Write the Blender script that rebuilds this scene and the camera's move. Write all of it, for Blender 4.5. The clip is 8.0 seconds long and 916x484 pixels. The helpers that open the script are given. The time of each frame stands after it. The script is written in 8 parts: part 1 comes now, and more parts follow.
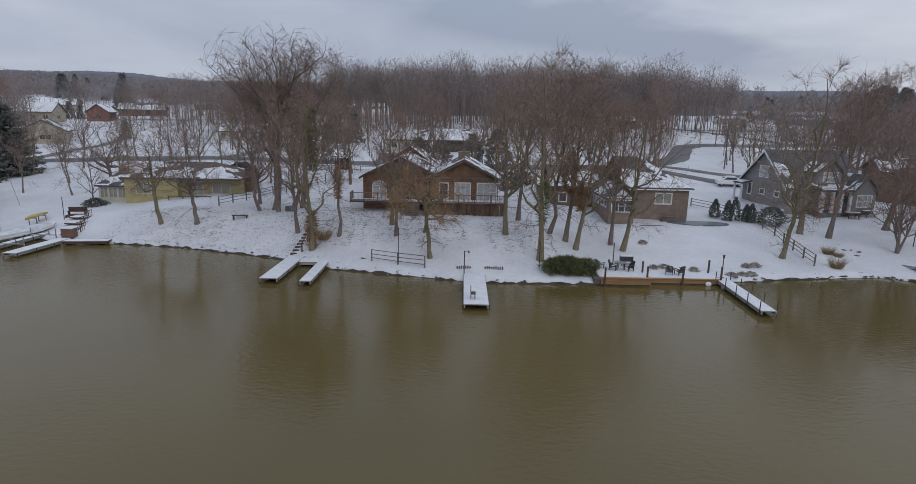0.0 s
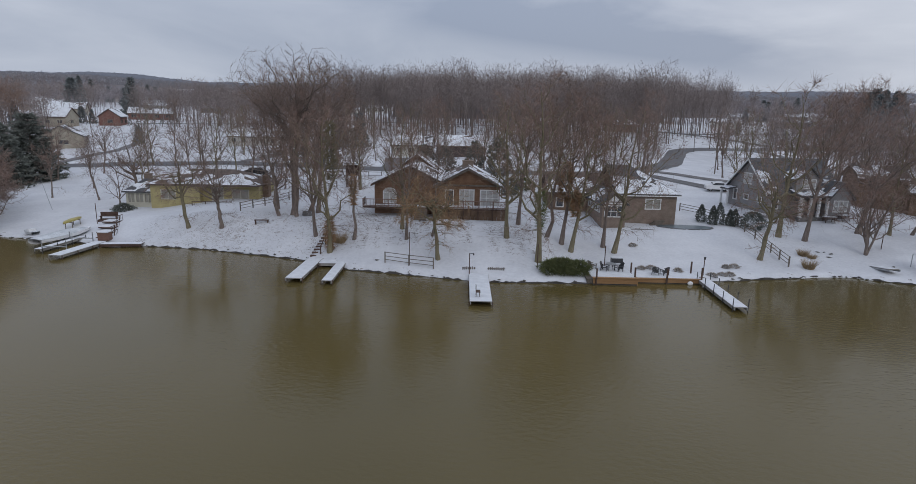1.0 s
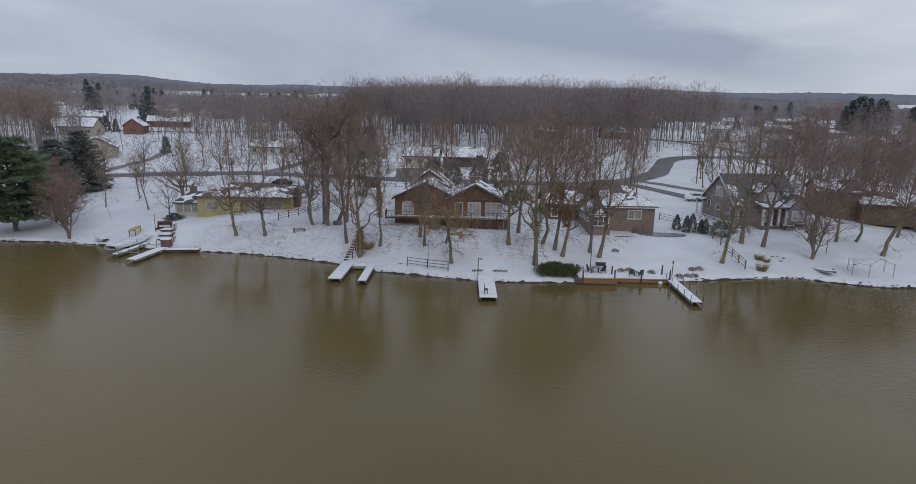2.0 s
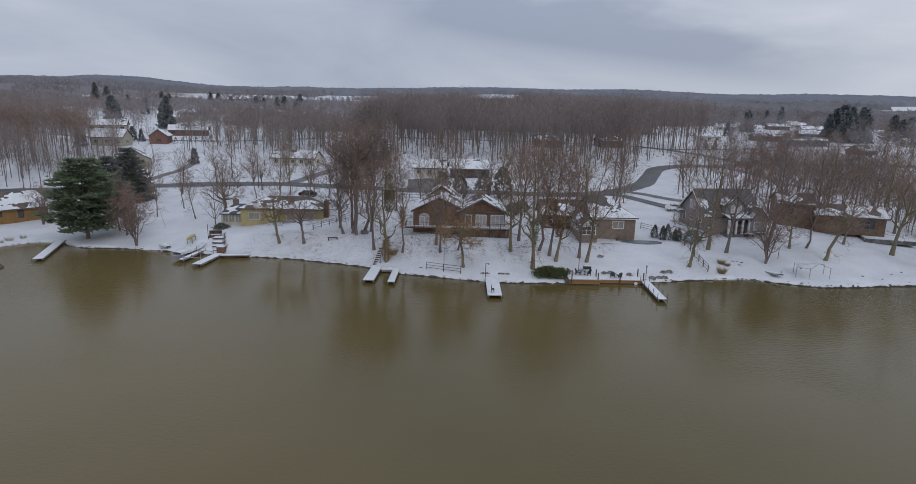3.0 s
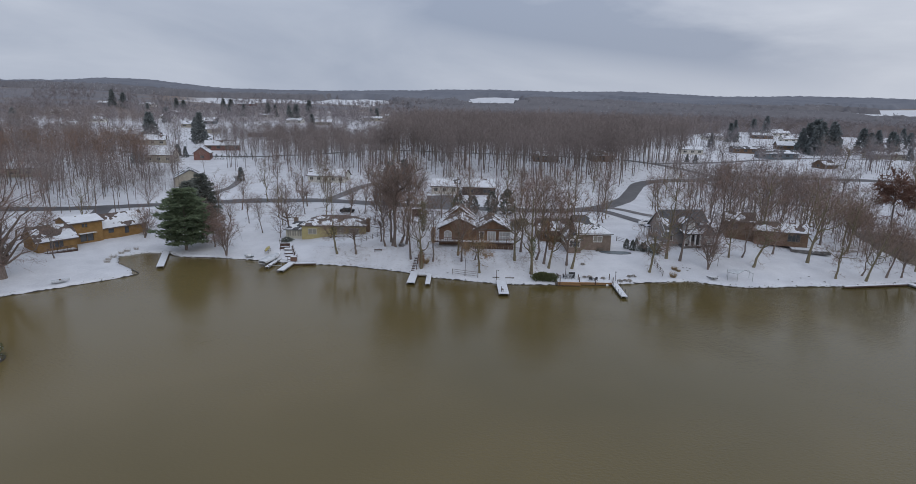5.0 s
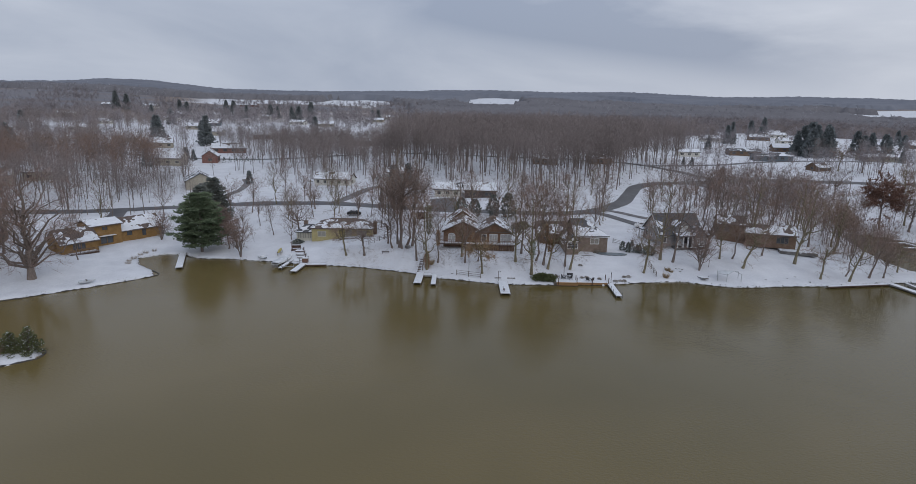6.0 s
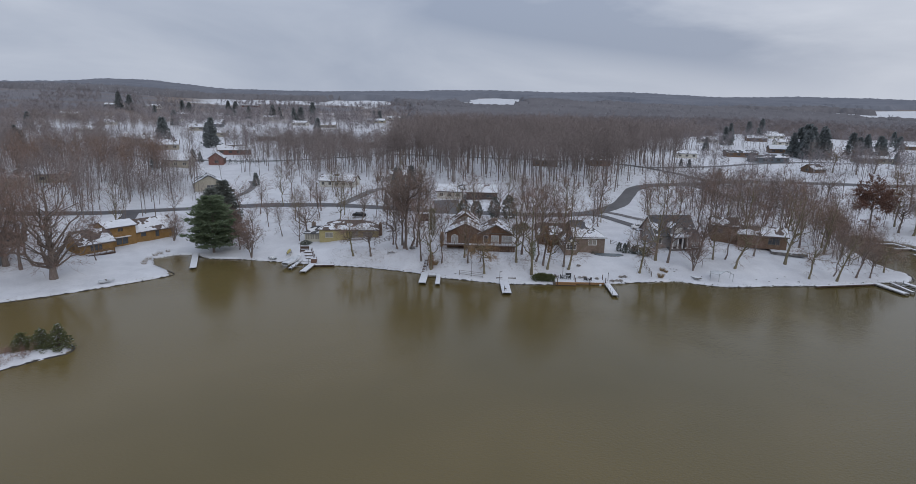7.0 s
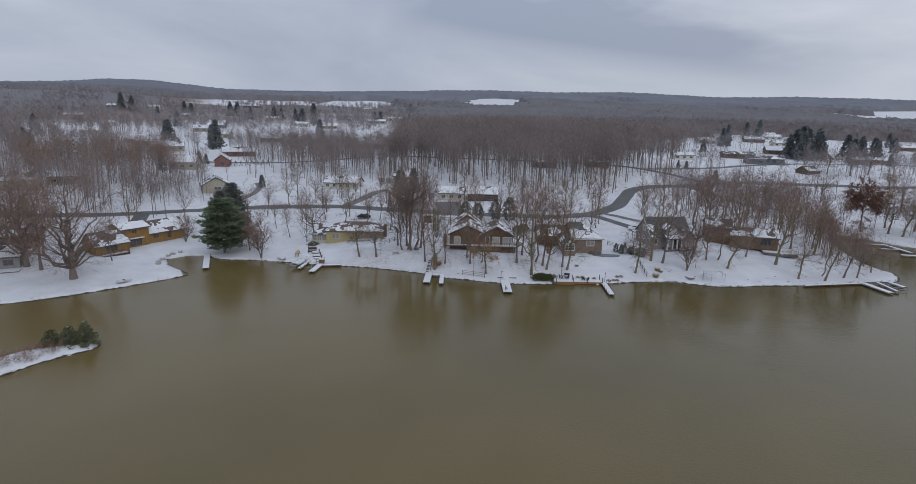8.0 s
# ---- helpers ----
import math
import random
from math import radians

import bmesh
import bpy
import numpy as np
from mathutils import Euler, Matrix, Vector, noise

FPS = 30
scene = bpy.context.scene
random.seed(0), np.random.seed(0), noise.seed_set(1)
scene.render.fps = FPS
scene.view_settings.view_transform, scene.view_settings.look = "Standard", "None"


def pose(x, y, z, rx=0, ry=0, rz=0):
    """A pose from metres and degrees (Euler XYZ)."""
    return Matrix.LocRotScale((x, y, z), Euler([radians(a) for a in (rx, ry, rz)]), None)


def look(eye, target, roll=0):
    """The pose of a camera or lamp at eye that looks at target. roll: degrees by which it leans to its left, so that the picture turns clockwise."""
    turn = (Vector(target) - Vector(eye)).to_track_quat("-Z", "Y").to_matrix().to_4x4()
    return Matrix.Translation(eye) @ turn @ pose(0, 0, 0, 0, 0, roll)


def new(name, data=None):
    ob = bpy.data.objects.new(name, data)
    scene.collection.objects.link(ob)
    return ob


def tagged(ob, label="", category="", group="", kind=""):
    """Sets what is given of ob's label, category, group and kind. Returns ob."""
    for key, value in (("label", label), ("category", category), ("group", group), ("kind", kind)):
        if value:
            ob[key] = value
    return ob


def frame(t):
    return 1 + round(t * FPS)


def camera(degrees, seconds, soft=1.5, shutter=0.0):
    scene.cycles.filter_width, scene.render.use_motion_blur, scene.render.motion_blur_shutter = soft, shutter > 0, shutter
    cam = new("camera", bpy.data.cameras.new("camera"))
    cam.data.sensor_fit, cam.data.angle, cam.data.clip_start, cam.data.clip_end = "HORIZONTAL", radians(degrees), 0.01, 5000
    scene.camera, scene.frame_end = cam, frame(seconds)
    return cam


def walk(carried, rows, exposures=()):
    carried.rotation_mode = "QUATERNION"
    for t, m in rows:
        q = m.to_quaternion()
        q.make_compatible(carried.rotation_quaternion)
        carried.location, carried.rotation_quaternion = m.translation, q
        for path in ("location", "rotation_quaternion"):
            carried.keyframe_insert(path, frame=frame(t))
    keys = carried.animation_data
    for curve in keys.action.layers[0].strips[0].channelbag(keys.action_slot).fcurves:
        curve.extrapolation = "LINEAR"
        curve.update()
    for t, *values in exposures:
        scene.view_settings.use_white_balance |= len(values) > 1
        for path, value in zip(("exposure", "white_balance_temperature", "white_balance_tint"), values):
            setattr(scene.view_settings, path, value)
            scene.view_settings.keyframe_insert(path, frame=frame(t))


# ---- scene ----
cam = camera(77.4, 8.0, soft=0.8)
PATH = [
    (0, (0.082, 2.000, 14.787), (0.076, 3.953, 14.357), 1.26),
    (0.5, (-0.207, -0.694, 15.538), (-0.213, 1.259, 15.109), 1.26),
    (1, (-0.499, -3.388, 16.302), (-0.505, -1.435, 15.872), 1.26),
    (1.2, (-0.616, -4.466, 16.611), (-0.622, -2.513, 16.181), 1.26),
    (1.28, (-0.682, -5.070, 16.785), (-0.688, -3.116, 16.355), 1.26),
    (1.36, (-0.787, -6.019, 17.060), (-0.793, -4.066, 16.630), 1.26),
    (1.5, (-1.011, -8.046, 17.651), (-1.017, -6.093, 17.221), 1.26),
    (1.7, (-1.335, -10.941, 18.506), (-1.341, -8.988, 18.076), 1.26),
    (2.2, (-2.162, -18.181, 20.693), (-2.167, -16.228, 20.261), 1.26),
    (2.8, (-3.187, -26.868, 23.390), (-3.192, -24.915, 22.958), 1.27),
    (3, (-3.537, -29.763, 24.304), (-3.541, -27.811, 23.870), 1.27),
    (3.5, (-4.428, -37.002, 26.609), (-4.432, -35.050, 26.174), 1.27),
    (4, (-5.343, -44.242, 28.934), (-5.347, -42.290, 28.497), 1.27),
    (4.5, (-6.284, -51.481, 31.264), (-6.287, -49.529, 30.826), 1.27),
    (4.7, (-6.667, -54.376, 32.194), (-6.670, -52.425, 31.755), 1.27),
    (5.04, (-7.327, -59.299, 33.769), (-7.330, -57.348, 33.329), 1.27),
    (5.13, (-7.479, -60.421, 34.126), (-7.482, -58.470, 33.686), 1.27),
    (5.22, (-7.569, -61.086, 34.338), (-7.573, -59.135, 33.898), 1.27),
    (5.5, (-7.763, -62.504, 34.788), (-7.766, -60.553, 34.347), 1.27),
    (5.8, (-7.971, -64.023, 35.269), (-7.974, -62.072, 34.828), 1.27),
    (6, (-8.111, -65.036, 35.589), (-8.114, -63.085, 35.148), 1.27),
    (6.5, (-8.462, -67.568, 36.386), (-8.464, -65.617, 35.944), 1.28),
    (7, (-8.815, -70.099, 37.178), (-8.818, -68.149, 36.735), 1.28),
    (7.5, (-9.172, -72.631, 37.963), (-9.175, -70.681, 37.520), 1.28),
    (8, (-9.532, -75.163, 38.743), (-9.534, -73.213, 38.298), 1.28),
]
walk(cam, [(t, look(eye, target, roll)) for t, eye, target, roll in PATH])

# ---- overcast sky and soft sun ----
SUN_EL, SUN_ROT = radians(38), radians(40)
world = bpy.data.worlds.new("overcast_sky")
scene.world = world
world.use_nodes = True
wn, wl = world.node_tree.nodes, world.node_tree.links
wn.clear()


def wnode(kind, **values):
    n = wn.new(kind)
    for key, value in values.items():
        n.inputs[key].default_value = value
    return n


w_out = wnode("ShaderNodeOutputWorld")
w_bg = wnode("ShaderNodeBackground", Strength=1.0)
w_sky = wn.new("ShaderNodeTexSky")
w_sky.sky_type, w_sky.sun_disc = "NISHITA", False
w_sky.sun_elevation, w_sky.sun_rotation = SUN_EL, SUN_ROT
w_sky.air_density, w_sky.dust_density = 1.0, 4.0
w_co = wn.new("ShaderNodeTexCoord")
w_sep = wn.new("ShaderNodeSeparateXYZ")
wl.new(w_co.outputs["Generated"], w_sep.inputs[0])
w_zz = wn.new("ShaderNodeMath")
w_zz.operation = "MAXIMUM"
w_zz.inputs[1].default_value = 0.0
wl.new(w_sep.outputs["Z"], w_zz.inputs[0])
# broad layered cloud, brighter towards the east
w_map = wn.new("ShaderNodeMapping")
w_map.inputs["Location"].default_value = (0.35, 0.0, 0.15)
w_map.inputs["Rotation"].default_value = (0.0, radians(8), 0.0)
w_map.inputs["Scale"].default_value = (1.0, 1.0, 3.4)
wl.new(w_co.outputs["Generated"], w_map.inputs[0])
w_cloud = wnode("ShaderNodeTexNoise", Scale=2.0, Detail=7.0, Roughness=0.55, Distortion=0.5)
wl.new(w_map.outputs[0], w_cloud.inputs["Vector"])
w_east = wn.new("ShaderNodeMath")
w_east.operation = "MULTIPLY_ADD"
w_east.inputs[1].default_value, w_east.inputs[2].default_value = 0.44, 0.03
w_west = wn.new("ShaderNodeMath")
w_west.operation = "MAXIMUM"
w_west.inputs[1].default_value = -0.08
wl.new(w_sep.outputs["X"], w_west.inputs[0])
wl.new(w_west.outputs[0], w_east.inputs[0])
w_noise = wn.new("ShaderNodeMath")
w_noise.operation = "ADD"
wl.new(w_cloud.outputs["Fac"], w_noise.inputs[0])
wl.new(w_east.outputs[0], w_noise.inputs[1])
# a long darker bank of cloud that sinks towards the east
w_line = wn.new("ShaderNodeMath")
w_line.operation = "MULTIPLY_ADD"
w_line.inputs[1].default_value = 0.17
wl.new(w_sep.outputs["X"], w_line.inputs[0])
wl.new(w_sep.outputs["Z"], w_line.inputs[2])
w_ragged = wn.new("ShaderNodeMath")
w_ragged.operation = "MULTIPLY_ADD"
w_ragged.inputs[1].default_value = 0.11
wl.new(w_cloud.outputs["Fac"], w_ragged.inputs[0])
wl.new(w_line.outputs[0], w_ragged.inputs[2])
w_bank = wn.new("ShaderNodeValToRGB")
w_bank.color_ramp.interpolation = "EASE"
w_bank.color_ramp.elements[0].position, w_bank.color_ramp.elements[0].color = 0.155, (0, 0, 0, 1)
w_bank.color_ramp.elements[1].position, w_bank.color_ramp.elements[1].color = 0.285, (0, 0, 0, 1)
w_dark = w_bank.color_ramp.elements.new(0.215)
w_dark.color = (1, 1, 1, 1)
wl.new(w_ragged.outputs[0], w_bank.inputs[0])
w_half = wn.new("ShaderNodeMath")
w_half.operation = "MULTIPLY_ADD"
w_half.inputs[1].default_value, w_half.inputs[2].default_value = 0.5, 0.5
wl.new(w_sep.outputs["X"], w_half.inputs[0])
w_span = wn.new("ShaderNodeValToRGB")
w_span.color_ramp.interpolation = "EASE"
w_span.color_ramp.elements[0].position, w_span.color_ramp.elements[0].color = 0.36, (0, 0, 0, 1)
w_span.color_ramp.elements[1].position, w_span.color_ramp.elements[1].color = 0.80, (0.15, 0.15, 0.15, 1)
for at, level in ((0.53, 0.9), (0.69, 1.0)):
    w_stop = w_span.color_ramp.elements.new(at)
    w_stop.color = (level, level, level, 1)
wl.new(w_half.outputs[0], w_span.inputs[0])
w_fade = wn.new("ShaderNodeMath")
w_fade.operation = "MULTIPLY"
w_fade.inputs[1].default_value = -0.40
wl.new(w_span.outputs[0], w_fade.inputs[0])
w_shade = wn.new("ShaderNodeMath")
w_shade.operation = "MULTIPLY_ADD"
wl.new(w_bank.outputs[0], w_shade.inputs[0])
wl.new(w_fade.outputs[0], w_shade.inputs[1])
wl.new(w_noise.outputs[0], w_shade.inputs[2])
w_ramp = wn.new("ShaderNodeValToRGB")
w_ramp.color_ramp.elements[0].position, w_ramp.color_ramp.elements[0].color = 0.28, (0.311, 0.367, 0.482, 1)
w_ramp.color_ramp.elements[1].position, w_ramp.color_ramp.elements[1].color = 0.85, (0.572, 0.619, 0.716, 1)
wl.new(w_shade.outputs[0], w_ramp.inputs[0])
# an overcast sky is brighter overhead than at the horizon
w_grad = wn.new("ShaderNodeMapRange")
w_grad.inputs["From Min"].default_value, w_grad.inputs["From Max"].default_value = 0.12, 0.75
w_grad.inputs["To Min"].default_value, w_grad.inputs["To Max"].default_value = 1.0, 1.52
wl.new(w_zz.outputs[0], w_grad.inputs["Value"])
w_mul = wn.new("ShaderNodeVectorMath")
w_mul.operation = "SCALE"
wl.new(w_ramp.outputs[0], w_mul.inputs[0])
wl.new(w_grad.outputs[0], w_mul.inputs["Scale"])
w_thin = wn.new("ShaderNodeVectorMath")
w_thin.operation = "SCALE"
w_thin.inputs["Scale"].default_value = 0.05
wl.new(w_sky.outputs[0], w_thin.inputs[0])
w_mix = wn.new("ShaderNodeMix")
w_mix.data_type = "RGBA"
w_mix.inputs["Factor"].default_value = 0.93
wl.new(w_thin.outputs[0], w_mix.inputs["A"])
wl.new(w_mul.outputs[0], w_mix.inputs["B"])
wl.new(w_mix.outputs["Result"], w_bg.inputs["Color"])
wl.new(w_bg.outputs[0], w_out.inputs[0])

sun_data = bpy.data.lights.new("sun", "SUN")
sun_data.energy, sun_data.angle, sun_data.color = 0.5, radians(25), (1.0, 0.94, 0.88)
sun = new("sun", sun_data)
sun.matrix_world = look((60, -120, 110), (0, 40, 0))


# ---- materials ----
def material(name, dark, light, scale=3.0, rough=0.8, fine=30.0, bump=0.0, metal=0.0, stretch=(1, 1, 1), spec=0.3, third=None, third_at=0.62, third_scale=0.6):
    """A surface whose colour wanders between two tones at two scales, with fine relief; a third tone may show in patches."""
    m = bpy.data.materials.new(name)
    m.use_nodes = True
    nt = m.node_tree
    bsdf = nt.nodes["Principled BSDF"]
    co = nt.nodes.new("ShaderNodeTexCoord")
    mp = nt.nodes.new("ShaderNodeMapping")
    mp.inputs["Scale"].default_value = stretch
    nt.links.new(co.outputs["Object"], mp.inputs[0])
    coarse = nt.nodes.new("ShaderNodeTexNoise")
    coarse.inputs["Scale"].default_value, coarse.inputs["Detail"].default_value = scale, 4.0
    grain = nt.nodes.new("ShaderNodeTexNoise")
    grain.inputs["Scale"].default_value, grain.inputs["Detail"].default_value = fine, 3.0
    for n in (coarse, grain):
        nt.links.new(mp.outputs[0], n.inputs["Vector"])
    mean = nt.nodes.new("ShaderNodeMix")
    mean.inputs["Factor"].default_value = 0.4
    nt.links.new(coarse.outputs["Fac"], mean.inputs["A"])
    nt.links.new(grain.outputs["Fac"], mean.inputs["B"])
    ramp = nt.nodes.new("ShaderNodeValToRGB")
    ramp.color_ramp.elements[0].position, ramp.color_ramp.elements[0].color = 0.36, (*dark, 1)
    ramp.color_ramp.elements[1].position, ramp.color_ramp.elements[1].color = 0.64, (*light, 1)
    nt.links.new(mean.outputs[0], ramp.inputs[0])
    colour = ramp.outputs[0]
    if third:
        patch = nt.nodes.new("ShaderNodeTexNoise")
        patch.inputs["Scale"].default_value, patch.inputs["Detail"].default_value, patch.inputs["Roughness"].default_value = third_scale, 6.0, 0.62
        nt.links.new(co.outputs["Object"], patch.inputs["Vector"])
        edge = nt.nodes.new("ShaderNodeMapRange")
        edge.inputs["From Min"].default_value, edge.inputs["From Max"].default_value = third_at, third_at + 0.06
        nt.links.new(patch.outputs["Fac"], edge.inputs["Value"])
        mix = nt.nodes.new("ShaderNodeMix")
        mix.data_type = "RGBA"
        mix.inputs["B"].default_value = (*third, 1)
        nt.links.new(edge.outputs[0], mix.inputs["Factor"])
        nt.links.new(colour, mix.inputs["A"])
        colour = mix.outputs["Result"]
    nt.links.new(colour, bsdf.inputs["Base Color"])
    bsdf.inputs["Roughness"].default_value, bsdf.inputs["Metallic"].default_value = rough, metal
    bsdf.inputs["Specular IOR Level"].default_value = spec
    if bump:
        b = nt.nodes.new("ShaderNodeBump")
        b.inputs["Strength"].default_value, b.inputs["Distance"].default_value = bump, 0.05
        nt.links.new(mean.outputs[0], b.inputs["Height"])
        nt.links.new(b.outputs[0], bsdf.inputs["Normal"])
    return m


def coursed(name, dark, light, pitch, rough=0.75, depth=0.02, line=0.55, axis="Z"):
    """A wall or roof laid in courses of a given pitch: grooves between boards, logs, bricks or shingles."""
    m = material(name, dark, light, 1.2, rough, 14.0, 0.0, stretch=(1, 1, 1))
    nt = m.node_tree
    bsdf = nt.nodes["Principled BSDF"]
    co = nt.nodes.new("ShaderNodeTexCoord")
    wave = nt.nodes.new("ShaderNodeTexWave")
    wave.wave_type, wave.bands_direction, wave.wave_profile = "BANDS", axis, "SAW"
    wave.inputs["Scale"].default_value = 0.314 / pitch
    wave.inputs["Distortion"].default_value = 0.15
    nt.links.new(co.outputs["Object"], wave.inputs["Vector"])
    groove = nt.nodes.new("ShaderNodeMapRange")
    groove.inputs["From Min"].default_value, groove.inputs["From Max"].default_value = 0.0, 0.2
    groove.inputs["To Min"].default_value = line
    nt.links.new(wave.outputs["Fac"], groove.inputs["Value"])
    old = bsdf.inputs["Base Color"].links[0].from_socket
    mul = nt.nodes.new("ShaderNodeVectorMath")
    mul.operation = "SCALE"
    nt.links.new(old, mul.inputs[0])
    nt.links.new(groove.outputs[0], mul.inputs["Scale"])
    nt.links.new(mul.outputs[0], bsdf.inputs["Base Color"])
    b = nt.nodes.new("ShaderNodeBump")
    b.inputs["Strength"].default_value, b.inputs["Distance"].default_value = 0.6, depth
    nt.links.new(wave.outputs["Fac"], b.inputs["Height"])
    nt.links.new(b.outputs[0], bsdf.inputs["Normal"])
    return m


SNOW = material("snow", (0.608, 0.62, 0.648), (0.735, 0.75, 0.772), 0.8, 0.65, 9.0, 0.25)
SNOW_DECK = material("trodden_snow", (0.608, 0.62, 0.648), (0.735, 0.75, 0.772), 1.6, 0.65, 18.0, 0.3)
BARK = material("bark", (0.138, 0.112, 0.097), (0.26, 0.212, 0.184), 2.2, 0.95, 22.0, 0.5, stretch=(3, 3, 0.7), spec=0.1)
BARK_OLIVE = material("lichen_bark", (0.138, 0.120, 0.079), (0.265, 0.231, 0.154), 2.0, 0.95, 22.0, 0.5, stretch=(3, 3, 0.7), spec=0.1)
TWIG = material("twigs", (0.212, 0.146, 0.120), (0.325, 0.230, 0.192), 0.5, 0.9, 5.0, spec=0.1)
TWIG_DARK = material("dark_twigs", (0.172, 0.128, 0.110), (0.285, 0.214, 0.184), 0.5, 0.9, 5.0, spec=0.1)
TWIG_WARM = material("warm_twigs", (0.24, 0.15, 0.085), (0.38, 0.25, 0.15), 0.5, 0.9, 5.0, spec=0.1)
TWIG_RED = material("russet_oak_leaves", (0.155, 0.088, 0.066), (0.26, 0.155, 0.118), 0.5, 0.9, 5.0, spec=0.1)
ISLE_BRUSH = material("russet_brush", (0.22, 0.14, 0.11), (0.33, 0.225, 0.18), 0.5, 0.9, 5.0, spec=0.1)
WOODS_STEM = material("woods_bark", (0.150, 0.125, 0.113), (0.26, 0.22, 0.20), 0.4, 0.95, 4.0, spec=0.05)
WOODS = material("woods", (0.205, 0.172, 0.160), (0.295, 0.250, 0.236), 0.03, 0.95, 0.3, spec=0.05)
WOODS_RUST = material("rusty_woods", (0.205, 0.142, 0.112), (0.29, 0.202, 0.162), 0.03, 0.95, 0.3, spec=0.05)
# air haze put into the twig colours: paler and bluer with distance
WOODS_MID_HAZED = material("hazed_village_woods", (0.225, 0.202, 0.206), (0.315, 0.287, 0.294), 0.02, 0.95, 0.2, spec=0.0)
WOODS_FAR_HAZED = material("hazed_far_woods", (0.275, 0.268, 0.286), (0.355, 0.345, 0.365), 0.01, 1.0, 0.05, spec=0.0)
# the hills' blue-grey is distance haze painted into the base colour
HILL_HAZED = material("hazed_hill_woods", (0.165, 0.173, 0.198), (0.205, 0.211, 0.235), 0.012, 1.0, 0.05, spec=0.0)
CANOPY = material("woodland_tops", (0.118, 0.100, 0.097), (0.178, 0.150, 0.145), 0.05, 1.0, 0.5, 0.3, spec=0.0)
# same tops farther off, greyed in the colour to suggest haze
CANOPY_FAR_HAZED = material("hazed_woodland_tops", (0.152, 0.146, 0.154), (0.190, 0.182, 0.190), 0.015, 1.0, 0.2, spec=0.0)
NEEDLE = material("pine_needles", (0.108, 0.148, 0.088), (0.21, 0.255, 0.16), 0.8, 0.8, 6.0, spec=0.2)
NEEDLE_DARK = material("spruce_needles", (0.135, 0.148, 0.132), (0.23, 0.246, 0.220), 0.8, 0.8, 6.0, spec=0.2)
# needles paled and blued in the colour to imitate haze over distant evergreens
NEEDLE_HAZED = material("hazed_needles", (0.165, 0.182, 0.184), (0.255, 0.276, 0.274), 0.8, 0.8, 6.0, spec=0.1)
SHRUB = material("evergreen_shrub", (0.085, 0.098, 0.042), (0.19, 0.205, 0.095), 1.5, 0.85, 9.0, spec=0.2)
MOUND = material("cut_perennials", (0.30, 0.262, 0.225), (0.50, 0.45, 0.40), 2.0, 0.9, 12.0)
GRASS_DRY = material("dry_grass", (0.22, 0.155, 0.085), (0.38, 0.29, 0.18), 2.0, 0.9, 12.0)
LITTER = material("leaf_litter", (0.10, 0.065, 0.045), (0.20, 0.14, 0.10), 1.0, 0.95, 9.0)
STONE = material("shore_stone", (0.07, 0.065, 0.06), (0.22, 0.21, 0.20), 1.4, 0.85, 12.0, 0.4, third=(0.72, 0.73, 0.76), third_at=0.60, third_scale=1.6)
SEAWALL = material("wet_seawall", (0.04, 0.036, 0.032), (0.10, 0.09, 0.082), 1.2, 0.7, 9.0, 0.4)
ASPHALT = material("wet_asphalt", (0.065, 0.063, 0.066), (0.115, 0.112, 0.115), 0.35, 0.55, 5.0, 0.1, spec=0.4)
DRIVE = material("gravel_drive", (0.11, 0.105, 0.105), (0.22, 0.21, 0.21), 0.5, 0.8, 6.0, 0.1)
WOOD_OLD = material("weathered_wood", (0.10, 0.085, 0.07), (0.22, 0.19, 0.16), 1.5, 0.85, 18.0, 0.2, stretch=(1, 1, 0.3))
DOCK_GREY = material("pale_dock_boards", (0.24, 0.23, 0.22), (0.38, 0.365, 0.35), 1.5, 0.8, 18.0, 0.2)
WOOD_DARK = material("dark_stained_wood", (0.06, 0.035, 0.028), (0.13, 0.085, 0.065), 1.5, 0.7, 18.0, 0.2)
WOOD_RAIL = material("railing_wood", (0.16, 0.10, 0.08), (0.27, 0.18, 0.15), 1.5, 0.75, 18.0, 0.2)
WOOD_ORANGE = material("cedar_boards", (0.25, 0.14, 0.062), (0.37, 0.22, 0.11), 0.8, 0.7, 10.0, 0.2, stretch=(0.3, 1, 4))
METAL = material("galvanised_metal", (0.30, 0.31, 0.32), (0.45, 0.46, 0.47), 2.0, 0.4, 20.0, metal=0.7)
METAL_DARK = material("black_metal", (0.04, 0.04, 0.042), (0.085, 0.085, 0.09), 2.0, 0.5, 20.0, metal=0.3)
WHITE = material("white_paint", (0.66, 0.66, 0.65), (0.80, 0.80, 0.79), 1.0, 0.55, 12.0)
CREAM = material("cream_siding_paint", (0.42, 0.40, 0.33), (0.52, 0.50, 0.42), 1.0, 0.6, 12.0)
LOG = coursed("stained_logs", (0.16, 0.088, 0.052), (0.25, 0.148, 0.092), 0.25, 0.6, 0.05)
BRICK = coursed("brown_brick", (0.19, 0.145, 0.115), (0.28, 0.22, 0.18), 0.15, 0.85, 0.015, 0.7)
SIDING_GREY = coursed("grey_siding", (0.235, 0.225, 0.225), (0.30, 0.29, 0.288), 0.16, 0.65, 0.02, 0.7)
SIDING_YELLOW = coursed("yellow_siding", (0.36, 0.305, 0.145), (0.45, 0.385, 0.195), 0.16, 0.65, 0.02, 0.7)
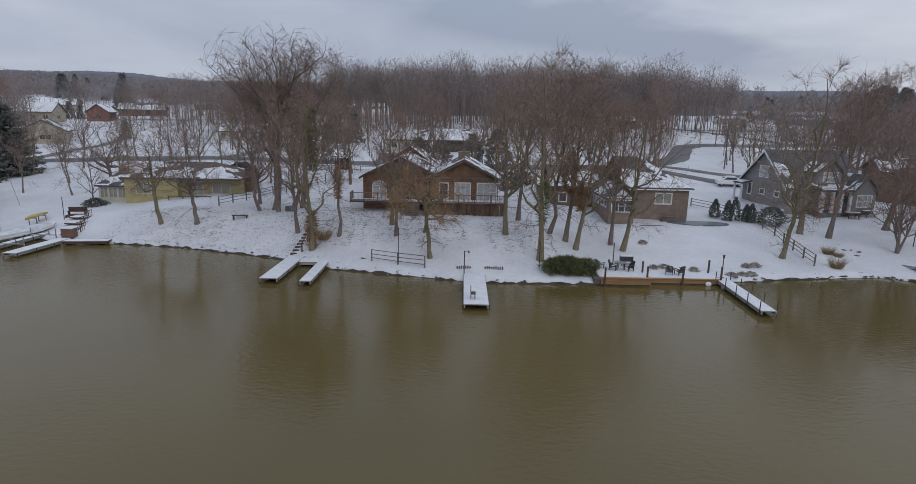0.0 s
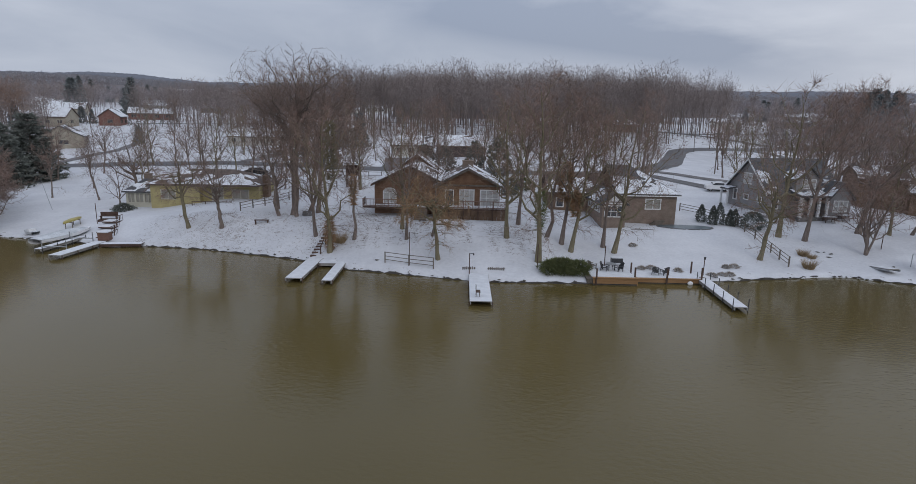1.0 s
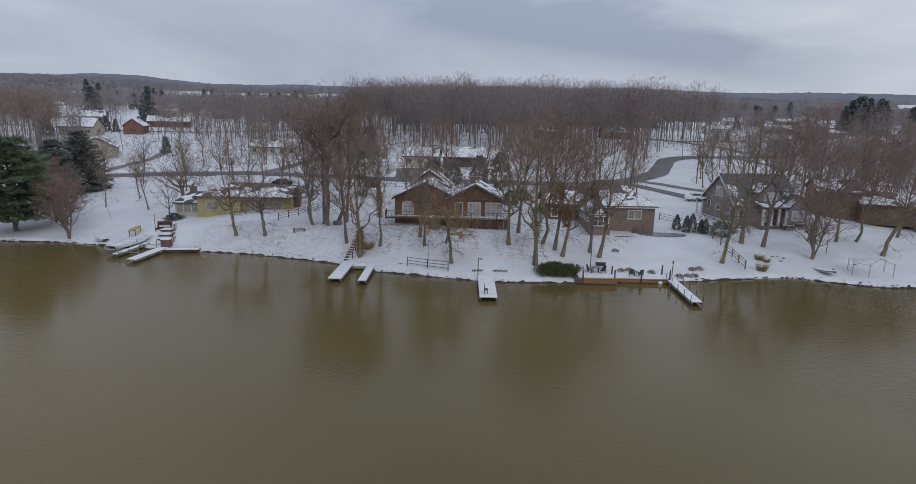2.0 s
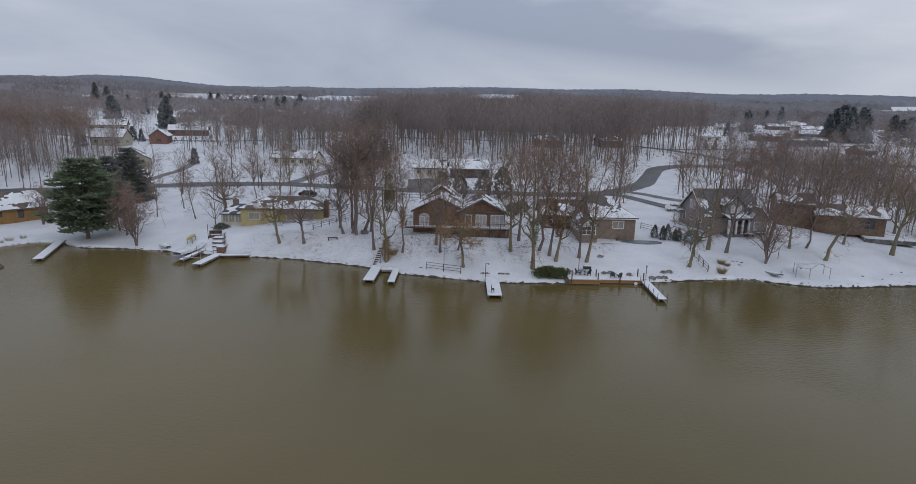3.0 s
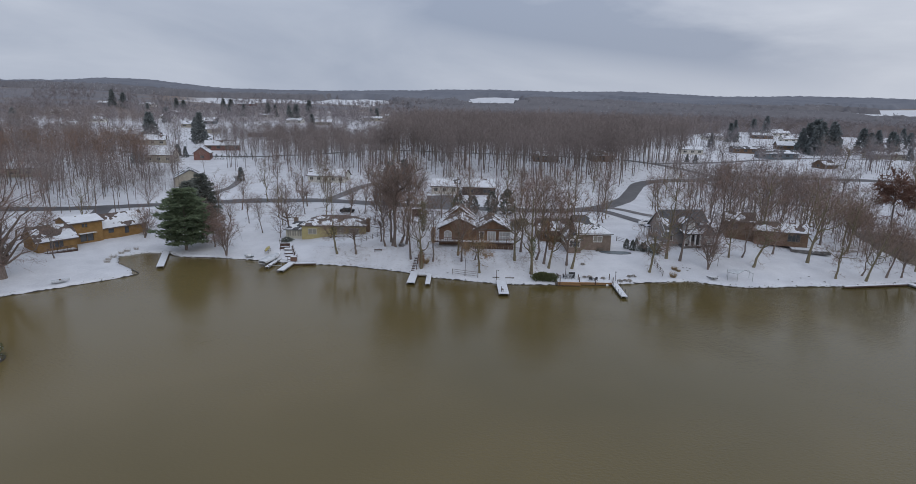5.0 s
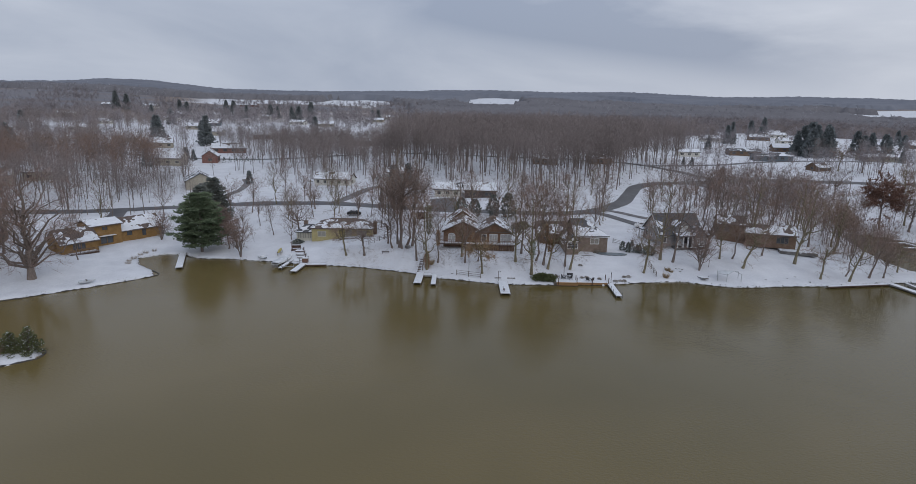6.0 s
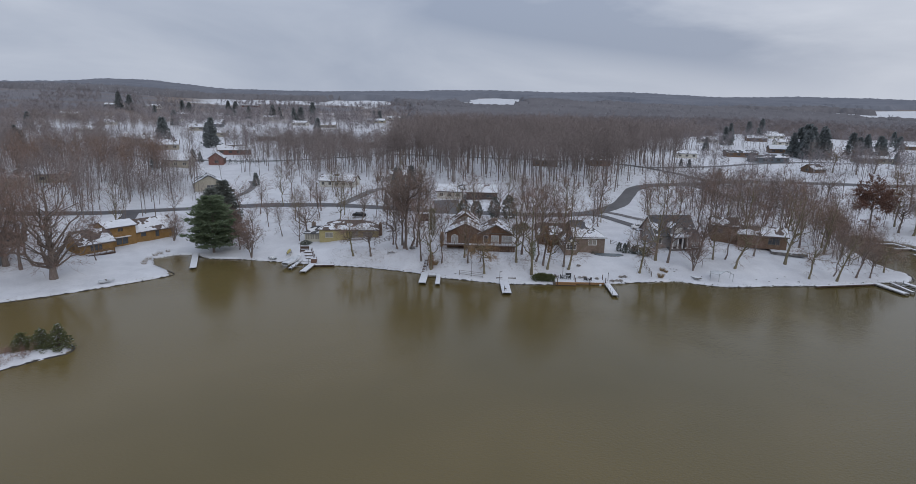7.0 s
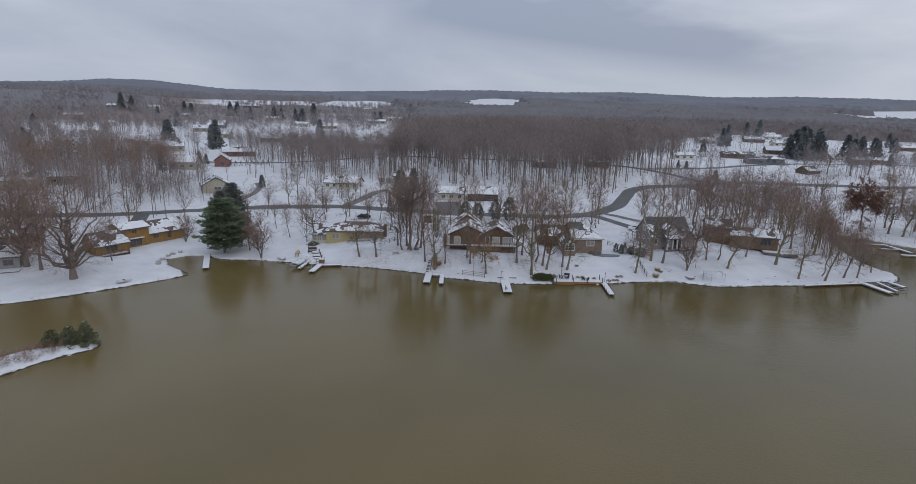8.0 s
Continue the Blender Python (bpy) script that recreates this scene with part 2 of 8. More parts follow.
SIDING_OCHRE = coursed("ochre_siding", (0.24, 0.14, 0.05), (0.33, 0.195, 0.075), 0.2, 0.65, 0.02, 0.7)
SIDING_BROWN = coursed("brown_siding", (0.13, 0.083, 0.054), (0.205, 0.136, 0.092), 0.2, 0.7, 0.02, 0.65)
DARK_CLAD = coursed("dark_cladding", (0.07, 0.055, 0.05), (0.12, 0.095, 0.085), 0.2, 0.7, 0.02, 0.7)
SIDING_BEIGE = coursed("beige_siding", (0.34, 0.31, 0.245), (0.43, 0.395, 0.32), 0.2, 0.65, 0.02, 0.75)
SIDING_RED = coursed("red_brick", (0.185, 0.092, 0.076), (0.255, 0.136, 0.114), 0.15, 0.8, 0.02, 0.75)
SIDING_BLUE = coursed("slate_blue_siding", (0.12, 0.15, 0.17), (0.18, 0.21, 0.235), 0.2, 0.7, 0.02, 0.75)
SIDING_WHITE = coursed("white_siding", (0.55, 0.53, 0.48), (0.66, 0.64, 0.58), 0.2, 0.65, 0.02, 0.8)
SHINGLE = material("dark_shingles", (0.062, 0.062, 0.066), (0.125, 0.124, 0.128), 1.2, 0.85, 12.0, 0.3)
SHINGLE_BROWN = material("brown_shingles", (0.088, 0.068, 0.06), (0.16, 0.124, 0.108), 1.2, 0.85, 12.0, 0.3)
GLASS = material("dark_window_glass", (0.06, 0.065, 0.072), (0.10, 0.105, 0.115), 0.3, 0.08, 2.0, spec=0.6)
CURTAIN = material("lit_curtain_glass", (0.42, 0.42, 0.42), (0.58, 0.57, 0.55), 0.8, 0.15, 4.0, spec=0.6)
BLIND = material("tan_blinds_behind_glass", (0.26, 0.25, 0.22), (0.36, 0.345, 0.31), 0.8, 0.2, 4.0, spec=0.5)
CANOE = material("yellow_canoe_hull", (0.34, 0.28, 0.08), (0.45, 0.38, 0.13), 1.5, 0.4, 9.0)
TARP = material("grey_tarpaulin", (0.38, 0.40, 0.42), (0.62, 0.64, 0.66), 0.9, 0.6, 6.0, 0.3)
POOL_COVER = material("pool_cover", (0.075, 0.10, 0.115), (0.20, 0.235, 0.25), 0.35, 0.3, 3.0)
RUBBER = material("rubber", (0.02, 0.02, 0.02), (0.04, 0.04, 0.04), 2.0, 0.8, 9.0)
PLASTIC_WHITE = material("white_plastic", (0.70, 0.70, 0.70), (0.82, 0.82, 0.82), 2.0, 0.4, 9.0)


def water_material():
    m = bpy.data.materials.new("murky_lake_water")
    m.use_nodes = True
    nt = m.node_tree
    bsdf = nt.nodes["Principled BSDF"]
    co = nt.nodes.new("ShaderNodeTexCoord")
    silt = nt.nodes.new("ShaderNodeTexNoise")
    silt.inputs["Scale"].default_value, silt.inputs["Detail"].default_value = 0.02, 3.0
    nt.links.new(co.outputs["Object"], silt.inputs["Vector"])
    ramp = nt.nodes.new("ShaderNodeValToRGB")
    ramp.color_ramp.elements[0].position, ramp.color_ramp.elements[0].color = 0.3, (0.089, 0.069, 0.023, 1)
    ramp.color_ramp.elements[1].position, ramp.color_ramp.elements[1].color = 0.7, (0.141, 0.106, 0.043, 1)
    # the base colour darkens steadily towards the east
    xyz = nt.nodes.new("ShaderNodeSeparateXYZ")
    nt.links.new(co.outputs["Object"], xyz.inputs[0])
    eastward = nt.nodes.new("ShaderNodeMath")
    eastward.operation = "MULTIPLY_ADD"
    eastward.inputs[1].default_value = -0.0035
    nt.links.new(xyz.outputs["X"], eastward.inputs[0])
    nt.links.new(silt.outputs["Fac"], eastward.inputs[2])
    nt.links.new(eastward.outputs[0], ramp.inputs[0])
    nt.links.new(ramp.outputs[0], bsdf.inputs["Base Color"])
    bsdf.inputs["Roughness"].default_value, bsdf.inputs["IOR"].default_value = 0.10, 1.333
    bsdf.inputs["Specular IOR Level"].default_value = 0.5
    # wind ripples in patches, a finer chop within them
    patch = nt.nodes.new("ShaderNodeTexNoise")
    patch.inputs["Scale"].default_value, patch.inputs["Detail"].default_value = 0.035, 2.0
    nt.links.new(co.outputs["Object"], patch.inputs["Vector"])
    amount = nt.nodes.new("ShaderNodeMapRange")
    amount.inputs["From Min"].default_value, amount.inputs["From Max"].default_value = 0.42, 0.66
    amount.inputs["To Min"].default_value, amount.inputs["To Max"].default_value = 0.25, 1.0
    nt.links.new(patch.outputs["Fac"], amount.inputs["Value"])
    mp = nt.nodes.new("ShaderNodeMapping")
    mp.inputs["Rotation"].default_value = (0, 0, radians(25))
    mp.inputs["Scale"].default_value = (0.8, 1.4, 1.0)
    nt.links.new(co.outputs["Object"], mp.inputs[0])
    chop = nt.nodes.new("ShaderNodeTexNoise")
    chop.inputs["Scale"].default_value, chop.inputs["Detail"].default_value = 2.4, 4.0
    nt.links.new(mp.outputs[0], chop.inputs["Vector"])
    mul = nt.nodes.new("ShaderNodeMath")
    mul.operation = "MULTIPLY"
    nt.links.new(chop.outputs["Fac"], mul.inputs[0])
    nt.links.new(amount.outputs[0], mul.inputs[1])
    b = nt.nodes.new("ShaderNodeBump")
    b.inputs["Strength"].default_value, b.inputs["Distance"].default_value = 0.7, 0.07
    nt.links.new(mul.outputs[0], b.inputs["Height"])
    nt.links.new(b.outputs[0], bsdf.inputs["Normal"])
    return m


WATER = water_material()


def ground_material():
    """Thin snow with leaf litter and grass showing through where the ground's cover is sparse; the barest, far ground
    is tinted haze-grey.
    """
    m = material("snowy_ground", (0.542, 0.548, 0.573), (0.662, 0.668, 0.690), 0.25, 0.7, 3.0, 0.25)
    nt = m.node_tree
    bsdf = nt.nodes["Principled BSDF"]
    snow = bsdf.inputs["Base Color"].links[0].from_socket
    co = nt.nodes.new("ShaderNodeTexCoord")
    bare = nt.nodes.new("ShaderNodeAttribute")
    bare.attribute_name = "bare"
    fleck = nt.nodes.new("ShaderNodeTexNoise")
    fleck.inputs["Scale"].default_value, fleck.inputs["Detail"].default_value, fleck.inputs["Roughness"].default_value = 1.3, 6.0, 0.7
    nt.links.new(co.outputs["Object"], fleck.inputs["Vector"])
    total = nt.nodes.new("ShaderNodeMath")
    total.operation = "ADD"
    nt.links.new(fleck.outputs["Fac"], total.inputs[0])
    nt.links.new(bare.outputs["Fac"], total.inputs[1])
    edge = nt.nodes.new("ShaderNodeMapRange")
    edge.inputs["From Min"].default_value, edge.inputs["From Max"].default_value = 0.70, 0.92
    nt.links.new(total.outputs[0], edge.inputs["Value"])
    soil = nt.nodes.new("ShaderNodeValToRGB")
    soil.color_ramp.elements[0].position, soil.color_ramp.elements[0].color = 0.4, (0.12, 0.09, 0.075, 1)
    soil.color_ramp.elements[1].position, soil.color_ramp.elements[1].color = 0.6, (0.22, 0.17, 0.14, 1)
    nt.links.new(fleck.outputs["Fac"], soil.inputs[0])
    mix = nt.nodes.new("ShaderNodeMix")
    mix.data_type = "RGBA"
    nt.links.new(edge.outputs[0], mix.inputs["Factor"])
    nt.links.new(snow, mix.inputs["A"])
    # haze-grey of the distant woods painted onto the barest, far ground
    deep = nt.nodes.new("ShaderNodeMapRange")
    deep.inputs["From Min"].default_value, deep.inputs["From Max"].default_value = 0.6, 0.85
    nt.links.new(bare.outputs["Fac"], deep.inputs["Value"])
    haze_mix = nt.nodes.new("ShaderNodeMix")
    haze_mix.data_type = "RGBA"
    haze_mix.inputs["B"].default_value = (0.145, 0.142, 0.158, 1)
    nt.links.new(deep.outputs[0], haze_mix.inputs["Factor"])
    nt.links.new(soil.outputs[0], haze_mix.inputs["A"])
    nt.links.new(haze_mix.outputs["Result"], mix.inputs["B"])
    nt.links.new(mix.outputs["Result"], bsdf.inputs["Base Color"])
    return m


GROUND = ground_material()


# ---- the lie of the land ----
SHORE = [(-3000, -300), (-300, -30), (-130, 20), (-98.5, 30.5), (-85, 40.2), (-73.3, 52.4), (-75.7, 56.7), (-81.3, 61.5), (-84.3, 66.8),
         (-80.4, 71.3), (-75.8, 71), (-71, 68), (-60.5, 67.6), (-50, 65.6), (-44.6, 64.5), (-34, 63.5), (-28, 62.1), (-21, 59.9),
         (-18, 58.7), (-12.8, 55.6), (-4.7, 53.7), (0.3, 52.3), (4, 52), (13, 52.2), (17.2, 52.4), (17.7, 53.2), (24.5, 53.9), (33.8, 55.6), (41.5, 57),
         (47, 54.5), (53, 53.3), (63, 54.7), (73, 55.9), (89, 59.3), (98.7, 60.9), (102.2, 64.6), (103.6, 68.4), (102.4, 76),
         (106, 92), (113, 112), (119, 119), (124, 116), (131, 103), (143, 92), (180, 84), (400, 60), (3000, -200)]
ISLAND = [(-83, -12), (-79, -6), (-75.1, 0.3), (-73, 4.5), (-70.7, 7.6), (-69, 9.2), (-67.8, 10.9), (-68.3, 13), (-70.6, 14.2), (-74, 12.8), (-78.5, 9), (-83, 3), (-88, -5), (-92, -14)]


def side(px, py, ring):
    """Signed distance to a closed ring, positive inside."""
    best = np.full(np.shape(px), 1e9)
    inside = np.zeros(np.shape(px), bool)
    for (ax, ay), (bx, by) in zip(ring, ring[1:] + ring[:1]):
        ux, uy = bx - ax, by - ay
        s = np.clip(((px - ax) * ux + (py - ay) * uy) / (ux * ux + uy * uy), 0, 1)
        best = np.minimum(best, np.hypot(px - ax - s * ux, py - ay - s * uy))
        if ay != by:
            cross = ((ay > py) != (by > py)) & (px < ux * (py - ay) / uy + ax)
            inside ^= cross
    return np.where(inside, best, -best)


MAINLAND = SHORE + [(3000, 4600), (-3000, 4600)]


def wobble(x, y):
    return (np.sin(x * 0.9 + 1.3 * np.sin(y * 0.7)) + np.sin(y * 1.1 + 2 * np.sin(x * 0.43)) + np.sin(x * 2.3 + y * 1.9)) / 3


def ground(x, y):
    """Height of the ground: a bank at the water, lawns rising to the road, woods beyond and hills far off."""
    x, y = np.asarray(x, float), np.asarray(y, float)
    d = side(x, y, MAINLAND) + 0.18 * wobble(x, y)
    bank = np.interp(x, [-60, -45, -38, -8, 8, 16], [12, 9, 6.5, 7.5, 9, 12])
    at12 = np.interp(x, [-90, -60, -45, -35, -8, 8, 16, 60, 100], [1.15, 1.25, 1.8, 2.9, 3.0, 2.6, 1.8, 2.1, 0.9])
    at28 = np.interp(x, [-90, -60, -45, -35, -8, 8, 16, 60, 100], [2.3, 2.2, 2.6, 3.7, 4.1, 3.9, 3.4, 3.6, 1.3])
    at55 = np.interp(x, [-90, -45, 0, 60, 120], [3.5, 4.7, 5.5, 5.3, 2.6])
    deep = d + np.clip((d - 40) / 60, 0, 1) * np.maximum(0, y - 62 - d)
    at55 = at55 + np.clip((d - 55) / 75, 0, 1) * (5.6 - at55)
    z = np.where(d < bank, 0.32 + (at12 - 0.32) * (np.clip(d, 0, None) / bank) ** 1.25,
                 np.where(d < 28, at12 + (at28 - at12) * (d - bank) / (28 - bank),
                          np.where(d < 55, at28 + (at55 - at28) * (d - 28) / 27,
                                   at55 + np.interp(deep, [55, 85, 140, 220, 500, 700, 850, 1000, 1100, 1300, 1450, 1600, 2500, 4500], [0, 1.9, 4.9, 8, 16, 24, 36, 50, 56, 65, 75, 75, 45, 20]))))
    far = np.clip((d - 250) / 700, 0, 1)
    z = z + far * (2.5 * np.sin(x / 160 + 0.6) + 2 * np.sin(x / 71 + y / 190))
    z = z + 15 * np.exp(-((x + 860) / 190) ** 2 - ((y - 1500) / 260) ** 2) - 9 * np.clip((-250 - x) / 200, 0, 1) * np.clip((y - 1100) / 200, 0, 1) - 14 * np.clip((-1000 - x) / 250, 0, 1) * np.clip((y - 900) / 300, 0, 1)
    z = z + np.interp(x, [-100, 0, 300, 600, 1200], [0, 1, 5, 5, 0]) * np.clip((y - 1000) / 350, 0, 1)
    z = z + np.clip(d / 10, 0, 1) * 0.10 * wobble(x * 0.35, y * 0.35)
    level = np.clip(1.7 - np.hypot((x - 29.6) / 4.4, (y - 72.0) / 2.7), 0, 0.7) / 0.7
    z = z + level * (2.42 - z)
    z = np.where(d < 0.35, np.maximum(-1.6, 0.32 + (d - 0.35) * 1.4), z)
    isle = side(x, y, ISLAND) + 0.2 * wobble(x, y)
    hump = np.where(isle < 0.4, np.maximum(-1.6, 0.3 + (isle - 0.4) * 1.2), 0.3 + 0.22 * np.minimum(isle - 0.4, 4))
    return np.maximum(z, hump)


def gz(x, y):
    return float(ground(x, y))


# ---- mesh tools ----
def part(name, bm, mat, parent, label=""):
    """Links a bmesh as one mesh object under a thing or under a part."""
    me = bpy.data.meshes.new(name)
    bm.to_mesh(me)
    bm.free()
    me.materials.append(mat)
    ob = new(name, me)
    ob.parent = parent
    return tagged(ob, label)


def thing(name, m, label, category, group="", kind=""):
    ob = new(name)
    ob.matrix_basis = m
    return tagged(ob, label, category, group, kind)


def box(bm, x0, x1, y0, y1, z0, z1):
    v = [bm.verts.new(c) for c in ((x0, y0, z0), (x1, y0, z0), (x1, y1, z0), (x0, y1, z0), (x0, y0, z1), (x1, y0, z1), (x1, y1, z1), (x0, y1, z1))]
    for f in ((0, 3, 2, 1), (4, 5, 6, 7), (0, 1, 5, 4), (1, 2, 6, 5), (2, 3, 7, 6), (3, 0, 4, 7)):
        bm.faces.new([v[i] for i in f])
    return bm


def boxes(*sizes):
    bm = bmesh.new()
    for s in sizes:
        box(bm, *s)
    return bm


def prism(bm, outline, along, a, b):
    """A solid from an outline in the plane across an axis: along 'y' takes (x, z) pairs, along 'x' takes (y, z), along 'z' takes (x, y)."""
    def put(p, s):
        return {"x": (s, p[0], p[1]), "y": (p[0], s, p[1]), "z": (p[0], p[1], s)}[along]
    lo, hi = [bm.verts.new(put(p, a)) for p in outline], [bm.verts.new(put(p, b)) for p in outline]
    bm.faces.new(lo)
    bm.faces.new(hi[::-1])
    for i in range(len(lo)):
        j = (i + 1) % len(lo)
        bm.faces.new((lo[j], lo[i], hi[i], hi[j]))
    bmesh.ops.recalc_face_normals(bm, faces=bm.faces)
    return bm


def rod(bm, p, q, r, sides=6, r2=None):
    """A round bar from p to q, tapered where r2 is given."""
    p, q = Vector(p), Vector(q)
    r2 = r if r2 is None else r2
    turn = (q - p).to_track_quat("Z", "Y").to_matrix()
    lo, hi = [], []
    for k in range(sides):
        a = 2 * math.pi * k / sides
        c = turn @ Vector((math.cos(a), math.sin(a), 0))
        lo.append(bm.verts.new(p + c * r))
        hi.append(bm.verts.new(q + c * r2))
    for k in range(sides):
        j = (k + 1) % sides
        bm.faces.new((lo[k], lo[j], hi[j], hi[k]))
    bm.faces.new(lo[::-1])
    bm.faces.new(hi)
    return bm


def rods(*bars, sides=6):
    bm = bmesh.new()
    for p, q, r in bars:
        rod(bm, p, q, r, sides)
    return bm


class Soup:
    """Vertices and faces gathered with numpy, for branches, leaves and stones by the thousand."""

    def __init__(self):
        self.v, self.f, self.n = [], [], 0

    def add(self, verts, faces):
        self.v.append(np.asarray(verts, float))
        self.f.append(np.asarray(faces, int) + self.n)
        self.n += len(verts)

    def tube(self, pts, radii, sides):
        pts = np.asarray(pts, float)
        k = len(pts)
        t = np.gradient(pts, axis=0)
        t /= np.linalg.norm(t, axis=1, keepdims=True) + 1e-9
        ref = np.where(np.abs(t[:, 2:3]) > 0.9, [[1.0, 0, 0]], [[0, 0, 1.0]])
        a = np.cross(t, ref)
        a /= np.linalg.norm(a, axis=1, keepdims=True) + 1e-9
        b = np.cross(t, a)
        ang = np.arange(sides) * 2 * math.pi / sides
        ring = pts[:, None] + (a[:, None] * np.cos(ang)[None, :, None] + b[:, None] * np.sin(ang)[None, :, None]) * np.asarray(radii)[:, None, None]
        i, j = np.meshgrid(np.arange(k - 1), np.arange(sides), indexing="ij")
        p, q = i * sides + j, i * sides + (j + 1) % sides
        self.add(ring.reshape(-1, 3), np.stack([p, q, q + sides, p + sides], -1).reshape(-1, 4))

    def spikes(self, base, tip, r):
        """Thin three-sided twigs, all at once; faces are stored as quads with a doubled corner left out later."""
        base, tip = np.asarray(base, float), np.asarray(tip, float)
        n = len(base)
        t = tip - base
        t /= np.linalg.norm(t, axis=1, keepdims=True) + 1e-9
        ref = np.where(np.abs(t[:, 2:3]) > 0.9, [[1.0, 0, 0]], [[0, 0, 1.0]])
        a = np.cross(t, ref)
        a /= np.linalg.norm(a, axis=1, keepdims=True) + 1e-9
        b = np.cross(t, a)
        r = np.broadcast_to(np.asarray(r, float), (n,))[:, None]
        v = np.stack([base + a * r, base + (-0.5 * a + 0.87 * b) * r, base + (-0.5 * a - 0.87 * b) * r, tip], 1).reshape(-1, 3)
        o = np.arange(n)[:, None] * 4
        f = np.concatenate([o + [0, 1, 3], o + [1, 2, 3], o + [2, 0, 3]], 1).reshape(-1, 3)
        self.add(v, np.concatenate([f, f[:, 2:]], 1))

    def blades(self, base, tip, r, seed=0):
        """The finest twigs and needles: one slender sliver each, turned at random."""
        base, tip = np.asarray(base, float), np.asarray(tip, float)
        n = len(base)
        a = np.cross(tip - base, np.random.default_rng(seed + n).normal(0, 1, (n, 3)))
        a /= np.linalg.norm(a, axis=1, keepdims=True) + 1e-9
        a = a * np.broadcast_to(np.asarray(r, float), (n,))[:, None]
        f = np.arange(n)[:, None] * 3 + [0, 1, 2, 2]
        self.add(np.stack([base + a, base - a, tip], 1).reshape(-1, 3), f)

    def arrays(self):
        return (np.concatenate(self.v), np.concatenate(self.f)) if self.v else (np.zeros((0, 3)), np.zeros((0, 4), int))


def soup_mesh(name, verts, quads, mat, smooth=False, stems=None):
    """A mesh from arrays; a quad whose last two corners agree is a triangle. The round limbs may have a material of their own."""
    me = bpy.data.meshes.new(name)
    tri = quads[:, 2] == quads[:, 3]
    counts = np.where(tri, 3, 4)
    loops = quads.reshape(-1)[np.stack([~np.zeros(len(quads), bool)] * 3 + [~tri], 1).reshape(-1)]
    me.vertices.add(len(verts))
    me.vertices.foreach_set("co", verts.astype(np.float32).reshape(-1))
    me.loops.add(len(loops))
    me.loops.foreach_set("vertex_index", loops.astype(np.int32))
    me.polygons.add(len(quads))
    starts = np.concatenate([[0], np.cumsum(counts)[:-1]])
    me.polygons.foreach_set("loop_start", starts.astype(np.int32))
    me.polygons.foreach_set("use_smooth", np.full(len(quads), smooth))
    me.materials.append(mat)
    if stems:
        me.materials.append(stems)
        me.polygons.foreach_set("material_index", np.where(tri, 0, 1).astype(np.int32))
    me.update(calc_edges=True)
    me.validate()
    return me


def soup_object(name, soup, mat, parent=None, smooth=False):
    ob = new(name, soup_mesh(name, *soup.arrays(), mat, smooth))
    ob.parent = parent
    return ob


# ---- ground, lake and roads ----
def steps(*runs):
    """Grid lines from runs of (start, end, spacing)."""
    out = []
    for a, b, s in runs:
        out.extend(np.arange(a, b - 1e-6, s))
    return np.array(out + [runs[-1][1]])


gx = steps((-3000, -400, 130), (-400, -130, 9), (-130, -100, 2), (-100, 108, 1.0), (108, 150, 2), (150, 400, 9), (400, 3000, 130))
gy = steps((-700, -20, 40), (-20, 18, 1.6), (18, 76, 0.8), (76, 208, 1.6), (208, 420, 7), (420, 1700, 40), (1700, 4500, 200))
GX, GY = np.meshgrid(gx, gy, indexing="ij")
GZ = ground(GX, GY)
nx, ny = GX.shape
idx = np.arange(nx * ny).reshape(nx, ny)
quads = np.stack([idx[:-1, :-1], idx[1:, :-1], idx[1:, 1:], idx[:-1, 1:]], -1).reshape(-1, 4)
ground_ob = new("ground", soup_mesh("ground", np.stack([GX, GY, GZ], -1).reshape(-1, 3), quads, GROUND, True))
tagged(ground_ob, "snow-covered lakeside ground with leaf litter showing through", "ground", kind="structure")


def fields(x, y):
    """Open snowfields, lawns and streets between the far woods."""
    open_land = np.zeros(np.shape(x), bool)
    for cx, cy, rx, ry in ((-445, 925, 75, 52), (-330, 960, 95, 48), (-200, 985, 70, 90), (52, 1060, 66, 130), (310, 1180, 45, 130), (690, 900, 110, 90), (850, 1000, 170, 110), (430, 548, 24, 60), (190, 405, 40, 45), (235, 445, 40, 36), (280, 492, 35, 36), (215, 295, 75, 45), (-150, 216, 42, 14), (-108, 190, 24, 26), (-88, 150, 20, 18), (-190, 264, 36, 12),
                           (-230, 300, 80, 30), (-60, 390, 30, 90), (300, 380, 60, 90), (310, 270, 70, 50), (150, 270, 60, 40)):
        open_land |= ((x - cx) / rx) ** 2 + ((y - cy) / ry) ** 2 < 1 + 0.55 * wobble(x * 0.035, y * 0.03)
    return open_land


def blob(x, y, cx, cy, rx, ry):
    return np.exp(-(((x - cx) / rx) ** 2 + ((y - cy) / ry) ** 2))


# where leaves and grass show through the snow; far off it also brings in the painted haze-grey
D = side(GX, GY, MAINLAND)
bare = 0.16 * blob(GX, GY, -10, 64, 12, 7) + 0.16 * blob(GX, GY, 6, 61, 5, 6) + 0.17 * blob(GX, GY, -30, 66, 8, 5) + 0.2 * blob(GX, GY, 24, 69.5, 2.6, 1.6) + 0.14 * blob(GX, GY, -158, 152, 34, 28) + 0.08 * blob(GX, GY, -115, 152, 16, 20)
